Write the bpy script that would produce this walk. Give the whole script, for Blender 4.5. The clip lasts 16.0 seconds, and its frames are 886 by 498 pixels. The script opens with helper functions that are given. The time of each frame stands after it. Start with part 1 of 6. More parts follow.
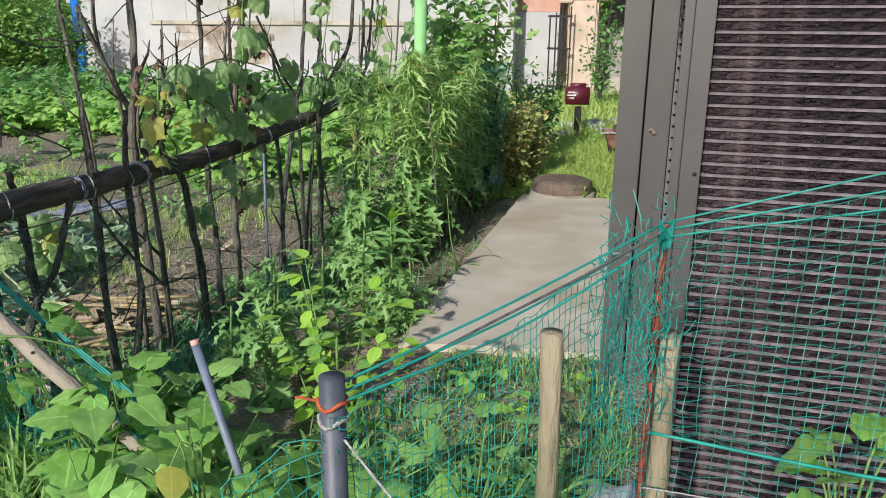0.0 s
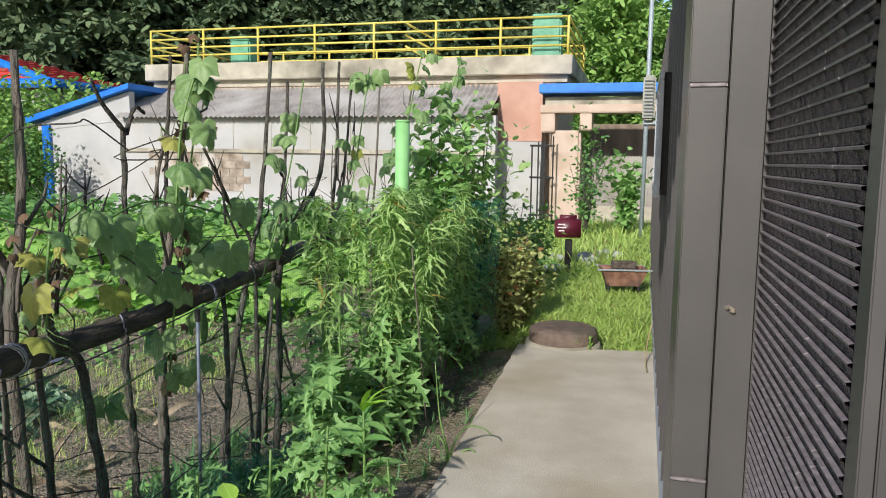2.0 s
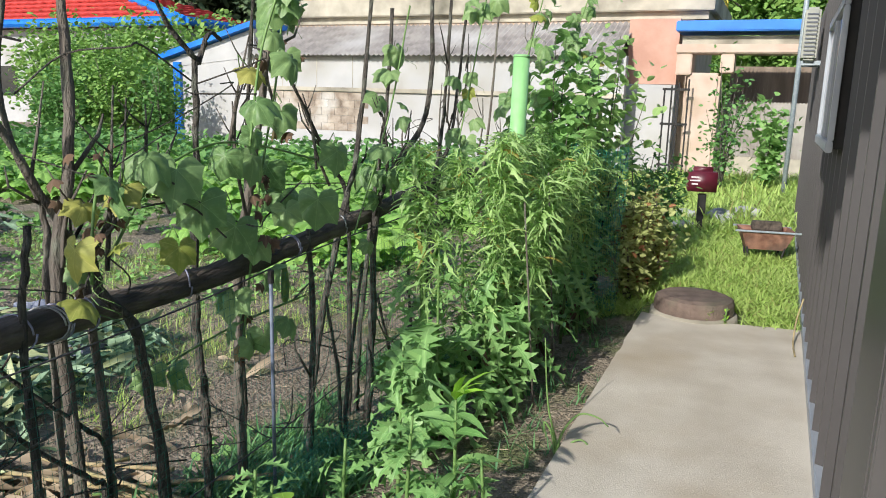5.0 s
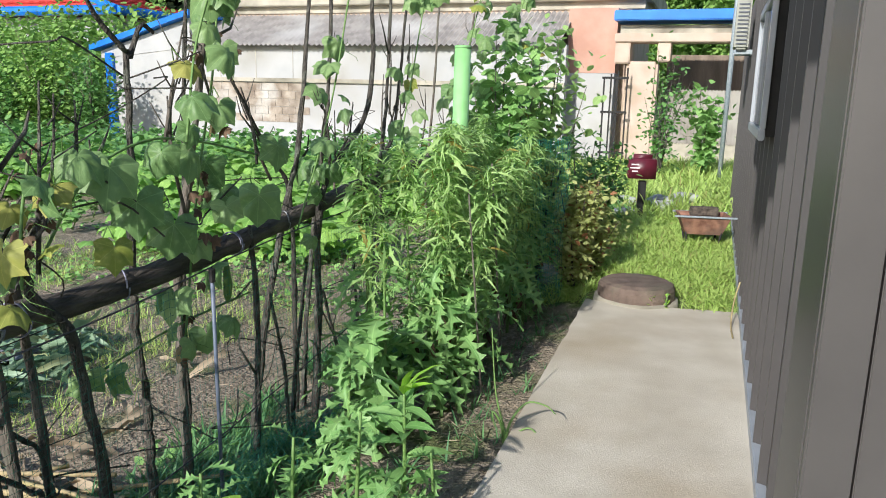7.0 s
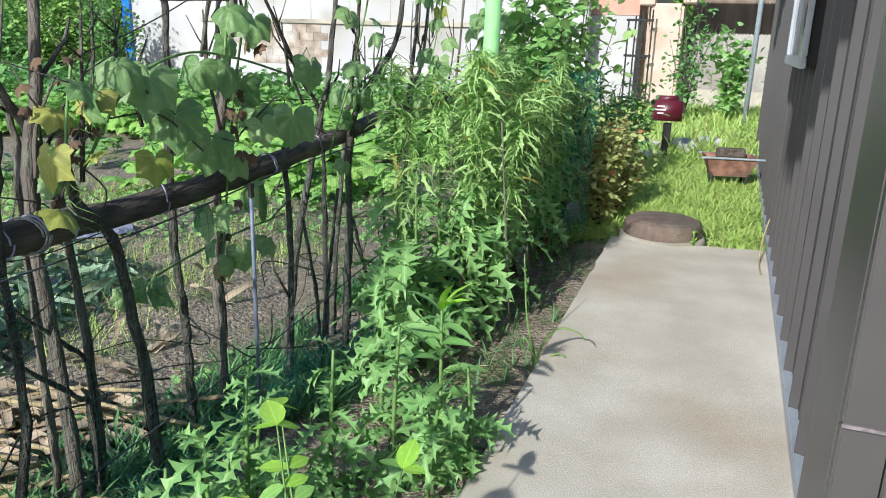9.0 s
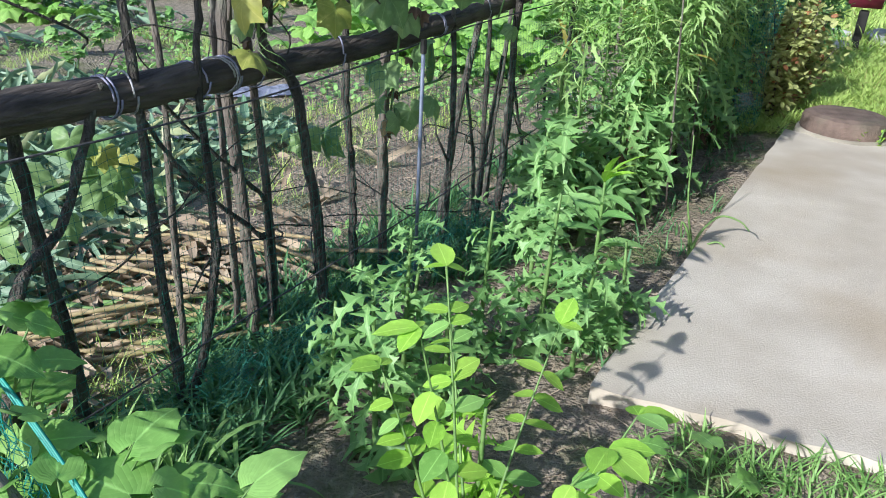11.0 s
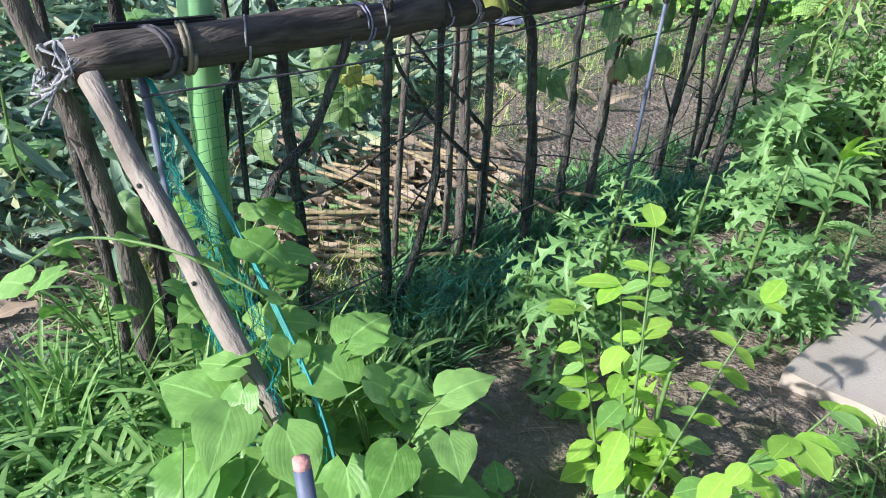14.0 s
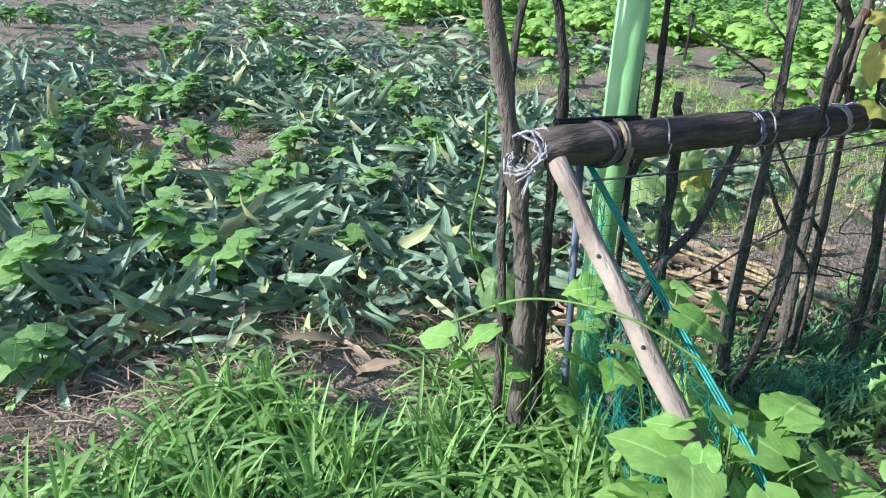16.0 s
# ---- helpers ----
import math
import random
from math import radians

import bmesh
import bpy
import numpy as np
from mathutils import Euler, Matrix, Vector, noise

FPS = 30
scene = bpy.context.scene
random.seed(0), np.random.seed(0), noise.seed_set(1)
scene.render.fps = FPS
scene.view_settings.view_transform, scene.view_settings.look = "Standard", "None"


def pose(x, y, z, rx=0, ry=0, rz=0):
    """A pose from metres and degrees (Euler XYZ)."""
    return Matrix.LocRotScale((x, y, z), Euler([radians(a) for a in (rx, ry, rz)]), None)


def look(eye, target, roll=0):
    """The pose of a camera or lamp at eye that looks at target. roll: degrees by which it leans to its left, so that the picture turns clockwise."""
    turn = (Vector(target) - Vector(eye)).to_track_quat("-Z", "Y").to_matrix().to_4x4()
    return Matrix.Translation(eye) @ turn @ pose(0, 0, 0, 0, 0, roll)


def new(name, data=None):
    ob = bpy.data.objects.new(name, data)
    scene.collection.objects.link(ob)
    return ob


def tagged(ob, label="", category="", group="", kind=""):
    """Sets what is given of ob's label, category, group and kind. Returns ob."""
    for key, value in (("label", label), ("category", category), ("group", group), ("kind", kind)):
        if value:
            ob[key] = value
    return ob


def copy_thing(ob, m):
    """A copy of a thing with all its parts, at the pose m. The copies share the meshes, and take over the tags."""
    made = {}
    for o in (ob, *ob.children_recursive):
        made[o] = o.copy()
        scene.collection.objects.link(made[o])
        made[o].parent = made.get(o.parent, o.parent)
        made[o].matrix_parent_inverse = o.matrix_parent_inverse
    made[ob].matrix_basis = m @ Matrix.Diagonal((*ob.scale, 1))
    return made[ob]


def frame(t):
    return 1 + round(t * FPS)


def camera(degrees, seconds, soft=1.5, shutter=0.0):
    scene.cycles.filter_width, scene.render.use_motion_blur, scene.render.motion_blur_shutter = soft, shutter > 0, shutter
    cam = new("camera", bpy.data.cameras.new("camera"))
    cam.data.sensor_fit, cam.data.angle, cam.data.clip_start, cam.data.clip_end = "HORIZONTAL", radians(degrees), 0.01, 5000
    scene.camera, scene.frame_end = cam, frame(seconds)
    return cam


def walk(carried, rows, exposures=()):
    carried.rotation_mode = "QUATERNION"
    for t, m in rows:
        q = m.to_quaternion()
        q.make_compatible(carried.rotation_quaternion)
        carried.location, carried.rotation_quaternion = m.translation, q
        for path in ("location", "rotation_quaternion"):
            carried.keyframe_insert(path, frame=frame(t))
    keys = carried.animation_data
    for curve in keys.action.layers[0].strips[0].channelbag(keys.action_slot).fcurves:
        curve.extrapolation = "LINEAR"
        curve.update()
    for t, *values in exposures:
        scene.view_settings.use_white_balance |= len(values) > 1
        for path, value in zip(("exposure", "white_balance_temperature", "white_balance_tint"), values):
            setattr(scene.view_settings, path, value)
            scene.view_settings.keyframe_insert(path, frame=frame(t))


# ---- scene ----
cam = camera(61.4, 16.0, soft=1.0)
PATH = [
    (0, (0.251, 0.751, 1.555), (0.057, 2.662, 1.0), 0.5),
    (0.5, (0.241, 1.0, 1.546), (0.099, 2.947, 1.11), 0.6),
    (1, (0.199, 1.278, 1.572), (0.087, 3.245, 1.226), 0.6),
    (1.5, (0.223, 1.526, 1.625), (0.106, 3.503, 1.344), 0.5),
    (2, (0.096, 1.752, 1.602), (-0.049, 3.733, 1.366), 0.7),
    (2.5, (0.008, 1.953, 1.542), (-0.225, 3.928, 1.326), 1.1),
    (3, (0.031, 2.084, 1.558), (-0.316, 4.039, 1.319), 1.4),
    (3.2, (0.039, 2.146, 1.547), (-0.35, 4.091, 1.291), 1.4),
    (5.3, (0.061, 2.338, 1.614), (-0.385, 4.246, 1.212), 1.7),
    (5.5, (0.066, 2.345, 1.628), (-0.358, 4.257, 1.222), 1.7),
    (6, (0.07, 2.351, 1.631), (-0.3, 4.273, 1.222), 1.6),
    (6.5, (0.077, 2.33, 1.622), (-0.254, 4.259, 1.211), 1.3),
    (7, (0.058, 2.341, 1.603), (-0.246, 4.274, 1.189), 1.3),
    (7.5, (0.065, 2.337, 1.572), (-0.229, 4.269, 1.149), 1.2),
    (8, (0.053, 2.341, 1.533), (-0.24, 4.268, 1.084), 1.2),
    (8.2, (0.041, 2.333, 1.528), (-0.254, 4.256, 1.063), 1.4),
    (10.3, (-0.095, 2.285, 1.409), (-0.601, 4.076, 0.677), 2.2),
    (10.5, (-0.092, 2.276, 1.412), (-0.641, 4.039, 0.645), 2.4),
    (11, (-0.092, 2.253, 1.402), (-0.738, 3.95, 0.563), 2.8),
    (11.5, (-0.095, 2.249, 1.415), (-0.832, 3.87, 0.505), 3.3),
    (12, (-0.105, 2.241, 1.423), (-0.92, 3.791, 0.457), 3.8),
    (12.5, (-0.101, 2.236, 1.414), (-0.983, 3.727, 0.415), 4.0),
    (13, (-0.092, 2.246, 1.42), (-1.03, 3.679, 0.387), 4.1),
    (13.5, (-0.068, 2.244, 1.419), (-1.054, 3.641, 0.382), 4.3),
    (14, (-0.096, 2.178, 1.467), (-1.132, 3.545, 0.439), 4.2),
    (14.5, (-0.192, 1.974, 1.486), (-1.319, 3.316, 0.523), 3.0),
    (15, (-0.259, 1.72, 1.461), (-1.489, 3.036, 0.593), 2.5),
    (15.5, (-0.344, 1.577, 1.438), (-1.673, 2.83, 0.622), 2.5),
    (16, (-0.442, 1.526, 1.425), (-1.87, 2.687, 0.642), 2.9),
]
EXPOSURES = [(0, 0.38, 6450, 10), (0.5, 0.1, 6450, 10), (1, 0.08, 6450, 10), (1.5, 0.22, 6450, 10), (3, 0.4, 6400, 10), (5.5, 0.6, 6350, 10), (8, 0.68, 6150, 9), (10.5, 0.87, 5850, 10), (12.5, 0.9, 5850, 17), (16, 0.96, 5850, 17)]
walk(cam, [(t, look(eye, target, roll)) for t, eye, target, roll in PATH], EXPOSURES)
# ---- world, sun, exposure ----
SUN_EL, SUN_AZ = 28.5, 200.0
world = bpy.data.worlds.new("sky")
world.use_nodes = True
scene.world = world
sky = world.node_tree.nodes.new("ShaderNodeTexSky")
sky.sky_type, sky.sun_disc = "NISHITA", False
sky.sun_elevation, sky.sun_rotation = radians(SUN_EL), radians(SUN_AZ)
bg = world.node_tree.nodes["Background"]
bg.inputs[1].default_value = 0.115
world.node_tree.links.new(sky.outputs[0], bg.inputs[0])
sun = new("sun", bpy.data.lights.new("sun", "SUN"))
sun.data.energy, sun.data.angle, sun.data.color = 3.5, radians(1.0), (1.0, 0.95, 0.86)
toward = Vector((math.sin(radians(SUN_AZ)) * math.cos(radians(SUN_EL)), math.cos(radians(SUN_AZ)) * math.cos(radians(SUN_EL)), math.sin(radians(SUN_EL))))
sun.matrix_world = look(toward * 30, (0, 0, 0))

# ---- materials ----


def node_mat(name):
    m = bpy.data.materials.new(name)
    m.use_nodes = True
    return m, m.node_tree, m.node_tree.nodes["Principled BSDF"]


def ramp_mix(nt, fac, c1, c2):
    mix = nt.nodes.new("ShaderNodeMix")
    mix.data_type = "RGBA"
    nt.links.new(fac, mix.inputs[0])
    for slot, c in ((6, c1), (7, c2)):
        if isinstance(c, tuple):
            mix.inputs[slot].default_value = (*c, 1)
        else:
            nt.links.new(c, mix.inputs[slot])
    return mix.outputs[2]


def noise_fac(nt, scale, lo=0.35, hi=0.65, detail=5, stretch=None):
    tc = nt.nodes.new("ShaderNodeTexCoord")
    tex = nt.nodes.new("ShaderNodeTexNoise")
    tex.inputs["Scale"].default_value, tex.inputs["Detail"].default_value = scale, detail
    src = tc.outputs["Object"]
    if stretch:
        mp = nt.nodes.new("ShaderNodeMapping")
        mp.inputs["Scale"].default_value = stretch
        nt.links.new(src, mp.inputs[0])
        src = mp.outputs[0]
    nt.links.new(src, tex.inputs["Vector"])
    mr = nt.nodes.new("ShaderNodeMapRange")
    mr.inputs[1].default_value, mr.inputs[2].default_value = lo, hi
    nt.links.new(tex.outputs["Fac"], mr.inputs[0])
    return mr.outputs[0]


def add_bump(nt, bsdf, height, strength, dist=0.01):
    b = nt.nodes.new("ShaderNodeBump")
    b.inputs["Strength"].default_value, b.inputs["Distance"].default_value = strength, dist
    nt.links.new(height, b.inputs["Height"])
    nt.links.new(b.outputs[0], bsdf.inputs["Normal"])


def mat(name, c1, c2, scale=6.0, rough=0.8, metal=0.0, bump=0.3, fine=60.0, c3=None, stretch=None, dist=0.01, patch=1.3, vary=0.0):
    """Two colours mixed by coarse noise, a third in large patches, and fine relief."""
    m, nt, bsdf = node_mat(name)
    col = ramp_mix(nt, noise_fac(nt, scale, stretch=stretch), c1, c2)
    if c3:
        col = ramp_mix(nt, noise_fac(nt, patch, 0.5, 0.72), col, c3)
    if vary:
        oi = nt.nodes.new("ShaderNodeObjectInfo")
        hsv = nt.nodes.new("ShaderNodeHueSaturation")
        mr = nt.nodes.new("ShaderNodeMapRange")
        mr.inputs[3].default_value, mr.inputs[4].default_value = 1 - vary, 1 + vary
        nt.links.new(oi.outputs["Random"], mr.inputs[0])
        nt.links.new(mr.outputs[0], hsv.inputs["Value"])
        nt.links.new(col, hsv.inputs["Color"])
        col = hsv.outputs[0]
    nt.links.new(col, bsdf.inputs["Base Color"])
    bsdf.inputs["Roughness"].default_value, bsdf.inputs["Metallic"].default_value = rough, metal
    if bump:
        add_bump(nt, bsdf, noise_fac(nt, fine, 0.2, 0.8, 6, stretch), bump, dist)
    return m


def leaf_mat(name, c1, c2, trans=0.35, rough=0.45, vein=0.5, dry=None, dry_part=0.1):
    """Leaf: colour varies from leaf to leaf, a paler midrib and side veins, light shines through."""
    m, nt, bsdf = node_mat(name)
    geo = nt.nodes.new("ShaderNodeNewGeometry")
    oi = nt.nodes.new("ShaderNodeObjectInfo")
    add = nt.nodes.new("ShaderNodeMath")
    add.operation = "ADD"
    nt.links.new(geo.outputs["Random Per Island"], add.inputs[0])
    nt.links.new(oi.outputs["Random"], add.inputs[1])
    frac = nt.nodes.new("ShaderNodeMath")
    frac.operation = "FRACT"
    nt.links.new(add.outputs[0], frac.inputs[0])
    col = ramp_mix(nt, frac.outputs[0], c1, c2)
    col = ramp_mix(nt, noise_fac(nt, 6, 0.5, 0.9), col, tuple(v * 1.25 for v in c2))
    if dry:
        sel = nt.nodes.new("ShaderNodeMapRange")
        sel.inputs[1].default_value, sel.inputs[2].default_value = 1 - dry_part, 1 - dry_part + 0.01
        nt.links.new(frac.outputs[0], sel.inputs[0])
        col = ramp_mix(nt, sel.outputs[0], col, dry)
    uv = nt.nodes.new("ShaderNodeUVMap")
    sep = nt.nodes.new("ShaderNodeSeparateXYZ")
    nt.links.new(uv.outputs[0], sep.inputs[0])
    ab = nt.nodes.new("ShaderNodeMath")
    ab.operation = "ABSOLUTE"
    nt.links.new(sep.outputs[0], ab.inputs[0])
    rib = nt.nodes.new("ShaderNodeMapRange")
    rib.inputs[1].default_value, rib.inputs[2].default_value, rib.inputs[3].default_value, rib.inputs[4].default_value = 0.0, 0.07, vein, 0.0
    nt.links.new(ab.outputs[0], rib.inputs[0])
    slant = nt.nodes.new("ShaderNodeMath")
    slant.operation = "SUBTRACT"
    nt.links.new(sep.outputs[1], slant.inputs[0])
    nt.links.new(ab.outputs[0], slant.inputs[1])
    wave = nt.nodes.new("ShaderNodeMath")
    wave.operation = "SINE"
    crease = nt.nodes.new("ShaderNodeMath")
    crease.operation = "ABSOLUTE"
    nt.links.new(wave.outputs[0], crease.inputs[0])
    side = nt.nodes.new("ShaderNodeMapRange")
    side.inputs[1].default_value, side.inputs[2].default_value, side.inputs[3].default_value, side.inputs[4].default_value = 0.0, 0.2, vein * 0.25, 0.0
    nt.links.new(crease.outputs[0], side.inputs[0])
    swell = nt.nodes.new("ShaderNodeMath")
    swell.operation = "POWER"
    swell.inputs[1].default_value = 0.4
    nt.links.new(crease.outputs[0], swell.inputs[0])
    times = nt.nodes.new("ShaderNodeMath")
    times.operation = "MULTIPLY"
    times.inputs[1].default_value = 19.0
    nt.links.new(slant.outputs[0], times.inputs[0])
    nt.links.new(times.outputs[0], wave.inputs[0])
    col = ramp_mix(nt, side.outputs[0], col, tuple(min(1, v * 1.5 + 0.03) for v in c2))
    col = ramp_mix(nt, rib.outputs[0], col, tuple(min(1, v * 1.8 + 0.05) for v in c2))
    nt.links.new(col, bsdf.inputs["Base Color"])
    bsdf.inputs["Roughness"].default_value = rough
    bsdf.inputs["Specular IOR Level"].default_value = 0.36
    add_bump(nt, bsdf, swell.outputs[0], 0.14, 0.003)
    tr = nt.nodes.new("ShaderNodeBsdfTranslucent")
    hsv = nt.nodes.new("ShaderNodeHueSaturation")
    hsv.inputs["Value"].default_value, hsv.inputs["Saturation"].default_value = 1.5, 1.1
    nt.links.new(col, hsv.inputs["Color"])
    nt.links.new(hsv.outputs[0], tr.inputs[0])
    mix = nt.nodes.new("ShaderNodeMixShader")
    mix.inputs[0].default_value = trans * 0.65
    nt.links.new(bsdf.outputs[0], mix.inputs[1])
    nt.links.new(tr.outputs[0], mix.inputs[2])
    nt.links.new(mix.outputs[0], nt.nodes["Material Output"].inputs[0])
    return m


BARK = mat("bark", (0.042, 0.037, 0.032), (0.11, 0.098, 0.083), 30, 0.9, bump=1.0, fine=120, stretch=(1, 1, 0.3), c3=(0.17, 0.18, 0.145), patch=14, vary=0.3, dist=0.02)
BARK_PALE = mat("bark_pale", (0.08, 0.067, 0.056), (0.18, 0.155, 0.13), 22, 0.9, bump=0.9, fine=100, stretch=(1, 1, 0.3), c3=(0.16, 0.17, 0.13), patch=9)
LOG = mat("weathered_log", (0.042, 0.034, 0.029), (0.135, 0.11, 0.088), 30, 0.75, bump=1.0, fine=80, stretch=(1, 0.1, 1), c3=(0.18, 0.15, 0.12), patch=4)
PALE_WOOD = mat("peeled_wood", (0.25, 0.215, 0.175), (0.42, 0.365, 0.3), 18, 0.8, bump=0.8, fine=70, stretch=(0.3, 1, 0.3), c3=(0.19, 0.16, 0.13), patch=5)
STAKE = mat("grey_green_stake", (0.2, 0.17, 0.12), (0.33, 0.28, 0.19), 15, 0.85, bump=0.8, fine=60, stretch=(1, 1, 0.2), c3=(0.16, 0.17, 0.09), patch=6)
RUST = mat("rusty_steel", (0.16, 0.035, 0.025), (0.3, 0.08, 0.05), 40, 0.8, 0.3, 0.6)
RUST_TRAY = mat("rusty_brown_sheet", (0.17, 0.08, 0.055), (0.32, 0.17, 0.12), 12, 0.8, 0.1, 0.5, c3=(0.1, 0.07, 0.06), patch=5)
STEEL = mat("galvanised_steel", (0.26, 0.31, 0.35), (0.36, 0.41, 0.45), 30, 0.5, 0.15, 0.1)
PVC_GREEN = mat("green_plastic_pipe", (0.24, 0.52, 0.2), (0.3, 0.6, 0.26), 8, 0.45, bump=0.05)
PVC_GREY = mat("grey_plastic_pipe", (0.05, 0.06, 0.08), (0.09, 0.1, 0.13), 14, 0.5, bump=0.1)
PIPE_BLUE = mat("grey_blue_pipe", (0.1, 0.13, 0.19), (0.16, 0.19, 0.26), 14, 0.5, bump=0.1)
PINK = mat("faded_pink_cap", (0.6, 0.28, 0.24), (0.7, 0.38, 0.32), 20, 0.7)
ROPE = mat("grey_cord", (0.28, 0.28, 0.28), (0.45, 0.45, 0.45), 80, 0.9, bump=0.6, fine=200)
ROPE_DARK = mat("dark_strap", (0.05, 0.05, 0.06), (0.12, 0.11, 0.11), 60, 0.8, bump=0.3)
ROPE_BLUE = mat("lilac_cord", (0.2, 0.2, 0.28), (0.32, 0.32, 0.42), 60, 0.8, bump=0.4)
ORANGE = mat("orange_cord", (0.36, 0.07, 0.03), (0.45, 0.1, 0.04), 60, 0.8)
NET_TEAL = mat("teal_net", (0.005, 0.17, 0.145), (0.012, 0.29, 0.24), 10, 0.5, bump=0)
NET_GREEN = mat("dark_green_net", (0.015, 0.13, 0.09), (0.03, 0.2, 0.14), 10, 0.5, bump=0)
CONCRETE = mat("concrete_slab", (0.47, 0.42, 0.345), (0.59, 0.54, 0.46), 2.4, 0.85, bump=0.35, fine=130, c3=(0.41, 0.34, 0.25), patch=1.1, dist=0.004)
OLD_CONCRETE = mat("old_concrete", (0.36, 0.33, 0.27), (0.5, 0.46, 0.38), 2.5, 0.9, bump=0.4, fine=40, c3=(0.14, 0.13, 0.1), patch=0.8)
LID = mat("brown_concrete_lid", (0.115, 0.085, 0.07), (0.2, 0.145, 0.12), 9, 0.9, bump=0.6, fine=80, c3=(0.1, 0.1, 0.07), patch=4)
TRIM = mat("grey_brown_steel_trim", (0.07, 0.066, 0.067), (0.083, 0.078, 0.078), 3, 0.4, bump=0.03, c3=(0.095, 0.089, 0.088), patch=1.2)
PANEL = mat("grey_brown_steel_panel", (0.058, 0.054, 0.055), (0.07, 0.065, 0.066), 2, 0.45, bump=0.02)
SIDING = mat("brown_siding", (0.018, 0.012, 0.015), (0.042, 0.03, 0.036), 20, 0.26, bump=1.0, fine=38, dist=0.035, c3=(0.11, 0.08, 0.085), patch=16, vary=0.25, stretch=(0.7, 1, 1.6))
# sun on the siding ledges put into the colour; also the pale casing seams
RIDGE = mat("sunlit_ridge_pale_seam", (0.16, 0.135, 0.148), (0.27, 0.235, 0.255), 30, 0.35, bump=0.3)
BLACK = mat("black_joint", (0.006, 0.006, 0.006), (0.015, 0.014, 0.014), 10, 0.7, bump=0)
WHITE_WALL = mat("whitewashed_wall", (0.4, 0.4, 0.41), (0.48, 0.48, 0.485), 1.4, 0.9, bump=0.2, fine=20, c3=(0.33, 0.315, 0.29), patch=0.7)
WORN_WALL = mat("worn_block_wall", (0.2, 0.155, 0.12), (0.42, 0.36, 0.3), 3.5, 0.95, bump=0.5, fine=14, c3=(0.58, 0.56, 0.53), patch=1.4, vary=0.12)
PINK_WALL = mat("salmon_wall", (0.46, 0.26, 0.2), (0.54, 0.33, 0.26), 2, 0.9, bump=0.2, fine=20)
CREAM = mat("cream_plaster", (0.48, 0.36, 0.29), (0.58, 0.46, 0.385), 2.2, 0.9, bump=0.2, fine=25, c3=(0.4, 0.32, 0.22), patch=0.9)
SLATE = mat("grey_corrugated_roofing", (0.26, 0.24, 0.23), (0.4, 0.37, 0.35), 3, 0.85, bump=0.2, fine=30, c3=(0.55, 0.54, 0.53), patch=0.5)
BLUE = mat("blue_painted_steel", (0.0, 0.14, 0.6), (0.01, 0.2, 0.72), 2, 0.45, bump=0.03)
YELLOW = mat("yellow_painted_rail", (0.62, 0.5, 0.08), (0.72, 0.6, 0.15), 6, 0.5, bump=0.05)
RED_TILE = mat("red_roof_tile", (0.42, 0.035, 0.03), (0.52, 0.06, 0.05), 4, 0.6, bump=0.2, vary=0.15)
TANK = mat("green_tank", (0.08, 0.28, 0.17), (0.12, 0.36, 0.24), 4, 0.5, bump=0.05)
MAROON = mat("maroon_mailbox_paint", (0.075, 0.01, 0.02), (0.11, 0.014, 0.028), 10, 0.4, bump=0.05)
PALE_MARK = mat("pale_lettering", (0.6, 0.55, 0.55), (0.75, 0.7, 0.7), 20, 0.7, bump=0)
STONE = mat("grey_stone", (0.3, 0.31, 0.33), (0.5, 0.5, 0.52), 6, 0.9, bump=0.6, fine=30)
ALU = mat("pale_aluminium", (0.3, 0.33, 0.38), (0.38, 0.41, 0.46), 4, 0.4, 0.2, 0.03)
AC_BEIGE = mat("beige_ac_casing", (0.27, 0.28, 0.25), (0.34, 0.35, 0.31), 5, 0.6, bump=0.05)
GLASS_DARK = mat("dark_window_glass", (0.02, 0.025, 0.03), (0.03, 0.035, 0.04), 2, 0.08, bump=0)
GREY_SHEET = mat("grey_ribbed_sheet", (0.3, 0.28, 0.26), (0.4, 0.38, 0.35), 2, 0.8, bump=0.1, c3=(0.22, 0.19, 0.16), patch=0.7)
OLD_BOARD = mat("brown_weathered_board", (0.2, 0.155, 0.12), (0.3, 0.24, 0.19), 5, 0.9, bump=0.3, stretch=(1, 1, 0.2))
STRAW = mat("dry_corn_stalk", (0.23, 0.175, 0.095), (0.43, 0.345, 0.19), 20, 0.8, bump=0.3, stretch=(1, 1, 0.2), c3=(0.3, 0.3, 0.1), patch=4)
STEM_GREEN = mat("green_stem", (0.1, 0.2, 0.05), (0.18, 0.3, 0.09), 20, 0.6, bump=0.2)
MULCH = mat("silver_black_mulch_film", (0.12, 0.13, 0.18), (0.3, 0.32, 0.4), 7, 0.3, bump=1.0, fine=12, dist=0.03)

LEAF_TIP = leaf_mat("lettuce_shoot_leaf", (0.32, 0.5, 0.13), (0.45, 0.62, 0.2), 0.4)
LEAF_LETTUCE = leaf_mat("wild_lettuce_leaf", (0.24, 0.4, 0.13), (0.4, 0.57, 0.22), 0.48, vein=0.3, dry=(0.3, 0.25, 0.06), dry_part=0.04)
LEAF_THISTLE = leaf_mat("thistle_leaf", (0.14, 0.3, 0.09), (0.26, 0.44, 0.155), 0.35, 0.45, 0.3)
LEAF_YOUNG = leaf_mat("young_leaf", (0.26, 0.5, 0.06), (0.36, 0.58, 0.09), 0.4)
LEAF_HEART = leaf_mat("heart_leaf", (0.17, 0.36, 0.075), (0.27, 0.47, 0.13), 0.35, 0.4)
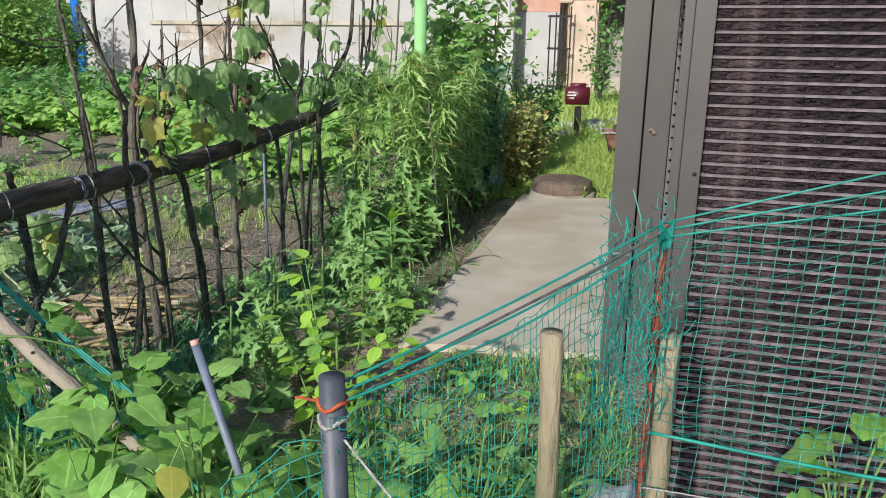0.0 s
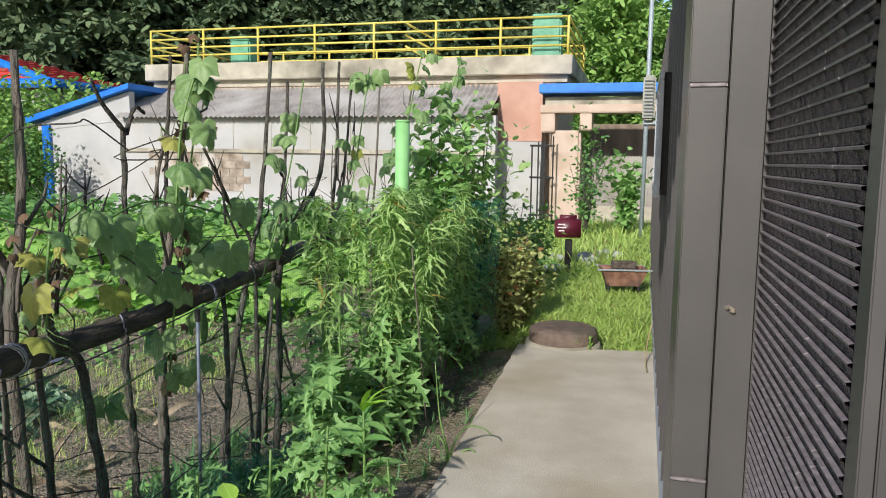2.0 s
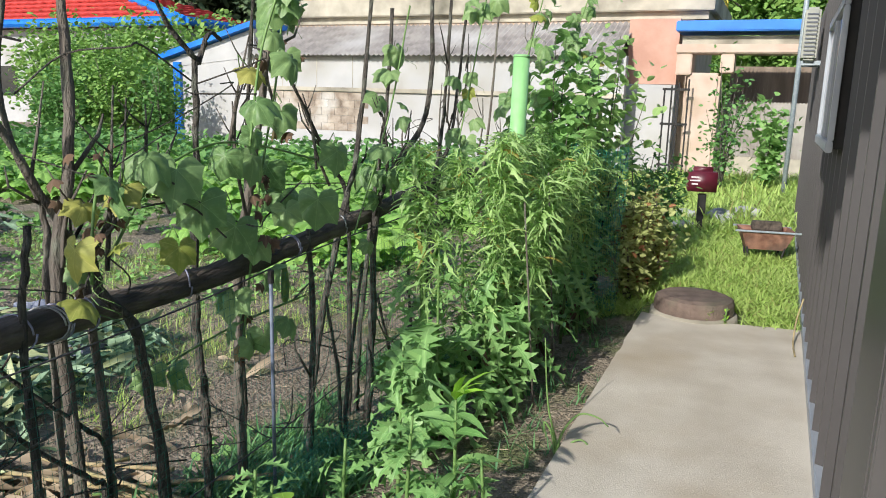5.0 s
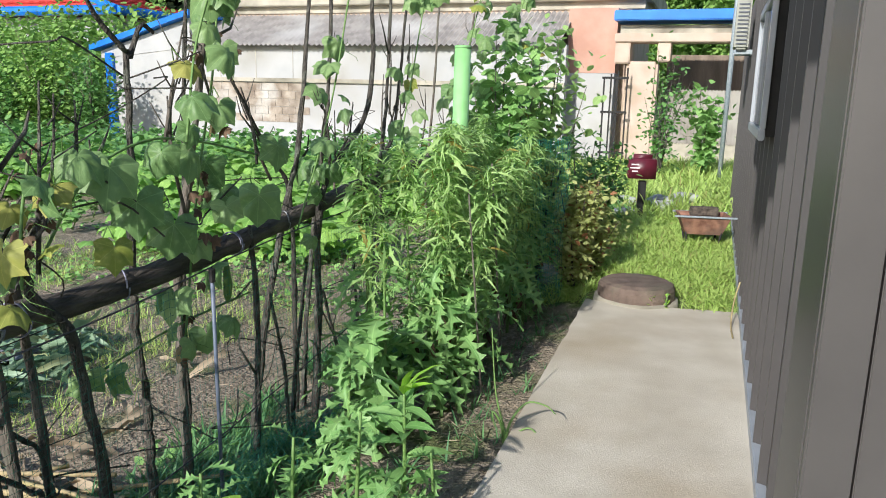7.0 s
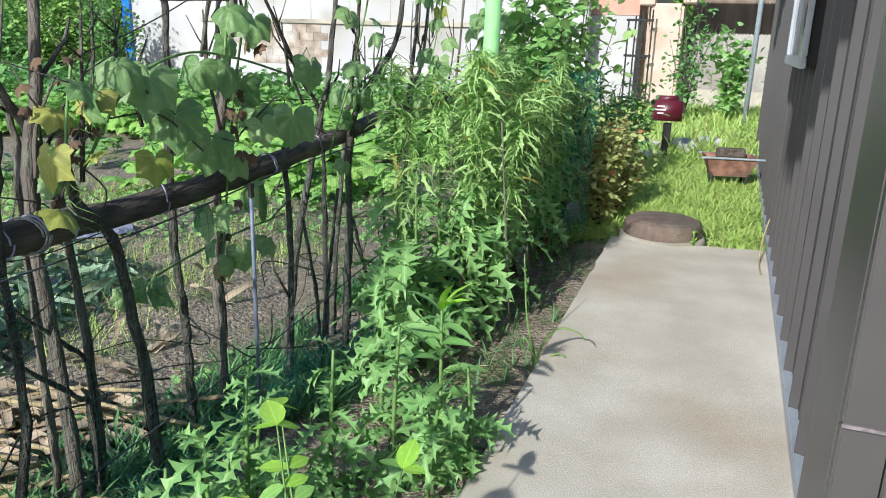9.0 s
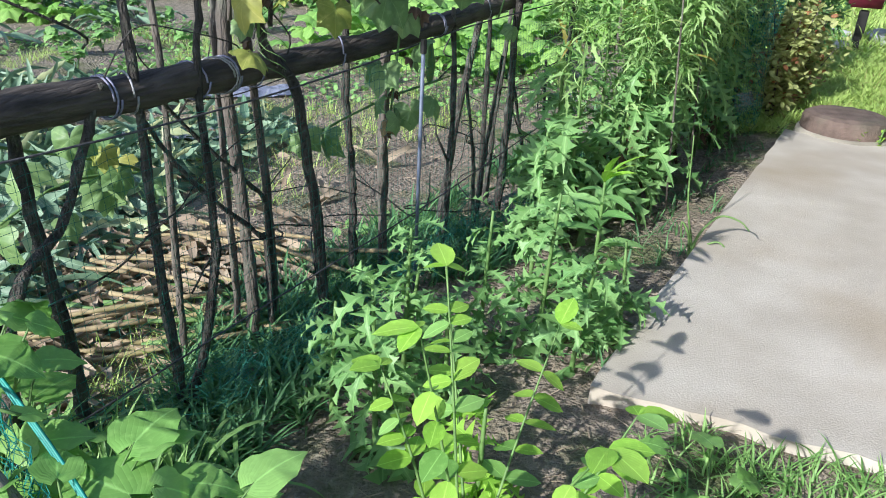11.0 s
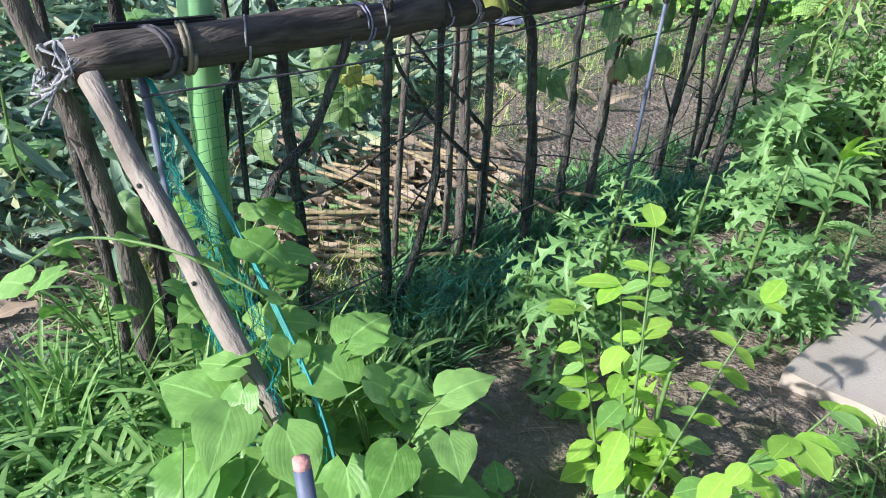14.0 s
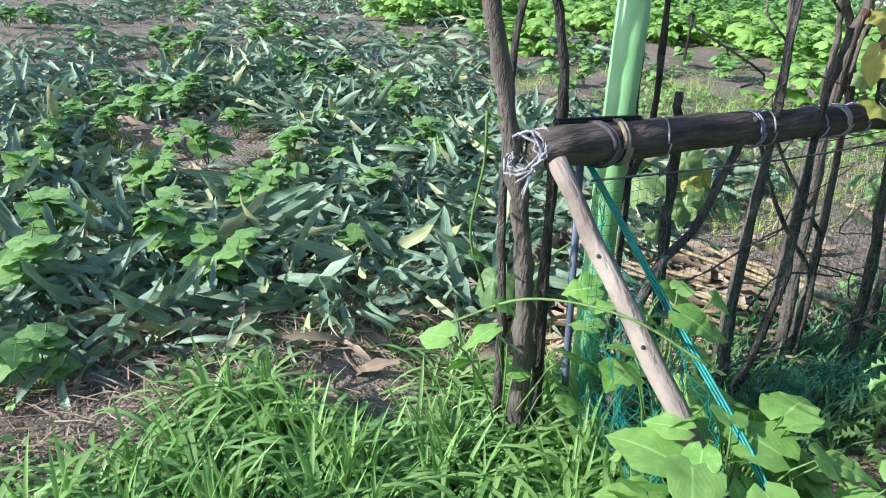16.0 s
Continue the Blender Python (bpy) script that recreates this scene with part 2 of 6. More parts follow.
LEAF_CUKE = leaf_mat("cucumber_leaf", (0.13, 0.24, 0.085), (0.25, 0.37, 0.15), 0.4, 0.42, 0.3)
LEAF_YELLOW = leaf_mat("yellowing_leaf", (0.26, 0.31, 0.06), (0.38, 0.36, 0.1), 0.35, 0.6, 0.3, dry=(0.24, 0.18, 0.08), dry_part=0.2)
LEAF_DRY = leaf_mat("withered_leaf", (0.075, 0.048, 0.03), (0.15, 0.095, 0.06), 0.1, 0.9, 0.2)
LEAF_CORN = leaf_mat("fallen_corn_leaf", (0.085, 0.17, 0.095), (0.27, 0.38, 0.25), 0.15, 0.42, 0.6, dry=(0.38, 0.42, 0.22), dry_part=0.14)
LEAF_STRAW = leaf_mat("dry_corn_leaf", (0.23, 0.175, 0.12), (0.42, 0.34, 0.24), 0.1, 0.85, 0.3)
LEAF_PERILLA = leaf_mat("perilla_leaf", (0.16, 0.33, 0.09), (0.27, 0.45, 0.15), 0.3, 0.5)
LEAF_PUMPKIN = leaf_mat("pumpkin_leaf", (0.18, 0.37, 0.08), (0.31, 0.5, 0.13), 0.4, 0.5)
LEAF_BUSH = leaf_mat("bush_leaf", (0.09, 0.22, 0.07), (0.18, 0.34, 0.1), 0.3, 0.5)
LEAF_BUSH_PALE = leaf_mat("pale_bush_leaf", (0.3, 0.36, 0.12), (0.46, 0.48, 0.2), 0.3, 0.5, dry=(0.32, 0.14, 0.07), dry_part=0.1)
LEAF_FAR = leaf_mat("woodland_leaf", (0.14, 0.28, 0.07), (0.27, 0.43, 0.11), 0.3, 0.7, 0.1)
LEAF_DARK = leaf_mat("dark_pine_leaf", (0.06, 0.11, 0.06), (0.15, 0.21, 0.105), 0.1, 0.8, 0.1)
GRASS = leaf_mat("grass_blade", (0.34, 0.5, 0.12), (0.48, 0.6, 0.19), 0.4, 0.5, 0.1, dry=(0.35, 0.33, 0.12), dry_part=0.06)
WEED = leaf_mat("weed_grass_blade", (0.14, 0.3, 0.075), (0.3, 0.48, 0.155), 0.35, 0.45, 0.3)
GRASS_DARK = leaf_mat("dark_low_grass", (0.07, 0.19, 0.08), (0.15, 0.3, 0.11), 0.3, 0.5, 0.1)

# ---- mesh helpers ----
FD = Vector((0.1724, 0.985, 0))      # along the fence
FN = Vector((0.985, -0.1724, 0))
WD = Vector((0.1867, 0.9824, 0))     # along the house side
WN = Vector((0.9824, -0.1867, 0))
W0 = Vector((0.85, 5.0, 0))


def fpt(y, z, off=0.0):
    """A place on the fence line at that y, moved off to its right."""
    return Vector((-1.83 + 0.175 * (y - 3.0), y, z)) + FN * off


def wpt(a, b, z):
    """A place a metres along the house side from its origin, b metres into the house."""
    return W0 + WD * a + WN * b + Vector((0, 0, z))


def mesh_of(name, verts, faces, material, smooth=False, uvs=None):
    me = bpy.data.meshes.new(name)
    me.from_pydata([tuple(v) for v in verts], [], [tuple(f) for f in faces])
    for m in (material if isinstance(material, (list, tuple)) else [material]):
        me.materials.append(m)
    if smooth:
        me.polygons.foreach_set("use_smooth", [True] * len(me.polygons))
    return me


def obj(name, verts, faces, material, parent=None, label="", smooth=False):
    ob = new(name, mesh_of(name, verts, faces, material, smooth))
    if parent:
        ob.parent = parent
    return tagged(ob, label)


def bm_obj(name, bm, material, parent=None, label="", smooth=False):
    me = bpy.data.meshes.new(name)
    bm.to_mesh(me)
    bm.free()
    for m in (material if isinstance(material, (list, tuple)) else [material]):
        me.materials.append(m)
    if smooth:
        me.polygons.foreach_set("use_smooth", [True] * len(me.polygons))
    ob = new(name, me)
    if parent:
        ob.parent = parent
    return tagged(ob, label)


def thing(name, label, category, group="", at=(0, 0, 0)):
    e = new(name)
    e.empty_display_size = 0.1
    e.location = at
    return tagged(e, label, category, group)


def box(cx, cy, cz, sx, sy, sz, m=None, bevel=0.0):
    bm = bmesh.new()
    bmesh.ops.create_cube(bm, size=1.0, matrix=Matrix.Translation((cx, cy, cz)) @ Matrix.Diagonal((sx, sy, sz, 1)))
    if bevel:
        bmesh.ops.bevel(bm, geom=bm.edges[:], offset=bevel, segments=2, affect="EDGES")
    if m is not None:
        bm.transform(m)
    return bm


def tube_data(points, radii, sides=8, wobble=0.0, seed=0):
    """Vertices and faces of a closed tube along points."""
    rnd = random.Random(seed)
    pts = [Vector(p) for p in points]
    verts, faces = [], []
    n = len(pts)
    ref = Vector((0.31, 0.9, 0.2))
    for i, p in enumerate(pts):
        d = (pts[min(i + 1, n - 1)] - pts[max(i - 1, 0)]).normalized()
        s = d.cross(ref)
        if s.length < 0.1:
            s = d.cross(Vector((1, 0, 0)))
        s.normalize()
        u = s.cross(d)
        r = radii[i] if isinstance(radii, (list, tuple)) else radii
        for k in range(sides):
            a = 2 * math.pi * k / sides
            rr = r * (1 + wobble * (rnd.random() - 0.5))
            verts.append(p + (s * math.cos(a) + u * math.sin(a)) * rr)
    for i in range(n - 1):
        for k in range(sides):
            k2 = (k + 1) % sides
            faces.append((i * sides + k, i * sides + k2, (i + 1) * sides + k2, (i + 1) * sides + k))
    faces.append(tuple(reversed(range(sides))))
    faces.append(tuple(range((n - 1) * sides, n * sides)))
    return verts, faces


def smooth_line(points, n=6):
    """Catmull-Rom through the points."""
    p = [Vector(q) for q in points]
    p = [p[0] * 2 - p[1]] + p + [p[-1] * 2 - p[-2]]
    out = []
    for i in range(1, len(p) - 2):
        for k in range(n):
            t = k / n
            out.append(0.5 * ((2 * p[i]) + (p[i + 1] - p[i - 1]) * t + (2 * p[i - 1] - 5 * p[i] + 4 * p[i + 1] - p[i + 2]) * t * t + (3 * p[i] - p[i - 1] - 3 * p[i + 1] + p[i + 2]) * t ** 3))
    out.append(p[-2])
    return out


def join_data(parts):
    verts, faces = [], []
    for v, f in parts:
        o = len(verts)
        verts += v
        faces += [tuple(i + o for i in q) for q in f]
    return verts, faces


def strings(name, lines, radius, material, parent=None, label=""):
    """Thin three-sided strings along many polylines, one mesh."""
    V, Fc = [], []
    o = 0
    for line in lines:
        P = np.array(line, float)
        n = len(P)
        T = np.gradient(P, axis=0)
        T /= np.linalg.norm(T, axis=1)[:, None] + 1e-9
        S = np.cross(T, (0.3, 0.2, 0.93))
        S /= np.linalg.norm(S, axis=1)[:, None] + 1e-9
        U = np.cross(S, T)
        for k in range(3):
            a = 2 * math.pi * k / 3
            V.append(P + (S * math.cos(a) + U * math.sin(a)) * radius)
        for i in range(n - 1):
            for k in range(3):
                k2 = (k + 1) % 3
                Fc.append((o + k * n + i, o + k2 * n + i, o + k2 * n + i + 1, o + k * n + i + 1))
        o += 3 * n
    me = bpy.data.meshes.new(name)
    me.from_pydata(np.concatenate(V).tolist(), [], Fc)
    me.materials.append(material)
    ob = new(name, me)
    if parent:
        ob.parent = parent
    return tagged(ob, label)


# Leaf templates: x across (uv u), y along (uv v), length 1.
def strip_leaf(profile, fold=0.25, droop=0.2, wave=0.0):
    v, f, uv = [], [], []
    bend, py, pz, last = droop * 1.7, 0.0, 0.0, 0.0
    for i, (s, w) in enumerate(profile):
        a = bend * max(0.0, (s + last) / 2)
        py, pz = py + (s - last) * math.cos(a), pz - (s - last) * math.sin(a)
        last, y, z = s, py, pz
        zz = z + fold * w + wave * math.sin(i * 2.3) * w
        v += [(-w, y, zz), (0, y, z), (w, y, z + fold * w - wave * math.sin(i * 2.3) * w)]
        uv += [(-1 if w else 0, s), (0, s), (1 if w else 0, s)]
        if i:
            a, b = 3 * (i - 1), 3 * i
            f += [(a, a + 1, b + 1, b), (a + 1, a + 2, b + 2, b + 1)]
    return np.array(v, float), f, np.array(uv, float)


def fan_leaf(radii, droop=0.25, base=0.0):
    """Palmate leaf: rim radii by angle, from the stalk round the tip and back."""
    n = len(radii)
    v, uv = [(0, 0.28, 0.02)], [(0, 0.3)]
    for k, r in enumerate(radii):
        a = radians(-165 + 330 * k / (n - 1))
        x, y = r * math.sin(a), 0.28 + r * math.cos(a)
        v.append((x, y, -droop * r * r + 0.05 * math.sin(3 * a) * r))
        uv.append((x, y))
    f = [(0, k + 2, k + 1) for k in range(n - 1)]
    return np.array(v, float), f, np.array(uv, float)


def broad_leaf(profile, fold=0.12, droop=0.3, notch=0.2, pucker=0.05, twist=0.0):
    """Broad leaf five columns across: rounded ears at the stalk, a wavy margin and quilted halves."""
    v, f, uv = [], [], []
    py, pz, last = 0.0, 0.0, 0.0
    for i, (s, w) in enumerate(profile):
        a = droop * 1.7 * (s + last) / 2
        py, pz, last = py + (s - last) * math.cos(a), pz - (s - last) * math.sin(a), s
        for u in (-1.0, -0.5, 0.0, 0.5, 1.0):
            edge = abs(u)
            back = notch * edge * max(0.0, 1 - s / 0.3)
            quilt = pucker * (0.7 * math.sin(i * 2.1 + u) if edge == 0.5 else 0.9 * math.sin(i * 1.7 + 2 * u) * edge)
            v.append((w * u, py - back, pz + fold * w * edge * (1.6 - edge * 1.2) + quilt * min(1.0, w * 3) + twist * w * u))
            uv.append((u if w else 0.0, s))
        if i:
            b = 5 * i
            f += [(b - 5 + k, b - 4 + k, b + 1 + k, b + k) for k in range(4)]
    return np.array(v, float), f, np.array(uv, float)


def jag_leaf(seed, lobes, reach, droop):
    """Deeply cut leaf: a narrow drooping rib with pointed lobes set unevenly along both sides."""
    r = random.Random(seed)

    def along(t):
        a = droop * 1.7 * t * 0.5
        return t * math.cos(a), -t * math.sin(a)
    v, f, uv = [], [], []
    rows = 9
    for i in range(rows):
        t = i / (rows - 1)
        y, z = along(t)
        w = 0.055 * (0.5 + 2.0 * t * (1 - t)) * (1 - t ** 6)
        v += [(-w, y, z + 0.2 * w), (0, y, z), (w, y, z + 0.2 * w)]
        uv += [(-0.3, t), (0, t), (0.3, t)]
        if i:
            a, b = 3 * (i - 1), 3 * i
            f += [(a, a + 1, b + 1, b), (a + 1, a + 2, b + 2, b + 1)]
    for side in (-1, 1):
        for k in range(lobes):
            t = 0.12 + 0.8 * (k + 0.5 * (side > 0) + r.uniform(-0.15, 0.15)) / lobes
            span = 0.45 / lobes
            L = reach * math.sin(math.pi * min(0.97, t ** 0.8)) * r.uniform(0.75, 1.15) + 0.03
            lift = r.uniform(-0.25, 0.3) * L
            o = len(v)
            for q, x, forward, h in ((t - span * 0.9, 0.02, 0, 0), (t - span * 0.2, 0.45 * L, 0.02, 0.4), (t, 0.62 * L, 0.12 * L, 0.6), (t + span * 0.3, L, 0.3 * L, 1.0), (t + span * 0.6, 0.5 * L, 0.16 * L, 0.5), (t + span * 0.8, 0.02, 0, 0)):
                y, z = along(min(1.0, q))
                v.append((side * x, y + forward, z + lift * h + 0.004))
                uv.append((side * min(1, x * 2.5), q))
            ring_ = (o, o + 1, o + 2, o + 3, o + 4, o + 5)
            f.append(ring_[::-1] if side < 0 else ring_)
    return np.array(v, float), f, np.array(uv, float)


def palm_leaf(radii, droop=0.4, cup=0.12, veins=(0, 4, 9)):
    """Palmate leaf with a middle ring: raised between the main veins, the rim hanging."""
    n = len(radii)
    mid = n // 2
    v, uv, f = [(0, 0.28, 0.0)], [(0, 0.0)], []
    for ring, part_ in ((0, 0.5), (1, 1.0)):
        for k, r in enumerate(radii):
            a = radians(-168 + 336 * k / (n - 1))
            off = min(abs(abs(k - mid) - q) for q in veins)
            r2 = r * part_
            lift = cup * (min(off, 2) / 2) * (0.5 if ring else 1.0) * r
            v.append((r2 * math.sin(a), 0.28 + r2 * math.cos(a), lift - droop * r2 * r2 * (1.3 - 0.3 * math.cos(3 * a)) + 0.03 * ring * math.sin(5 * a + k)))
            uv.append((min(1.0, off / 2), part_ * r))
    for k in range(n - 1):
        f += [(0, k + 2, k + 1), (1 + k, 2 + k, n + 2 + k, n + 1 + k)]
    return np.array(v, float), f, np.array(uv, float)


OVAL = strip_leaf([(0, 0.02), (0.12, 0.2), (0.35, 0.31), (0.6, 0.3), (0.82, 0.18), (1, 0.0)], 0.18, 0.12)
LANCE = strip_leaf([(0, 0.02), (0.2, 0.09), (0.45, 0.11), (0.75, 0.07), (1, 0.0)], 0.3, 0.55)
NARROW = strip_leaf([(0, 0.015), (0.15, 0.04), (0.3, 0.05), (0.36, 0.12), (0.42, 0.045), (0.6, 0.05), (0.66, 0.09), (0.72, 0.03), (1, 0.0)], 0.3, 0.9)
HEART = strip_leaf([(-0.1, 0.24), (0.02, 0.4), (0.18, 0.46), (0.38, 0.42), (0.6, 0.29), (0.82, 0.12), (1, 0.0)], 0.2, 0.22, 0.05)
HEART[0][1] = (0, 0.05, 0)
LOBED = jag_leaf(4, 5, 0.24, 1.2)
SPINY = jag_leaf(9, 5, 0.26, 1.0)
SPINY_B = jag_leaf(15, 4, 0.24, 1.4)
LINEAR = strip_leaf([(0, 0.014), (0.15, 0.028), (0.35, 0.034), (0.55, 0.03), (0.75, 0.022), (0.9, 0.011), (1, 0.0)], 0.35, 1.2, 0.3)
BEAN_A = broad_leaf([(0, 0.1), (0.06, 0.34), (0.16, 0.46), (0.28, 0.5), (0.4, 0.46), (0.52, 0.39), (0.64, 0.31), (0.76, 0.21), (0.88, 0.1), (0.95, 0.04), (1, 0.0)], 0.14, 0.3)
BEAN_B = broad_leaf([(0, 0.1), (0.06, 0.37), (0.16, 0.5), (0.27, 0.55), (0.35, 0.53), (0.42, 0.42), (0.5, 0.36), (0.6, 0.34), (0.72, 0.27), (0.86, 0.12), (1, 0.0)], 0.05, 0.38, 0.24, 0.07, 0.12)
BEAN_C = broad_leaf([(0, 0.1), (0.07, 0.3), (0.18, 0.42), (0.3, 0.44), (0.45, 0.4), (0.6, 0.32), (0.75, 0.2), (0.88, 0.1), (1, 0.0)], 0.35, 0.15, 0.18, 0.06, -0.15)
BLADE = strip_leaf([(0, 0.028), (0.25, 0.032), (0.5, 0.026), (0.78, 0.016), (1, 0.0)], 0.3, 0.5)
BLADE_W = strip_leaf([(0, 0.012), (0.2, 0.02), (0.4, 0.027), (0.55, 0.028), (0.7, 0.025), (0.82, 0.019), (0.92, 0.011), (1, 0.0)], 0.4, 1.15)
BLADE_ARCH = strip_leaf([(0, 0.008), (0.2, 0.014), (0.4, 0.02), (0.55, 0.022), (0.7, 0.02), (0.82, 0.016), (0.92, 0.009), (1, 0.0)], 0.4, 1.35)
BLADE_UP = strip_leaf([(0, 0.012), (0.25, 0.02), (0.5, 0.022), (0.75, 0.016), (1, 0.0)], 0.5, 0.28)
THIN = (np.array([(-0.02, 0, 0), (0.02, 0, 0), (0.012, 0.55, -0.08), (-0.012, 0.55, -0.08), (0, 1, -0.35)], float), [(0, 1, 2, 3), (3, 2, 4)], np.array([(-1, 0), (1, 0), (1, 0.5), (-1, 0.5), (0, 1)], float))
CORN = strip_leaf([(0, 0.03), (0.1, 0.042), (0.22, 0.052), (0.36, 0.056), (0.5, 0.052), (0.64, 0.043), (0.78, 0.031), (0.9, 0.016), (1, 0.0)], 0.6, 0.85, 0.7)
CORN_S = strip_leaf([(0, 0.05), (0.12, 0.08), (0.28, 0.09), (0.45, 0.085), (0.6, 0.07), (0.8, 0.05), (1, 0.0)], 0.7, -0.5, 0.7)
CUKE = palm_leaf([0.2, 0.36, 0.46, 0.5, 0.55, 0.48, 0.46, 0.5, 0.52, 0.62, 0.55, 0.53, 0.6, 0.74, 0.6, 0.53, 0.55, 0.62, 0.52, 0.5, 0.46, 0.48, 0.55, 0.5, 0.46, 0.36, 0.2], 0.55)
SMALL = (np.array([(-0.25, 0.1, 0), (0.25, 0.1, 0.03), (0.22, 0.75, -0.05), (-0.2, 0.8, 0.02), (0, 0, 0), (0, 1.05, -0.12)], float), [(4, 1, 2, 5, 3, 0)], np.array([(-1, 0), (1, 0), (1, 1), (-1, 1), (0, 0), (0, 1)], float))


def leaf_mesh(name, tpl, pos, yaw, pitch, roll, size, material):
    """One mesh of many leaves. yaw: degrees of the leaf's direction from +y to the left; pitch: rise of the blade."""
    tv, tf, tuv = tpl
    pos, yaw, pitch, roll, size = np.atleast_2d(pos), np.radians(yaw), np.radians(pitch), np.radians(roll), np.asarray(size)
    n, k = len(pos), len(tv)
    cy, sy, cp, sp, cr, sr = np.cos(yaw), np.sin(yaw), np.cos(pitch), np.sin(pitch), np.cos(roll), np.sin(roll)
    zero = np.zeros(n)
    Y = np.stack([-sy * cp, cy * cp, sp], 1)
    X0 = np.stack([cy, sy, zero], 1)
    Z0 = np.cross(X0, Y)
    X = X0 * cr[:, None] + Z0 * sr[:, None]
    Z = np.cross(X, Y)
    V = pos[:, None, :] + size[:, None, None] * (tv[None, :, 0:1] * X[:, None, :] + tv[None, :, 1:2] * Y[:, None, :] + tv[None, :, 2:3] * Z[:, None, :])
    me = bpy.data.meshes.new(name)
    loops = np.concatenate([np.array(f) for f in tf])
    counts = np.array([len(f) for f in tf])
    allv = (loops[None, :] + (np.arange(n) * k)[:, None]).ravel()
    me.vertices.add(n * k)
    me.vertices.foreach_set("co", V.ravel())
    me.loops.add(len(allv))
    me.loops.foreach_set("vertex_index", allv.astype(np.int32))
    cnt = np.tile(counts, n)
    me.polygons.add(len(cnt))
    me.polygons.foreach_set("loop_start", (np.cumsum(cnt) - cnt).astype(np.int32))
    uv = me.uv_layers.new(name="UVMap")
    uv.data.foreach_set("uv", tuv[np.tile(loops, n)].ravel())
    me.update(calc_edges=True)
    me.polygons.foreach_set("use_smooth", [True] * len(cnt))
    me.materials.append(material)
    return me


def leaves(name, tpl, pos, yaw, pitch, roll, size, material, parent=None, label=""):
    ob = new(name, leaf_mesh(name, tpl, pos, yaw, pitch, roll, size, material))
    if parent:
        ob.parent = parent
    return tagged(ob, label)


def single(tpl, material, name="leaf", size=1.0):
    return leaf_mesh(name, tpl, [(0, 0, 0)], [0], [0], [0], [size], material)


def leaf_part(me, parent, pos, yaw, pitch, roll, size, name="leaf"):
    """One leaf as an object of its own on a shared mesh."""
    ob = new(name, me)
    ob.matrix_basis = Matrix.Translation(pos) @ Matrix.Rotation(radians(yaw), 4, "Z") @ Matrix.Rotation(radians(pitch), 4, "X") @ Matrix.Rotation(radians(roll), 4, "Y") @ Matrix.Scale(size, 4)
    ob.parent = parent
    return ob


rng = np.random.default_rng(7)


def U(lo, hi, n):
    return rng.uniform(lo, hi, n)


# ---- the ground ----
def rise(x, y):
    """Height of the ground: garden low, the strip by the path and the lawn higher."""
    d = (x + 1.83 - 0.175 * (y - 3.0)) * 0.985
    s = min(1.0, max(0.0, (d - 0.25) / 1.1))
    z = -0.22 + 0.13 * s * s * (3 - 2 * s)
    z += 0.07 * s * min(1.0, max(0.0, (y - 7.5) / 2.0))
    if d < 0:
        z += 0.035 * math.sin((x * 0.97 + y * 0.22) * 5.2) * min(1.0, -d)
    far = min(1.0, max(0.0, (y - 11) / 8))
    z += far * (0.02 - z) * (0.7 if d < 0 else 1.0)
    if y < 4.6 and x > -0.6:
        z += 0.055 * min(1.0, (x + 0.6) / 0.4) * min(1.0, (4.6 - y) / 0.3)
    return z + 0.025 * noise.noise((x * 2.1, y * 2.1, 0)) + 0.012 * noise.noise((x * 7, y * 7, 3)) + 0.008 * noise.noise((x * 17, y * 17, 6))


def lawn_at(x, y):
    v = Vector((x, y, 0)) - W0
    a, b = v.dot(WD), v.dot(WN)
    return 1.0 if a > 3.1 and b > -1.5 - 0.15 * math.sin(a * 2) else 0.0


def axis(lo, near_lo, near_hi, hi, step, grow=1.35):
    mid = list(np.arange(near_lo, near_hi + 1e-6, step))
    up, s = [], step
    while (mid + up)[-1] < hi:
        s *= grow
        up.append((mid + up)[-1] + s)
    down, s = [], step
    cur = near_lo
    while cur > lo:
        s *= grow
        cur -= s
        down.append(cur)
    return down[::-1] + mid + up


gx, gy = axis(-500, -7, 3, 500, 0.08), axis(-300, -1, 10, 700, 0.08)
gv = [(x, y, rise(x, y)) for y in gy for x in gx]
nx = len(gx)
gf = [(j * nx + i, j * nx + i + 1, (j + 1) * nx + i + 1, (j + 1) * nx + i) for j in range(len(gy) - 1) for i in range(nx - 1)]
m, nt, bsdf = node_mat("garden_soil")
col = ramp_mix(nt, noise_fac(nt, 14), (0.19, 0.155, 0.115), (0.35, 0.29, 0.22))
col = ramp_mix(nt, noise_fac(nt, 1.1, 0.48, 0.62), col, (0.29, 0.24, 0.18))
col = ramp_mix(nt, noise_fac(nt, 45, 0.55, 0.7), col, (0.45, 0.38, 0.3))
col = ramp_mix(nt, noise_fac(nt, 2.3, 0.52, 0.68), col, (0.13, 0.16, 0.055))
att = nt.nodes.new("ShaderNodeAttribute")
att.attribute_name = "lawn"
col = ramp_mix(nt, att.outputs["Fac"], col, ramp_mix(nt, noise_fac(nt, 6), (0.12, 0.18, 0.05), (0.22, 0.25, 0.1)))
nt.links.new(col, bsdf.inputs["Base Color"])
bsdf.inputs["Roughness"].default_value = 0.95
add_bump(nt, bsdf, noise_fac(nt, 38, 0.25, 0.75, 12), 0.9, 0.035)
SOIL = m
ground = obj("ground", gv, gf, SOIL, smooth=True)
tagged(ground, "bare brown garden soil with grassy patches", "ground", kind="structure")
lawn_attr = ground.data.attributes.new("lawn", "FLOAT", "POINT")
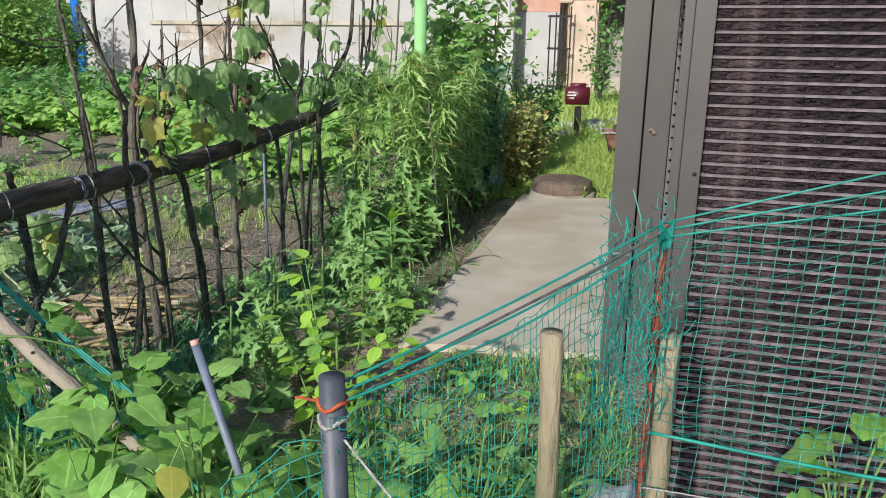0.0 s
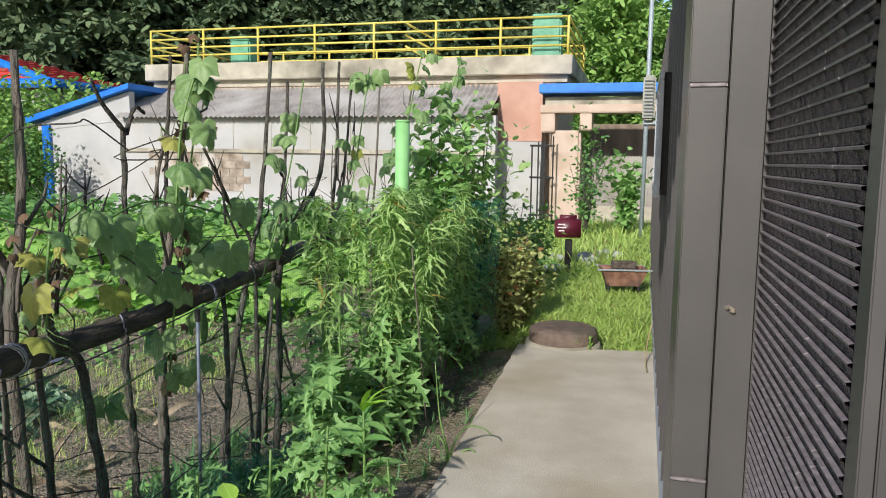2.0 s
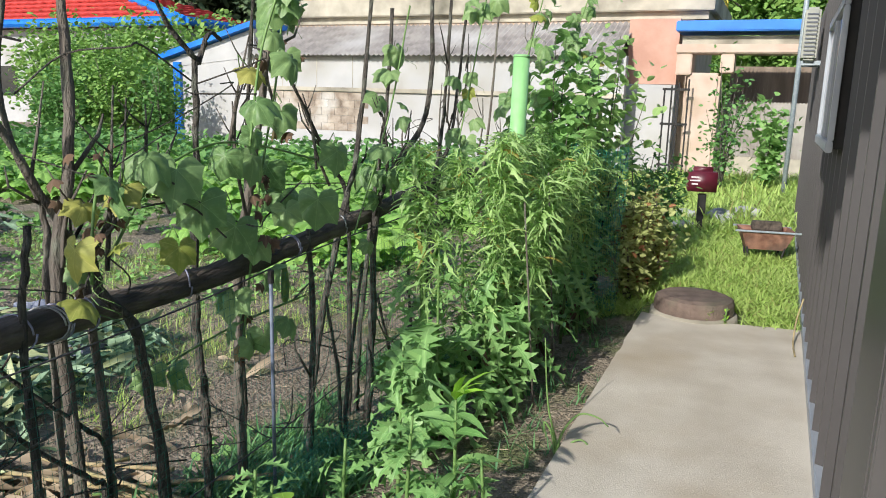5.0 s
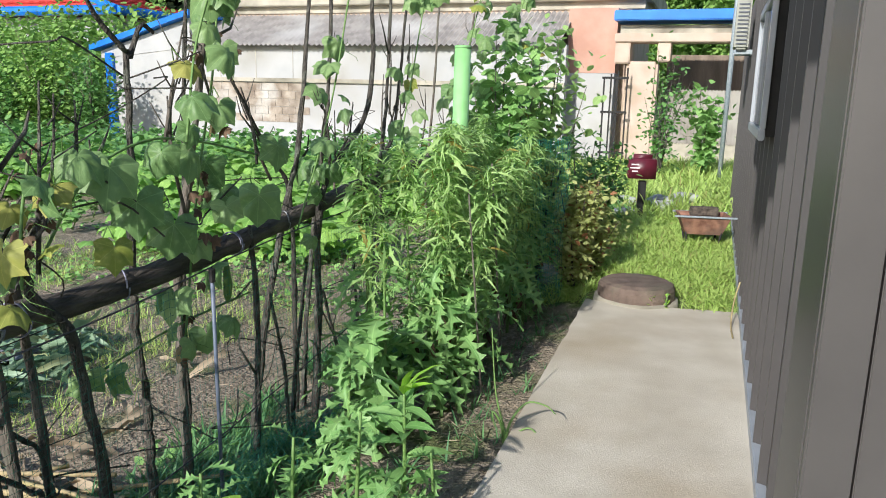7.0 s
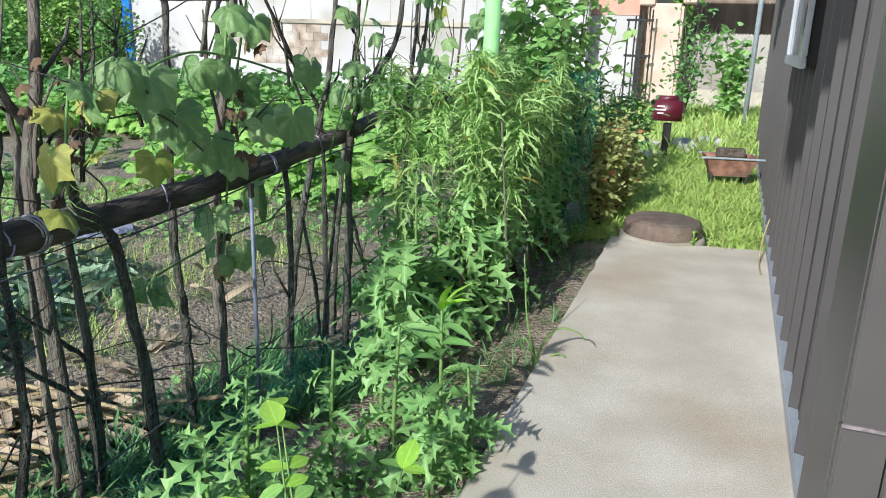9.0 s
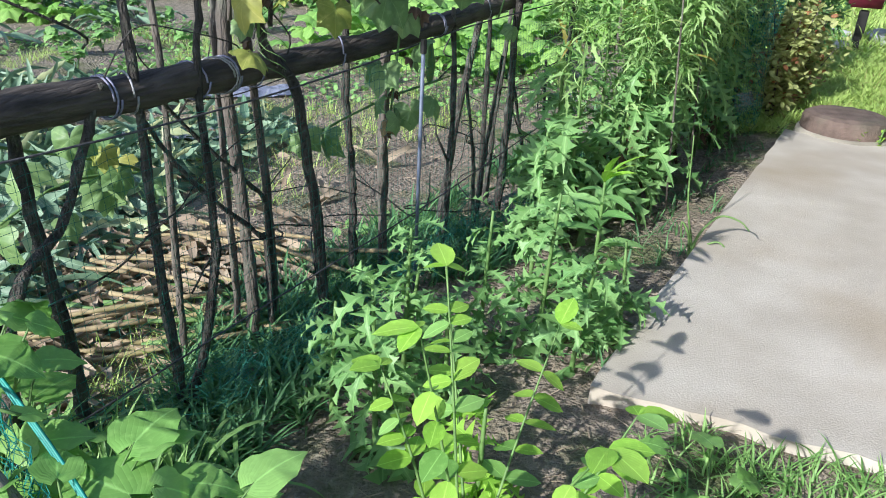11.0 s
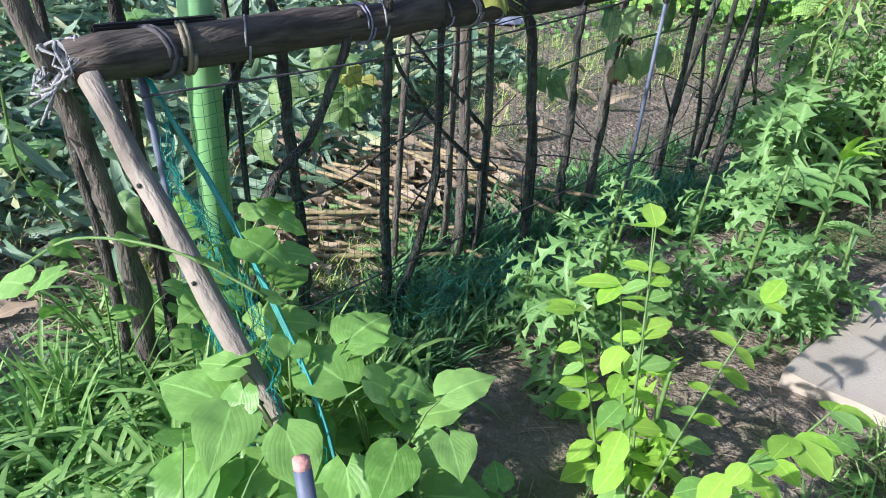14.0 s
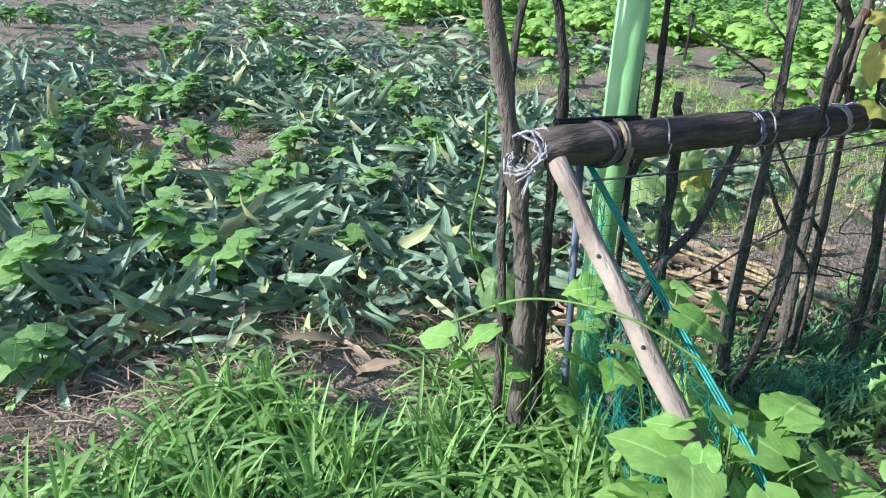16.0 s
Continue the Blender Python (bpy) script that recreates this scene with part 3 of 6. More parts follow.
lawn_attr.data.foreach_set("value", [lawn_at(v[0], v[1]) for v in gv])

# concrete path, its near edge broken and sloping
bm = bmesh.new()
na, nb = 40, 14
rows_ = []
for i in range(na + 1):
    y = 4.33 + 3.9 * i / na
    left = Vector((-0.353 + 0.167 * (y - 4.317), y, 0)) + Vector((0.018 * noise.noise((0, y * 5, 0)), 0, 0))
    right = Vector((0.672 + 0.19 * (y - 4.06) + 0.0, y - 0.02, 0)) + WN * 0.03
    row = []
    for k in range(nb + 1):
        p = left.lerp(right, k / nb)
        if i == 0:
            p += WD * (0.03 * noise.noise((p.x * 6, 1, 0)))
        if i == na:
            p -= WD * (0.55 * k / nb - 0.03 * noise.noise((p.x * 4, 7, 0)))
        row.append(bm.verts.new((p.x, p.y, 0.004 * noise.noise((p.x * 2, p.y * 2, 5)))))
    rows_.append(row)
for i in range(na):
    for k in range(nb):
        bm.faces.new((rows_[i][k], rows_[i][k + 1], rows_[i + 1][k + 1], rows_[i + 1][k]))
ext = bmesh.ops.extrude_face_region(bm, geom=bm.faces[:])
low = [v for v in ext["geom"] if isinstance(v, bmesh.types.BMVert)]
for v in low:
    v.co.z -= 0.17
bmesh.ops.recalc_face_normals(bm, faces=bm.faces[:])
tagged(bm_obj("concrete_path", bm, CONCRETE), "pale smooth concrete path slab with sandy stains beside the house", "path", kind="structure")

# ---- the dark house ----

def wbox(a0, a1, b0, b1, z0, z1, bevel=0.0):
    bm = bmesh.new()
    c = [wpt(a, b, z) for z in (z0, z1) for a, b in ((a0, b0), (a0, b1), (a1, b1), (a1, b0))]
    v = [bm.verts.new(p) for p in c]
    for f in ((3, 2, 1, 0), (4, 5, 6, 7), (0, 1, 5, 4), (1, 2, 6, 5), (2, 3, 7, 6), (3, 0, 4, 7)):
        bm.faces.new([v[i] for i in f])
    bmesh.ops.recalc_face_normals(bm, faces=bm.faces[:])
    if bevel:
        bmesh.ops.bevel(bm, geom=bm.edges[:], offset=bevel, segments=2, affect="EDGES")
    return bm


wall_front = tagged(bm_obj("wall_front", wbox(-1.97, -1.85, 0.262, 5.5, -0.3, 2.75), BLACK), "dark brown house front clad in ribbed siding", "wall", kind="structure")
wall_side = tagged(bm_obj("wall_side", wbox(-1.85, -0.84, 0.23, 0.44, -0.3, 2.75), BLACK), "dark brown house side clad in ribbed siding", "wall", kind="structure")
wall_extension = tagged(bm_obj("wall_extension", wbox(-0.84, 9.5, 0.05, 5.5, -0.3, 2.75), BLACK), "side of the house clad in dark ribbed steel panels", "wall", kind="structure")
wall_close = tagged(bm_obj("wall_back", wbox(-1.85, -0.84, 0.44, 5.5, -0.3, 2.75), BLACK), "closed core of the dark house", "wall", kind="structure")
# block out of view, added to cast the slanted shadow along the ribbed panels
roof = tagged(bm_obj("roof", wbox(-1.75, -0.95, -0.62, 5.5, 2.86, 5.2), TRIM), "unseen grey block added to shade the house side", "roof", kind="structure")

trim = tagged(bm_obj("trim_corner", wbox(-2.02, -1.945, 0.224, 0.25, -0.25, 2.75, 0.003), TRIM), "grey-brown folded steel corner trim", "trim", kind="structure")
bm_obj("trim_flange", wbox(-2.021, -2.005, 0.252, 0.307, -0.25, 2.75, 0.003), TRIM, trim)
for z in (1.93, 1.168, 0.4):
    bm = bmesh.new()
    bmesh.ops.create_icosphere(bm, subdivisions=2, radius=0.006, matrix=Matrix.Translation(wpt(-2.023, 0.292, z)))
    bm_obj("rivet", bm, BLACK, trim, "dark rivet")
case = tagged(bm_obj("trim_casing", wbox(-0.875, -0.845, 0.107, 0.213, -0.02, 2.75, 0.003), TRIM), "grey-brown steel casing at the step of the house side", "trim", kind="structure")
for z0, z1 in ((-0.02, 0.58), (0.59, 1.835), (1.845, 2.75)):
    bm_obj("casing_sheet", wbox(-0.89, -0.845, -0.01, 0.099, z0, z1, 0.004), TRIM, case, "grey-brown folded sheet")
for z in (0.585, 1.84):
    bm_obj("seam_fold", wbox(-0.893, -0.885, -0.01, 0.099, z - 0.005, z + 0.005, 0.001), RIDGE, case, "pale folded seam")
bm_obj("casing_return", wbox(-0.845, -0.42, -0.012, 0.045, -0.02, 2.75, 0.004), TRIM, case)
bm_obj("casing_lip", wbox(-0.87, -0.845, 0.217, 0.235, 0.0, 2.75, 0.003), TRIM, case)
bm = bmesh.new()
bmesh.ops.create_cone(bm, cap_ends=True, segments=8, radius1=0.012, radius2=0.005, depth=0.03, matrix=Matrix.Translation(wpt(-0.885, 0.14, 1.155)) @ Matrix.Rotation(1.4, 4, "X"))
bmesh.ops.create_icosphere(bm, subdivisions=1, radius=0.011, matrix=Matrix.Translation(wpt(-0.888, 0.15, 1.148)))
bm_obj("plug", bm, PALE_WOOD, case, "small pale plug in the casing")

# siding: each course a piece, its upper edge a ridge coloured as if sunlit
PITCH = 0.0338


def course_mesh(name, length, vertical_joints):
    v, f, mi = [], [], []
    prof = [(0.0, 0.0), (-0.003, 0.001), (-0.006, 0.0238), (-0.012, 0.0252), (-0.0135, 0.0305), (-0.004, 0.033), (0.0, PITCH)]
    cuts = [0.0]
    for j in vertical_joints:
        cuts += [j - 0.004, j - 0.0035, j + 0.0035, j + 0.004]
    cuts.append(length)
    for i, c in enumerate(cuts):
        deep = 0.55 if (i % 4) in (2, 3) and 0 < i < len(cuts) - 1 else 1.0
        for q, z in prof:
            v.append((c, q * deep, z))
    n = len(prof)
    for i in range(len(cuts) - 1):
        for k in range(n - 1):
            f.append((i * n + k, i * n + k + 1, (i + 1) * n + k + 1, (i + 1) * n + k))
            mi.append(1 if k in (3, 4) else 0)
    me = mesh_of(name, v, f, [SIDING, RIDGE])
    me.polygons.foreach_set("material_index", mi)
    return me


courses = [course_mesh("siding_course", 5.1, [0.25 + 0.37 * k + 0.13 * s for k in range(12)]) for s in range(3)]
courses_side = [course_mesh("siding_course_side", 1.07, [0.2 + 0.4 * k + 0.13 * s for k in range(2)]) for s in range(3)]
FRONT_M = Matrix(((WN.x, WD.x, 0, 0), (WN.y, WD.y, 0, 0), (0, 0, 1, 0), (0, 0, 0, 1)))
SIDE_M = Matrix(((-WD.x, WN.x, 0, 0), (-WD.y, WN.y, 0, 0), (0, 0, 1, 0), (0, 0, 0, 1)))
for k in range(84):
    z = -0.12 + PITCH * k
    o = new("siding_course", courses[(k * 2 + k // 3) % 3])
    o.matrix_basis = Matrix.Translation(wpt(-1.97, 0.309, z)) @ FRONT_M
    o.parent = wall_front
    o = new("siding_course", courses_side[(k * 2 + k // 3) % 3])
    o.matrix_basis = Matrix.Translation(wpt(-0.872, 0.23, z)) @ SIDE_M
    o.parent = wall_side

# ribbed steel panels of the extension
RP = 0.39
pv, pf = [], []
prof = [(0.0, 0.0), (0.1, 0.0), (0.105, -0.004), (0.115, -0.004), (0.12, 0.0), (0.24, 0.0), (0.245, -0.004), (0.255, -0.004), (0.26, 0.0), (0.335, 0.0), (0.35, -0.034), (0.372, -0.034), (0.388, 0.0)]
for x, q in prof:
    pv += [(x, q, 0.0), (x, q, 2.72)]
pf = [(2 * i, 2 * i + 2, 2 * i + 3, 2 * i + 1) for i in range(len(prof) - 1)]
panel_me = mesh_of("steel_panel", pv, pf, PANEL)
PANEL_M = Matrix(((WD.x, WN.x, 0, 0), (WD.y, WN.y, 0, 0), (0, 0, 1, 0), (0, 0, 0, 1)))
for k in range(25):
    o = new("steel_panel", panel_me)
    o.matrix_basis = Matrix.Translation(wpt(-0.42 + RP * k, 0.04, 0.02)) @ PANEL_M
    o.parent = wall_extension
base = tagged(bm_obj("baseboard_strip", wbox(-0.4, 9.3, 0.0, 0.05, -0.05, 0.06, 0.006), ALU), "pale metal sill strip under the wall panels", "trim", kind="structure")

# window box and air conditioner on the house side
win = tagged(bm_obj("window_1", wbox(1.65, 3.05, -0.035, 0.03, 1.40, 2.17, 0.005), BLACK), "window with pale aluminium frame in the ribbed wall", "window", kind="structure")
bm_obj("window_frame", wbox(1.62, 3.08, -0.065, -0.035, 2.12, 2.18, 0.006), ALU, win)
bm_obj("window_sill", wbox(1.62, 3.08, -0.07, -0.035, 1.38, 1.44, 0.006), ALU, win)
for a in (1.62, 2.32, 3.02):
    bm_obj("window_stile", wbox(a, a + 0.06, -0.064, -0.035, 1.44, 2.12, 0.005), ALU, win)
for a in (1.68, 2.38):
    bm_obj("pane", wbox(a, a + 0.64, -0.048, -0.039, 1.44, 2.12), GLASS_DARK, win, "dark glass pane")
ac = thing("air_conditioner", "beige wall-hung outdoor air conditioner on the house side", "air conditioner")
acb = bm_obj("casing", wbox(6.2, 6.75, -0.19, -0.04, 2.12, 2.66, 0.025), AC_BEIGE, ac)
for i in range(11):
    bm_obj("vent_slat", wbox(6.19, 6.2, -0.17, -0.06, 2.17 + i * 0.041, 2.185 + i * 0.041), PVC_GREY, acb, "grey vent slat")
for a in (6.28, 6.62):
    bm_obj("bracket", wbox(a, a + 0.04, -0.18, 0.04, 2.07, 2.12, 0.004), STEEL, ac)

# ---- the buildings at the back ----
house = thing("white_house", "whitewashed low house with grey corrugated lean-to roof and blue verge", "house", at=wpt(14.4, -12, 0))


def hpart(name, bm, material, label="", smooth=False, parent=None):
    ob = bm_obj(name, bm, material, None, label, smooth)
    p = parent or house
    ob.parent = p
    ob.matrix_parent_inverse = p.matrix_world.inverted() if p.type != "EMPTY" else Matrix.Translation(-p.location)
    return ob


hpart("wall", wbox(14.4, 14.65, -16.4, -3.6, -0.1, 2.68), WHITE_WALL, "whitewashed wall")
bm = bmesh.new()
gvs = [bm.verts.new(wpt(a, b, z)) for a in (14.38, 14.6) for b, z in ((-16.8, 2.5), (-13.75, 3.36), (-13.75, 2.6), (-16.8, 2.3))]
for f in ((0, 1, 2, 3), (7, 6, 5, 4), (0, 4, 5, 1), (1, 5, 6, 2), (2, 6, 7, 3), (3, 7, 4, 0)):
    bm.faces.new([gvs[i] for i in f])
hpart("gable", bm, WHITE_WALL, "white gable end")
bm = bmesh.new()
gvs = [bm.verts.new(wpt(a, b, z)) for a in (14.15, 16.5) for b, z in ((-17.0, 2.5), (-13.6, 3.42), (-13.6, 3.56), (-17.0, 2.66))]
for f in ((0, 1, 2, 3), (7, 6, 5, 4), (0, 4, 5, 1), (1, 5, 6, 2), (2, 6, 7, 3), (3, 7, 4, 0)):
    bm.faces.new([gvs[i] for i in f])
hpart("verge", bm, BLUE, "bright blue sheet verge")
hpart("corner_post", wbox(14.3, 14.5, -16.6, -16.35, -0.1, 2.45), BLUE, "blue corner post")
hpart("ledge", wbox(14.33, 14.4, -14.0, -3.6, 1.74, 1.84), OLD_CONCRETE, "concrete ledge along the wall")
hpart("upper_panel", wbox(14.36, 14.4, -13.9, -3.7, 1.84, 2.62), WHITE_WALL, "white board above the ledge")
for i in range(10):
    hpart("panel_joint", wbox(14.352, 14.36, -13.9 + i * 1.1, -13.885 + i * 1.1, 1.84, 2.62), OLD_CONCRETE)
for r in range(5):
    for c in range(7):
        b = -13.2 + c * 0.41 + (0.2 if r % 2 else 0)
        if r < 2 and c in (0, 1):
            continue
        hpart("block", wbox(14.385, 14.4, b, b + 0.403, 0.72 + r * 0.2, 0.914 + r * 0.2, 0.004), WORN_WALL)
v, f = [], []
nc = 74
for i in range(nc * 4 + 1):
    b = -14.0 + 10.3 * i / (nc * 4)
    dz = 0.028 * math.cos(i * math.pi / 2)
    for a, z in ((14.1, 2.66), (16.0, 3.56)):
        v.append(wpt(a, b, z + dz))
        v.append(wpt(a, b, z + dz - 0.012))
for i in range(nc * 4):
    f += [(4 * i, 4 * i + 2, 4 * i + 6, 4 * i + 4), (4 * i + 1, 4 * i + 5, 4 * i + 7, 4 * i + 3), (4 * i, 4 * i + 4, 4 * i + 5, 4 * i + 1)]
ob = obj("lean_to_roof", v, f, SLATE, None, "weathered grey corrugated roof sheets")
ob.parent, ob.matrix_parent_inverse = house, Matrix.Translation(-house.location)

terrace = thing("terrace_house", "flat-roofed concrete house with yellow-railed roof terrace", "house", at=wpt(16, -8, 0))
TP = dict(parent=terrace)
hpart("wall", wbox(16.0, 21.0, -14.0, -2.4, -0.1, 3.6), CREAM, "stained cream wall", **TP)
hpart("terrace_slab", wbox(15.75, 21.2, -14.25, -1.97, 3.78, 4.25, 0.02), OLD_CONCRETE, "stained concrete terrace edge", **TP)
hpart("soffit", wbox(15.95, 21.0, -14.1, -2.1, 3.6, 3.78), OLD_CONCRETE, **TP)
hpart("side_wall", wbox(15.3, 16.0, -3.75, -2.62, 2.1, 3.55), PINK_WALL, "salmon painted wall", **TP)
hpart("lower_wall", wbox(15.26, 16.0, -3.75, -2.62, -0.1, 2.09), WHITE_WALL, "whitewashed lower wall", **TP)


def rail_tube(pts, r, parent, name="rail"):
    vv, ff = tube_data(pts, r, 6)
    o = obj(name, vv, ff, YELLOW, parent, smooth=True)
    o.matrix_parent_inverse = Matrix.Translation(-parent.location)


RT = thing("roof_railing", "yellow painted steel railing round the roof terrace", "railing", at=wpt(15.9, -8, 4.25))
for z in (4.5, 4.72, 4.95, 5.2):
    rail_tube([wpt(15.9, -14.1, z), wpt(15.9, -2.1, z)], 0.028, RT)
    rail_tube([wpt(15.9, -14.1, z), wpt(20.8, -14.1, z)], 0.028, RT)
    rail_tube([wpt(15.9, -2.1, z), wpt(20.8, -2.1, z)], 0.028, RT)
    rail_tube([wpt(20.8, -14.1, z), wpt(20.8, -2.1, z)], 0.028, RT)
for i in range(8):
    b = -14.1 + 12.0 * i / 7
    rail_tube([wpt(15.9, b, 4.24), wpt(15.9, b, 5.22)], 0.035, RT, "rail_post")
    rail_tube([wpt(20.8, b, 4.24), wpt(20.8, b, 5.22)], 0.035, RT, "rail_post")
for z in (4.55, 4.85, 5.15):
    rail_tube([wpt(16.0, -6.4, z + 0.05), wpt(16.6, -5.6, z - 0.5 + 0.1)], 0.03, RT, "stair_rail")
tk = thing("water_tank", "small green plastic box standing on the roof terrace", "tank", "tanks on the terrace", at=wpt(17.5, -12.0, 4.25))
for a, b, s in ((17.5, -12.0, 1.0), (17.0, -2.75, 1.15)):
    if a != 17.5:
        tk = thing("water_tank", "tall green plastic box beside the terrace railing", "tank", "tanks on the terrace", at=wpt(a, b, 4.25))
    hpart("body", wbox(a - 0.3, a + 0.3, b - 0.33 * s, b + 0.33 * s, 4.25, 5.1 * s ** 0.3, 0.05), TANK, parent=tk)
    hpart("lid", wbox(a - 0.34, a + 0.34, b - 0.37 * s, b + 0.37 * s, 5.1 * s ** 0.3, 5.1 * s ** 0.3 + 0.12, 0.05), TANK, parent=tk)

gate = thing("gateway", "cream plastered gateway with a beam and blue steel coping", "gateway", at=wpt(15, -1.9, 0))
GP = dict(parent=gate)
hpart("column", wbox(14.85, 15.4, -2.32, -1.63, -0.1, 2.35, 0.06), CREAM, "rounded cream column", **GP)
hpart("capital", wbox(14.8, 15.45, -2.58, -2.25, 2.3, 2.95, 0.02), CREAM, **GP)
hpart("bracket", wbox(14.8, 15.45, -1.66, -1.38, 2.35, 2.85, 0.02), CREAM, **GP)
hpart("beam", wbox(14.75, 15.5, -2.6, 4.5, 2.76, 2.95, 0.02), CREAM, "cream concrete beam", **GP)
hpart("coping", wbox(14.6, 15.7, -2.62, 4.5, 3.21, 3.43, 0.02), BLUE, "bright blue steel coping", **GP)
hpart("shadow_gap", wbox(14.9, 15.4, -2.5, 4.4, 2.95, 3.13), OLD_CONCRETE, **GP)
bf = tagged(bm_obj("boundary_wall", wbox(16.2, 16.35, -1.6, 9, -0.1, 0.5), OLD_CONCRETE), "low concrete boundary wall topped with ribbed grey sheet", "wall", kind="structure")
for i in range(50):
    bm_obj("sheet_rib", wbox(16.17, 16.2, -1.57 + i * 0.075, -1.535 + i * 0.075, 0.5, 1.77), GREY_SHEET, bf)
bm_obj("sheet", wbox(16.2, 16.24, -1.6, 9, 0.5, 1.75), GREY_SHEET, bf)
bm_obj("shade_board", wbox(17.4, 17.5, -1.6, 9, -0.1, 2.62), OLD_BOARD, bf, "brown boards behind the fence")
for i in range(40):
    bm_obj("board_rib", wbox(17.36, 17.4, -1.57 + i * 0.09, -1.53 + i * 0.09, 1.0, 2.6), OLD_BOARD, bf)
gt = thing("iron_gate", "narrow black iron garden gate standing open", "gate", at=wpt(14.5, -2.5, 0))
for b in (-2.75, -2.6, -2.45, -2.25):
    hpart("bar", wbox(14.5, 14.53, b, b + 0.035, 0.05, 2.0 + 0.4 * (b + 2.75), 0.004), BLACK, parent=gt)
for z in (0.3, 1.2, 1.95):
    hpart("cross_bar", wbox(14.49, 14.54, -2.78, -2.2, z, z + 0.05, 0.004), BLACK, parent=gt)

red = thing("red_roof_house", "house with red tiled hip roof and bright blue ridge caps", "house", at=wpt(24, -30, 0))
RP_ = dict(parent=red)
hpart("wall", wbox(22.6, 30, -50, -24.0, -0.1, 4.3), WHITE_WALL, "white rendered wall", **RP_)
corners = [wpt(22, -52, 4.4), wpt(22, -23.2, 4.4), wpt(31, -23.2, 4.4), wpt(31, -52, 4.4)]
pk1, pk2 = wpt(26.5, -42.5, 7.3), wpt(26.5, -34.5, 7.3)
rv = corners + [pk1, pk2]
o = obj("roof", rv, [(0, 1, 5, 4), (1, 2, 5), (2, 3, 4, 5), (3, 0, 4), (3, 2, 1, 0)], RED_TILE, None, "red tiled hip roof")
o.parent, o.matrix_parent_inverse = red, Matrix.Translation(-red.location)
for r in range(12):
    for side in (0, 1):
        t0 = (r + 0.02) / 12
        if side == 0:
            p, q = corners[0].lerp(pk1, t0), corners[1].lerp(pk2, t0)
        else:
            p, q = corners[1].lerp(pk2, t0), corners[2].lerp(pk2, t0)
        n = max(2, int((q - p).length / 0.6))
        pts = []
        for i in range(n * 2 + 1):
            s = p.lerp(q, i / (n * 2))
            pts.append(s + Vector((0, 0, 0.1 if i % 2 else 0.05)))
        vv, ff = tube_data(pts, 0.07, 5)
        o = obj("roof_course", vv, ff, RED_TILE, None, "row of red roof tiles")
        o.parent, o.matrix_parent_inverse = red, Matrix.Translation(-red.location)
for p, q in ((corners[0], pk1), (corners[1], pk2), (pk1, pk2), (corners[0], corners[1]), (corners[1], corners[2])):
    vv, ff = tube_data([p + Vector((0, 0, 0.1)), q + Vector((0, 0, 0.1))], 0.2, 8)
    o = obj("ridge_cap", vv, ff, BLUE, None, "bright blue ridge cap")
    o.parent, o.matrix_parent_inverse = red, Matrix.Translation(-red.location)
for b in (-36, -33, -30):
    hpart("window", wbox(22.55, 22.6, b, b + 1.6, 1.2, 2.6), GLASS_DARK, "dark window", **RP_)

# ---- woods and hill behind ----
hv, hf = [], []
for j in range(14):
    for i in range(40):
        b = -110 + 220 * i / 39
        a = 48 + 5 * j
        z = -1 + 1.9 * j * (0.75 + 0.35 * math.sin(i * 0.7)) * (0.35 + 0.65 * min(1, max(0, (30 - b) / 60)))
        hv.append(wpt(a, b, z))
for j in range(13):
    for i in range(39):
        hf.append((j * 40 + i, j * 40 + i + 1, (j + 1) * 40 + i + 1, (j + 1) * 40 + i))
tagged(obj("backdrop", hv, hf, mat("hillside", (0.02, 0.04, 0.018), (0.05, 0.08, 0.03), 0.6, 0.95), smooth=True), "dark wooded hillside", "hill", kind="structure")


def tree(name, label, h, w, n, material, seed, pine=False, leaf=0.45):
    r = np.random.default_rng(seed)
    t = thing(name, label, "tree", "trees behind the houses")
    lines = [tube_data([(0, 0, -0.5), (0.1, 0.05, h * 0.4), (0.0, 0.1, h * 0.9)], [h * 0.022, h * 0.016, h * 0.004], 7)]
    pos = []
    for k in range(26):
        z = h * (0.22 + 0.74 * (k / 25))
        reach = w * ((1.05 - k / 25) if pine else math.sin(0.35 + 2.5 * k / 25)) * r.uniform(0.65, 1.1)
        a = k * 2.4 + r.uniform(-0.4, 0.4)
        tip = np.array([math.cos(a) * reach, math.sin(a) * reach, z + (-0.1 if pine else 0.18) * reach])
        lines.append(tube_data([(0.05, 0.05, z * 0.94), tuple(tip * (0.5, 0.5, 1)), tuple(tip)], [h * 0.006, h * 0.004, 0.01], 5))
        m_ = n // 26
        s = r.uniform(0.25, 1.05, m_)[:, None]
        pos.append(np.array([0, 0, z]) * (1 - s) + tip * s + r.normal(0, 1, (m_, 3)) * (w * 0.13, w * 0.13, w * 0.1))
    pos = np.concatenate(pos)
    k = len(pos)
    o = obj("trunk", *join_data(lines), BARK, t, smooth=True)
    leaves("crown", SMALL, pos, r.uniform(0, 360, k), r.uniform(-60, 40, k), r.uniform(-60, 60, k), r.uniform(0.6, 1.3, k) * leaf, material, t)
    return t


t1 = tree("broadleaf_tree", "leafy green broadleaf tree in the woods", 9, 3.6, 11000, LEAF_FAR, 3, leaf=0.3)
t2 = tree("pine_tree", "dark pine tree on the wooded hill", 12, 2.8, 9000, LEAF_DARK, 4, True, 0.4)
t3 = tree("broadleaf_tree", "spreading green tree in the woods", 7, 3.8, 11000, LEAF_FAR, 5, leaf=0.26)
rw = random.Random(11)
first = {id(t1): True, id(t2): True, id(t3): True}


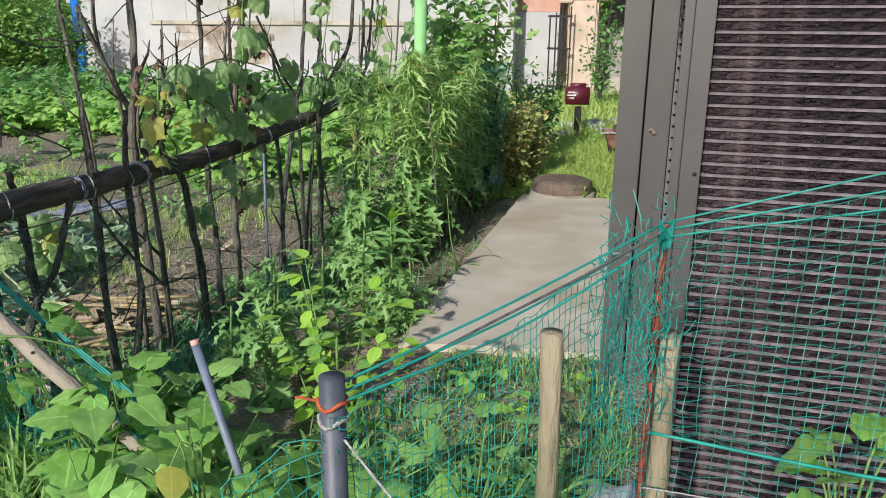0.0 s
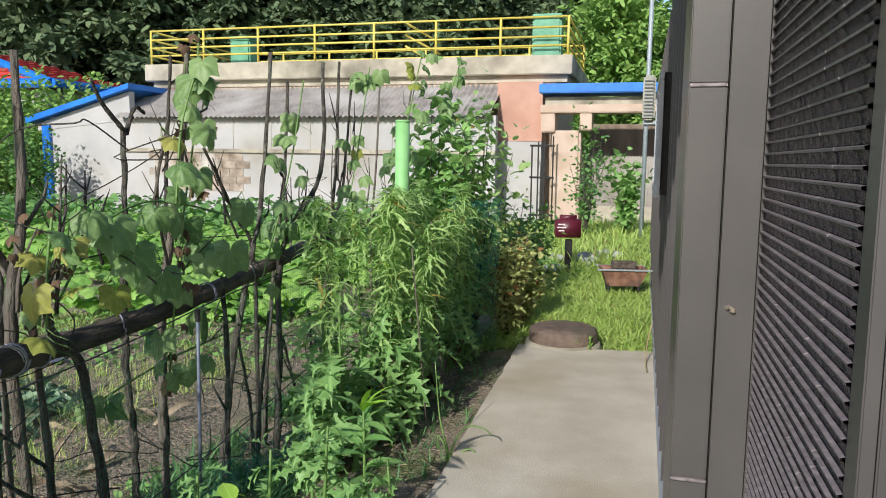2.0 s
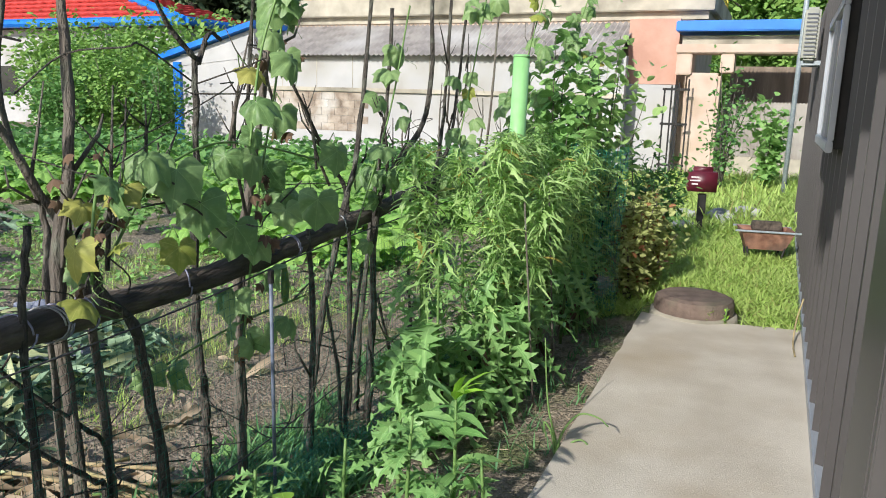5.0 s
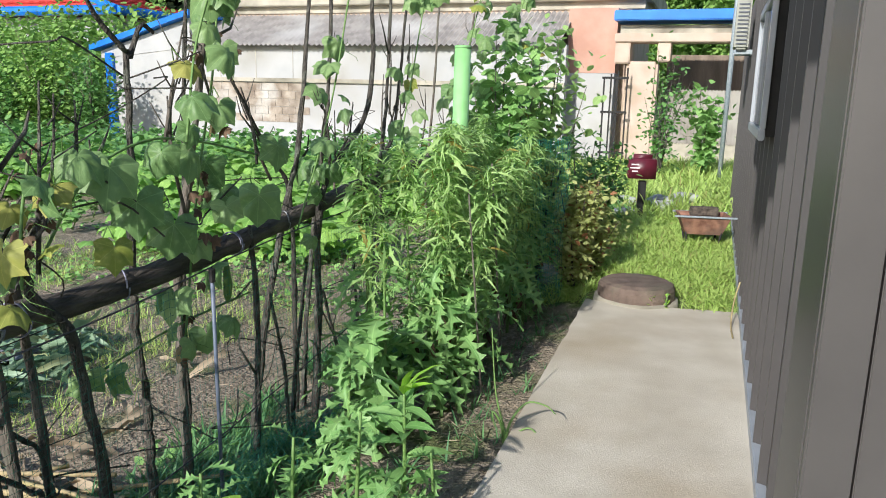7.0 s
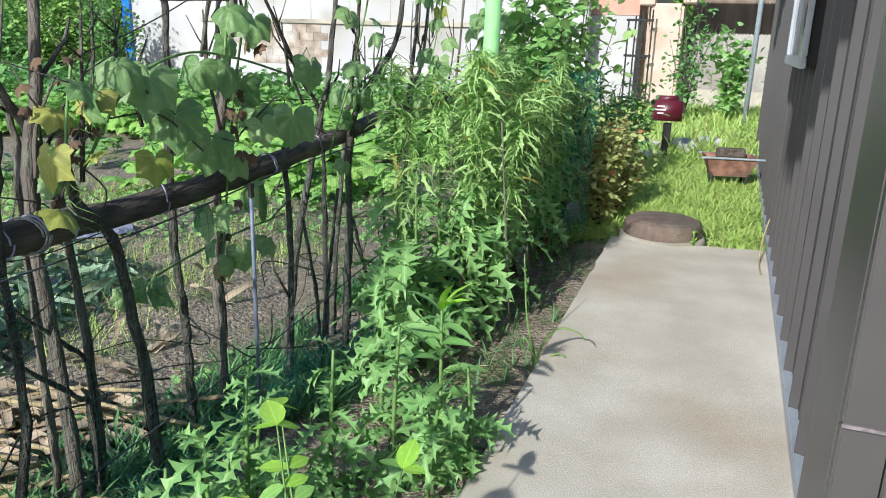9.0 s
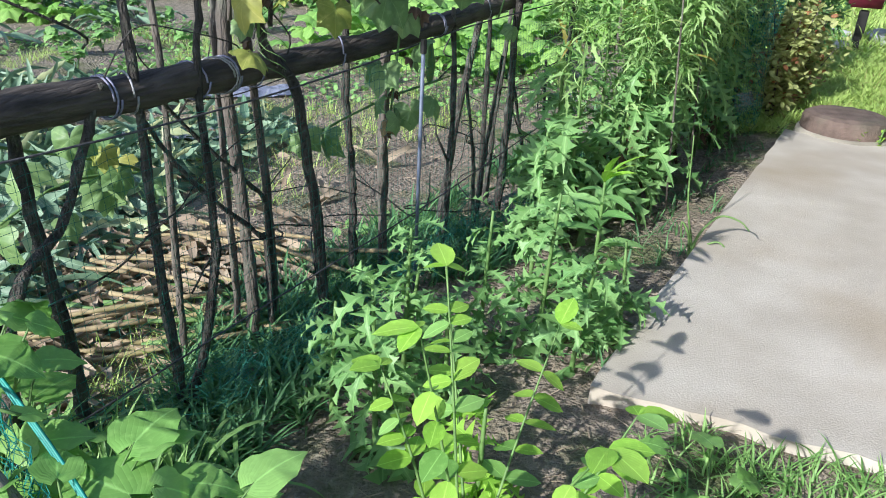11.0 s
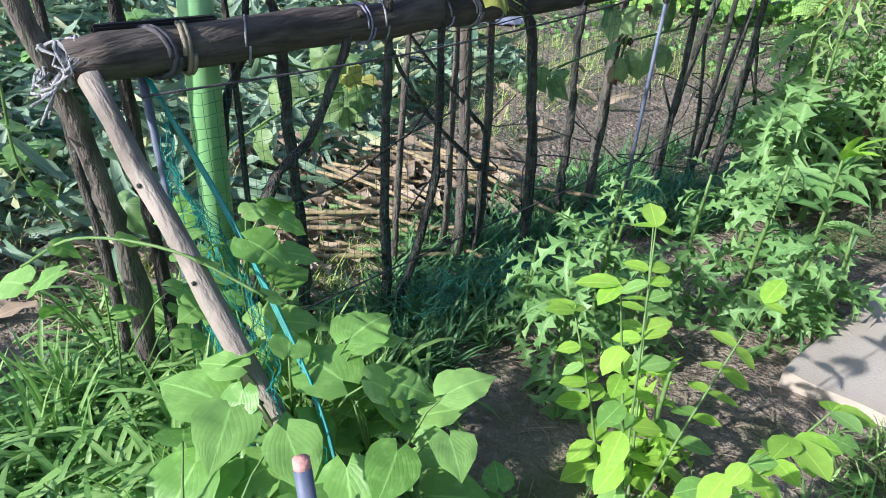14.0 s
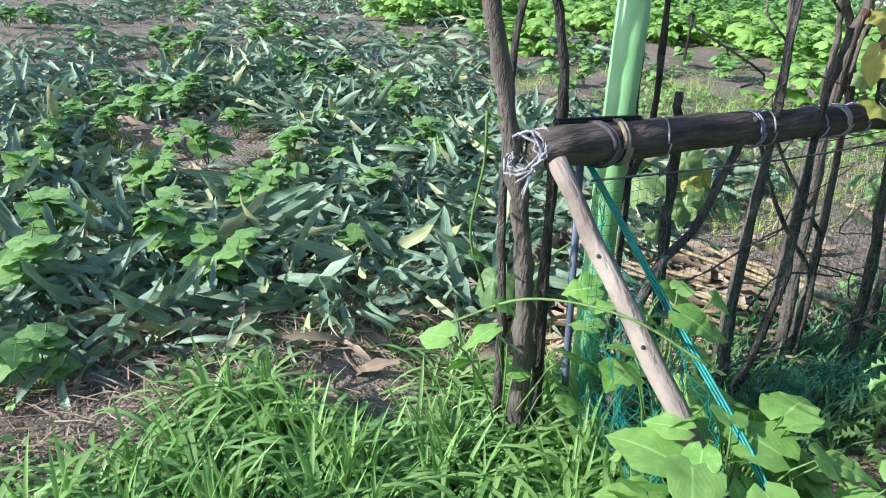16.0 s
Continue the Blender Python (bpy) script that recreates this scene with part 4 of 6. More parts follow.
def plant_tree(t, a, b, z, s):
    p = wpt(a, b, z)
    m4 = pose(p.x, p.y, p.z, 0, 0, rw.uniform(0, 360)) @ Matrix.Scale(s, 4)
    if first.pop(id(t), None):
        t.matrix_basis = m4
    else:
        copy_thing(t, m4)


for i in range(46):
    b = -62 + i * 1.75 + rw.uniform(-1, 1)
    if b < -4:
        plant_tree(t2, 44 + rw.uniform(0, 16), b, 1.0 + rw.uniform(0, 2), rw.uniform(0.9, 1.4))
    else:
        plant_tree(rw.choice((t1, t3)), 34 + rw.uniform(0, 14), b, 0, rw.uniform(0.8, 1.2))
for a, b, s in ((27, -1.0, 0.78), (29, 2.5, 0.85), (26, 5.5, 0.8), (30, 9, 0.95), (33, -4, 0.85), (31, -20, 0.62), (27, -18.5, 0.5), (33, -15, 0.6)):
    plant_tree(rw.choice((t1, t3)), a, b, 0, s)
for a, b in ((42, -58), (43, -52), (44, -46), (41, -40), (43, -34), (45, -29), (40, -63), (42, -69), (50, -30), (52, -24), (55, -36), (58, -18), (56, -10), (60, -44), (62, -27)):
    plant_tree(t2, a, b, 4, rw.uniform(1.2, 1.7))

# ---- the branch fence ----
rf = random.Random(5)


def fence_post(r, *yz, off=0.0, label="dark rough branch post of the garden fence", material=None, twigs=1):
    """A crooked branch driven into the soil: y, z pairs from top to foot along the fence."""
    pts = [fpt(yz[i], yz[i + 1], off + rf.uniform(-0.012, 0.012)) for i in range(0, len(yz), 2)][::-1]
    base = Vector((pts[0].x, pts[0].y, rise(pts[0].x, pts[0].y) - 0.04))
    if pts[0].z < 0.45:
        pts = ([base] if pts[0].z > base.z + 0.06 else []) + pts
    line = smooth_line(pts, 7)
    n = len(line)
    for i in range(1, n - 1):
        line[i] = line[i] + Vector((rf.uniform(-1, 1), rf.uniform(-1, 1), 0)) * r * 0.22
    radii = [r * (1.12 - 0.5 * i / (n - 1)) * rf.uniform(0.88, 1.12) for i in range(n)]
    t = thing("branch_post", label, "post", "branch posts of the fence", at=line[0])
    v, f = tube_data([p - line[0] for p in line], radii, 8, 0.38, rf.random())
    stem = obj("stem", v, f, material or BARK, t, smooth=True)
    for k in range(twigs):
        i = rf.randrange(n // 2, n - 1)
        p = line[i] - line[0]
        side = rf.choice((-1, 1))
        q = p + FD * side * rf.uniform(0.05, 0.16) + Vector((0, 0, rf.uniform(0.06, 0.2))) + FN * rf.uniform(-0.06, 0.06)
        e = q + FD * side * rf.uniform(0.0, 0.08) + Vector((0, 0, rf.uniform(0.04, 0.2)))
        v, f = tube_data([p, q, e], [r * 0.4, r * 0.3, r * 0.12], 6, 0.3, k)
        obj("twig", v, f, material or BARK, stem, smooth=True)
    return t


fence_post(0.024, 4.39, 1.98, 4.39, 1.44, 4.30, 0.96, 4.34, 0.23, off=-0.09, material=BARK_PALE, label="thick grey forked branch post with dried tendrils")
fence_post(0.021, 4.30, 1.12, 4.34, 0.95, 4.46, 0.77, 4.55, 0.12, off=0.08)
fence_post(0.017, 4.06, 1.66, 4.27, 1.31, 4.43, 0.93, 4.5, 0.2, off=-0.12, material=BARK_PALE)
fence_post(0.014, 4.24, 1.95, 4.21, 1.53, 4.32, 1.18, 4.30, 0.93, 4.32, 0.2, off=-0.14, material=BARK_PALE)
fence_post(0.013, 3.98, 2.0, 4.04, 1.5, 4.1, 0.95, 4.08, 0.2, off=-0.16, material=BARK_PALE)
fence_post(0.019, 4.97, 1.73, 4.95, 1.31, 4.92, 0.72, 4.95, 0.37, 4.97, 0.0, off=-0.08, twigs=0)
fence_post(0.010, 4.76, 1.92, 4.84, 1.83, 4.96, 1.72, off=-0.08, twigs=0)
fence_post(0.011, 5.12, 1.80, 5.06, 1.82, 4.98, 1.70, off=-0.08, twigs=0)
fence_post(0.021, 5.46, 2.15, 5.35, 1.64, 5.26, 1.21, 5.17, 0.76, 5.17, -0.18, off=-0.06, material=BARK_PALE)
fence_post(0.013, 5.40, 2.1, 5.33, 1.6, 5.3, 1.1, 5.25, 0.6, 5.24, -0.1, off=-0.12)
fence_post(0.014, 5.62, 1.65, 5.95, 1.27, 6.12, 1.05, 6.15, 0.4, off=-0.1)
fence_post(0.018, 5.54, 0.98, 5.59, 0.54, 5.53, -0.14, off=0.04)
fence_post(0.019, 6.35, 2.25, 6.21, 1.36, 6.02, 0.96, 5.84, 0.47, 5.7, -0.1, off=-0.07)
fence_post(0.020, 6.85, 2.25, 6.77, 1.51, 6.19, 1.06, 6.13, 0.40, 6.09, -0.2, off=0.06)
fence_post(0.015, 6.60, 2.1, 6.55, 1.5, 6.4, 1.0, 6.3, 0.4, 6.25, -0.1, off=-0.1)
fence_post(0.016, 7.68, 2.2, 7.50, 1.35, 7.26, 1.1, 7.2, 0.3, off=-0.07)
fence_post(0.015, 7.2, 2.3, 7.1, 1.5, 6.95, 1.0, 6.9, 0.2, off=0.03)
fence_post(0.013, 8.3, 2.35, 8.2, 1.6, 8.1, 0.9, 8.1, 0.1, off=-0.05, material=BARK_PALE)
fence_post(0.013, 8.9, 2.3, 8.7, 1.6, 8.7, 0.1, off=0.05, material=BARK_PALE)
fence_post(0.012, 5.68, 0.62, 5.78, 0.19, 5.80, -0.17, off=0.06, twigs=0)
fence_post(0.012, 6.23, 0.5, 6.41, -0.03, off=0.05)
fence_post(0.012, 6.66, 0.4, 6.48, -0.02, off=0.07)
fence_post(0.021, 3.54, 1.0, 3.56, 0.88, 3.58, 0.65, 3.61, 0.10, off=-0.08, twigs=0)
fence_post(0.019, 3.76, 0.93, 3.74, 0.88, 3.60, 0.59, 3.44, 0.44, 3.36, 0.1, off=0.04, twigs=0)
fence_post(0.019, 3.86, 1.3, 3.88, 0.83, 3.89, 0.39, 3.91, -0.18, off=0.02, twigs=0)
fence_post(0.018, 4.12, 1.2, 4.08, 0.86, 4.07, 0.34, 3.98, -0.04, 3.92, -0.15, off=0.05, twigs=0)
fence_post(0.011, 3.90, 0.83, 4.09, 0.54, 4.35, 0.27, 4.4, 0.2, off=-0.04, twigs=0)
fence_post(0.009, 4.0, 0.85, 4.2, 0.62, 4.36, 0.45, 4.45, 0.3, off=-0.07, twigs=1)
fence_post(0.013, 6.04, 0.7, 5.92, 0.31, 5.86, -0.02, off=0.05)
fence_post(0.013, 6.60, 0.6, 6.66, -0.15, off=0.05)
fence_post(0.015, 3.48, 1.3, 3.48, 0.86, 3.40, 0.63, 3.36, 0.1, off=-0.12, twigs=0)
fence_post(0.034, 2.80, 1.45, 2.84, 1.28, 2.96, 0.83, 3.02, 0.5, 3.06, 0.2, off=-0.08, label="thick mossy corner post of the branch fence", twigs=0, material=BARK_PALE)
fence_post(0.016, 3.03, 1.5, 2.98, 1.06, 2.99, 0.6, 3.02, 0.1, off=-0.16, twigs=0)
fence_post(0.02, 3.02, 1.5, 3.13, 1.06, 3.14, 0.76, 3.16, 0.1, off=-0.13, twigs=0)
fence_post(0.013, 3.33, 1.5, 3.33, 1.09, 3.36, 0.1, off=-0.14, twigs=0)
fence_post(0.013, 3.38, 1.6, 3.44, 0.99, 3.46, 0.1, off=-0.14, twigs=0)

# the rail: a weathered log lashed to the posts
rail = thing("fence_rail", "weathered dark log lashed along the branch fence", "rail", at=fpt(2.98, 0.9))
ctrl = [fpt(2.97, 0.885), fpt(3.5, 0.89), fpt(4.0, 0.88), fpt(4.6, 0.875), fpt(5.2, 0.89), fpt(5.8, 0.93), fpt(6.5, 1.0), fpt(7.2, 1.05), fpt(8.0, 1.08)]
line = smooth_line(ctrl, 6)
n = len(line)
for i in range(1, n - 1):
    line[i] = line[i] + Vector((rf.uniform(-1, 1) * 0.006, 0, rf.uniform(-1, 1) * 0.006))
v, f = tube_data([p - rail.location for p in line], [0.058 - 0.022 * i / n for i in range(n)], 14, 0.14, 3)
log = obj("log", v, f, LOG, rail, smooth=True)


def tie(y, material, r=0.0035, turns=1, lean=0.03, name="cord"):
    zz = np.interp(y, [2.97, 4.0, 4.6, 5.2, 5.8, 6.5, 7.2, 8], [0.885, 0.88, 0.875, 0.89, 0.93, 1.0, 1.05, 1.08])
    rad = 0.064 - 0.022 * (y - 2.97) / 5
    pts = []
    for k in range(turns * 16 + 1):
        a = 2 * math.pi * k / 16
        p = fpt(y, zz) + FD * (lean * math.cos(a) + 0.012 * k / 16) + FN * rad * math.cos(a) + Vector((0, 0, rad * math.sin(a)))
        pts.append(p - rail.location)
    v, f = tube_data(pts, r, 6)
    obj(name, v, f, material, log, smooth=True, label={ROPE: "grey cord lashing", ROPE_BLUE: "lilac cord lashing", ROPE_DARK: "dark rubber strap"}.get(material, ""))


for y, m_, t_ in ((3.16, ROPE_DARK, 2), (3.24, STAKE, 2), (3.42, ROPE, 1), (3.78, ROPE_BLUE, 2), (3.86, ROPE, 1), (4.08, ROPE_BLUE, 1), (4.18, ROPE, 2), (4.22, ROPE_BLUE, 1), (4.32, ROPE_BLUE, 1), (4.78, ROPE_BLUE, 1), (5.45, ROPE_BLUE, 2), (5.9, ROPE, 1), (6.6, ROPE, 1)):
    tie(y, m_, 0.0075 if m_ in (ROPE_DARK, STAKE) else 0.0032, t_, rf.uniform(-0.04, 0.04))
bm = box(0, 0, 0, 0.026, 0.32, 0.02, None, 0.006)
bar = bm_obj("black_bar", bm, BLACK, log, "black plastic bar strapped on the log")
bar.matrix_basis = Matrix.Translation(fpt(3.2, 0.945, -0.03) - rail.location) @ Matrix.Rotation(radians(-10), 4, "Z") @ Matrix.Rotation(radians(-2), 4, "X")
knot = thing("rope_knot", "tangled grey cord knotted round the end of the log", "rope", at=fpt(2.98, 0.88))
for k in range(9):
    pts = []
    ph, tilt, rr = rf.uniform(0, 6.3), rf.uniform(-0.9, 0.9), rf.uniform(0.05, 0.07)
    for i in range(15):
        a = ph + 5.6 * i / 14
        pts.append(FN * (rr * math.cos(a) - 0.01) + Vector((0, 0, rr * math.sin(a) * 0.9)) + FD * (tilt * rr * math.sin(a) + rf.uniform(-0.02, 0.01) - 0.02))
    v, f = tube_data(pts, 0.0042, 6)
    obj("strand", v, f, ROPE, knot, smooth=True)
for k in range(4):
    v, f = tube_data(smooth_line([(0, 0, 0), FN * 0.06 + FD * -0.06 + Vector((0, 0, -0.03)), FN * rf.uniform(0.05, 0.12) - FD * rf.uniform(0.08, 0.14) + Vector((0, 0, -rf.uniform(0.05, 0.11)))], 4), 0.0035, 6)
    obj("loose_end", v, f, ROPE, knot, smooth=True)


def pole(name, label, category, p, q, r0, r1, material, sides=12, wob=0.08, n=8, bend=0.0):
    p, q = Vector(p), Vector(q)
    t = thing(name, label, category, at=p)
    pts = [(q - p) * (i / n) + Vector((rf.uniform(-1, 1), rf.uniform(-1, 1), 0)) * wob * r0 + Vector((0, 0, bend * math.sin(math.pi * i / n))) for i in range(n + 1)]
    v, f = tube_data(pts, [r0 + (r1 - r0) * i / n for i in range(n + 1)], sides, wob)
    obj("shaft", v, f, material, t, smooth=True)
    return t


brace = pole("brace_pole", "pale peeled wooden brace pole leaning on the log", "pole", (-0.78, 2.97, -0.14), fpt(2.99, 0.87, 0.06), 0.029, 0.026, PALE_WOOD, 12, 0.2, 12)
for k in range(4):
    s = (0.25, 0.4, 0.62, 0.8)[k]
    bm = bmesh.new()
    bmesh.ops.create_icosphere(bm, subdivisions=2, radius=0.006, matrix=Matrix.Translation((fpt(2.99, 0.87, 0.06) - Vector((-0.78, 2.97, -0.14))) * s + Vector((0.012, -0.025, 0.006))))
    bm_obj("knot", bm, BARK, brace.children[0], "dark knot in the wood", True)
gp = pole("pipe_post", "light green plastic pipe post standing by the log's end", "post", fpt(3.34, -0.3, -0.11), fpt(3.34, 1.75, -0.11), 0.048, 0.048, PVC_GREEN, 20, 0.0, 2)
gp2 = pole("pipe_post", "pale green plastic pipe post among the vines", "post", (-0.62, 7.15, -0.3), (-0.6, 7.15, 1.88), 0.052, 0.052, PVC_GREEN, 20, 0.0, 2)
v, f = tube_data([(0.02, 0, 2.17), (0.02, 0, 2.185)], [0.056, 0.05], 20)
obj("cap", v, f, PVC_GREEN, gp2.children[0], smooth=True)
rod = pole("steel_rod", "thin galvanised steel rod holding up the net", "rod", fpt(5.05, -0.25, 0.2), fpt(4.88, 0.92, 0.32), 0.0075, 0.0075, PIPE_BLUE, 10, 0.0, 2)
v, f = tube_data([Vector((0, 0, 0.0)), Vector((0.0, 0, 0.05))], 0.012, 8)
cap = obj("black_cap", v, f, BLACK, rod, "black plastic cap")
cap.location = fpt(4.88, 0.9, 0.32) - fpt(5.05, -0.25, 0.2)
pole("net_pole", "slim blue-grey pole beside the green pipe", "pole", fpt(3.22, -0.25, -0.03), fpt(3.14, 0.86, -0.02), 0.012, 0.012, PIPE_BLUE, 10, 0.0, 2)
for y, z in ((6.25, 1.1), (6.7, 1.2)):
    x = -0.353 + 0.167 * (y - 4.317) - 0.36
    pole("garden_cane", "slim grey-green garden cane among the tall weeds", "cane", (x + 0.06, y + 0.1, -0.1), (x - 0.03, y - 0.05, z), 0.006, 0.005, BARK_PALE, 8, 0.1, 5)


# ---- nets ----
def net(name, label, a_top, b_top, a_low, b_low, nu, nv, radius, material, sag=0.05, mess=0.006, diamond=False, part_of=None):
    a_top, b_top, a_low, b_low = (np.array(q, float) for q in (a_top, b_top, a_low, b_low))
    nn = np.cross(b_top - a_top, a_low - a_top)
    nn /= np.linalg.norm(nn)

    def at(s, t):
        top = a_top + (b_top - a_top) * s
        low = a_low + (b_low - a_low) * s
        p = top + (low - top) * t
        bul = math.sin(math.pi * s)
        p = p - np.array((0, 0, sag * bul * (1 - 0.4 * t)))
        w = noise.noise((s * 7, t * 5, nu * 0.37)) * mess * 4 + noise.noise((s * 23, t * 19, nu * 0.11)) * mess * 2
        return p + nn * w + np.array((w * 0.5, w * 0.4, noise.noise((s * 15, t * 15, 9.1)) * mess * 1.5))
    lines = []
    for j in range(nv + 1):
        lines.append([at(i / nu, j / nv) for i in range(nu + 1)])
    for i in range(nu + 1):
        lines.append([at(i / nu, j / nv) for j in range(nv + 1)])
    t = part_of or thing(name, label, "net")
    strings("mesh", lines, radius, material, t)
    return t


def cord(name, pts, r, material, parent, n=8):
    v, f = tube_data(smooth_line(pts, n), r, 6)
    return obj(name, v, f, material, parent, smooth=True)


fence_net = None
for y0, y1 in ((3.12, 3.9), (3.9, 4.7), (4.7, 5.6), (5.6, 7.2)):
    k = int((y1 - y0) / 0.03)
    fence_net = net("fence_net", "fine dark green netting hung below the log", fpt(y0, 0.80 + 0.02 * (y0 - 3), 0.09), fpt(y1, 0.80 + 0.02 * (y1 - 3), 0.09), fpt(y0, -0.2, 0.16), fpt(y1, -0.2, 0.16), k, 32, 0.00075, NET_GREEN, 0.02, 0.006, part_of=fence_net)
cord("head_cord", [fpt(3.1, 0.81, 0.09), fpt(3.9, 0.80, 0.1), fpt(4.7, 0.83, 0.1), fpt(5.6, 0.9, 0.1), fpt(7.2, 0.95, 0.1)], 0.0035, ROPE_DARK, fence_net)
cord("foot_cord", [fpt(3.3, 0.05, 0.16), fpt(4.2, 0.1, 0.15), fpt(5.2, 0.2, 0.2), fpt(6.6, 0.3, 0.15)], 0.003, ROPE_DARK, fence_net)
# bunched net lying at the foot of the fence
rr_ = np.random.default_rng(3)
bunch = []
for k in range(420):
    y = rr_.uniform(3.75, 6.6)
    c = np.array(fpt(y, -0.12 + 0.12 * abs(math.sin(y * 2.1)), 0.3))
    d = rr_.normal(0, 1, (5, 3)) * (0.05, 0.09, 0.05)
    bunch.append(c + np.cumsum(d, axis=0) * 0.6 + (0, 0, 0.06))
strings("gathered_net", bunch, 0.0009, NET_GREEN, fence_net, "bunched dark green netting")

# teal net in the foreground with its posts
P1, P2, P3 = Vector((-0.03, 1.80, 1.0)), Vector((0.55, 2.24, 1.18)), Vector((1.75, 2.0, 1.62))
tn = net("garden_net", "teal plastic garden netting strung between the stakes", P1 - Vector((0, 0, 0.02)), P2, (-0.03, 1.85, 0.1), (0.55, 2.26, -0.05), 50, 44, 0.0009, NET_TEAL, 0.03, 0.012)
net("", "", P2, P3, (0.55, 2.26, 0.72), (1.75, 2.1, 0.78), 46, 20, 0.0009, NET_TEAL, 0.04, 0.010, part_of=tn)
net("", "", (0.55, 2.26, 0.72), (1.75, 2.1, 0.78), (0.55, 2.26, -0.05), (1.75, 2.1, -0.05), 34, 30, 0.0008, NET_TEAL, 0.02, 0.010, part_of=tn)
net("", "", P1 - Vector((0, 0, 0.03)), (-0.62, 1.55, 0.62), (-0.03, 1.85, 0.3), (-0.62, 1.6, 0.1), 36, 22, 0.0010, NET_TEAL, 0.05, 0.012, part_of=tn)
net("", "", fpt(3.14, 0.82, 0.02), (-0.95, 2.95, 0.2), fpt(3.2, -0.1, 0.05), (-0.95, 2.97, -0.12), 36, 34, 0.0009, NET_TEAL, 0.03, 0.010, part_of=tn)
for o in (-0.012, 0.0, 0.012):
    cord("head_rope", [P1 + Vector((0, o, o)), P1.lerp(P2, 0.5) + Vector((0, o, -0.02 + o * 2)), P2 + Vector((0, o, o))], 0.0026, NET_TEAL, tn)
    cord("head_rope", [P2 + Vector((0, o, o)), P2.lerp(P3, 0.5) + Vector((0, o, -0.04 + o * 3)), P3], 0.0022, NET_TEAL, tn)
    cord("head_rope", [fpt(3.14, 0.83, 0.03 + o), Vector((-1.43, 3.12, 0.52 + o)), Vector((-1.0, 3.0, 0.24 + o)), Vector((-0.7, 2.8, -0.05))], 0.004, NET_TEAL, tn)
cord("dark_cord", [P1 + Vector((0.0, 0.02, -0.03)), P1.lerp(P2, 0.35) + Vector((0, 0.01, -0.015)), P1.lerp(P2, 0.7) + Vector((0, 0, -0.01)), P2], 0.003, ROPE_DARK, tn)
cord("middle_rope", [(0.55, 2.25, 0.72), (1.1, 2.15, 0.69), (1.75, 2.05, 0.72)], 0.004, NET_TEAL, tn)
cord("white_cord", [(0.54, 2.22, 0.6), (0.9, 2.15, 0.62), (1.6, 2.0, 0.78)], 0.0018, ROPE, tn)
cord("white_cord", [(0.54, 2.22, 0.25), (0.9, 2.15, 0.35), (1.6, 2.0, 0.6)], 0.0015, ROPE, tn)
net("weed_net", "loose blue-green netting hanging among the tall weeds", (-0.3, 7.85, 1.32), (0.1, 8.3, 1.28), (-0.28, 7.85, 0.1), (0.1, 8.3, 0.0), 26, 44, 0.0013, NET_TEAL, 0.04, 0.02)
tuft = []
for k in range(160):
    c = np.array(P2) + (rr_.uniform(-0.13, 0.02), rr_.uniform(-0.02, 0.02), -rr_.uniform(0, 0.42))
    tuft.append(c + np.cumsum(rr_.normal(0, 1, (5, 3)) * (0.012, 0.012, 0.03), axis=0))
strings("gathered_net", tuft, 0.0012, NET_TEAL, tn, "bunched teal netting at the stake")
wr = []
for k in range(40):
    a = np.linspace(0, 6.3 * 1.2, 10) + rr_.uniform(0, 6)
    wr.append(np.stack([P2.x + 0.014 * np.cos(a), P2.y + 0.014 * np.sin(a), P2.z + rr_.uniform(-0.03, 0.012) + 0.01 * np.cos(2 * a)], 1))
strings("wrapping", wr, 0.0016, NET_TEAL, tn, "teal cord wound round the stake")

pa = pole("pipe_stake", "dark grey plastic pipe stake bound with orange cord", "stake", (-0.03, 1.80, -0.2), (-0.03, 1.80, 1.035), 0.021, 0.021, PVC_GREY, 18, 0.0, 2)
for z in (1.19, 1.16):
    v, f = tube_data([(0.023 * math.cos(a * 0.4), 0.023 * math.sin(a * 0.4), z + 0.006 * math.sin(a)) for a in range(17)], 0.0035, 6)
    obj("binding", v, f, ORANGE if z > 1.17 else ROPE, pa, "orange cord binding" if z > 1.17 else "white cord binding", True)
v, f = tube_data([(-0.02, 0, 1.19), (-0.045, -0.01, 1.2), (-0.06, 0, 1.195)], 0.0025, 5)
obj("cord_end", v, f, ORANGE, pa, "orange cord end")
v, f = tube_data([(0.02, -0.01, 1.13), (0.07, -0.03, 1.08), (0.1, -0.04, 1.05)], 0.0025, 5)
obj("wire_end", v, f, ROPE, pa, "white wire end")
pole("rebar_stake", "thin rusty red rebar stake holding the net", "stake", (0.55, 2.26, -0.15), (0.55, 2.25, 1.19), 0.008, 0.008, RUST, 8, 0.15, 10)
pole("wooden_stake", "grey-green weathered wooden stake beside the rebar", "stake", (0.60, 2.29, -0.2), (0.585, 2.29, 0.94), 0.028, 0.025, STAKE, 10, 0.15, 8)
pole("wooden_stake", "short weathered wooden stake inside the net", "stake", (0.33, 2.05, -0.2), (0.32, 1.99, 1.05), 0.022, 0.02, STAKE, 10, 0.2, 8)
pk = pole("pipe_stake", "leaning blue-grey pipe stake with faded pink end", "stake", (-0.36, 2.52, -0.2), (-0.645, 2.63, 0.70), 0.0125, 0.0125, PIPE_BLUE, 14, 0.0, 2)
v, f = tube_data([Vector((-0.285, 0.11, 0.9)) * 0.99, Vector((-0.289, 0.1115, 0.913))], 0.012, 14)
obj("end_cap", v, f, PINK, pk, "faded pink end", True)
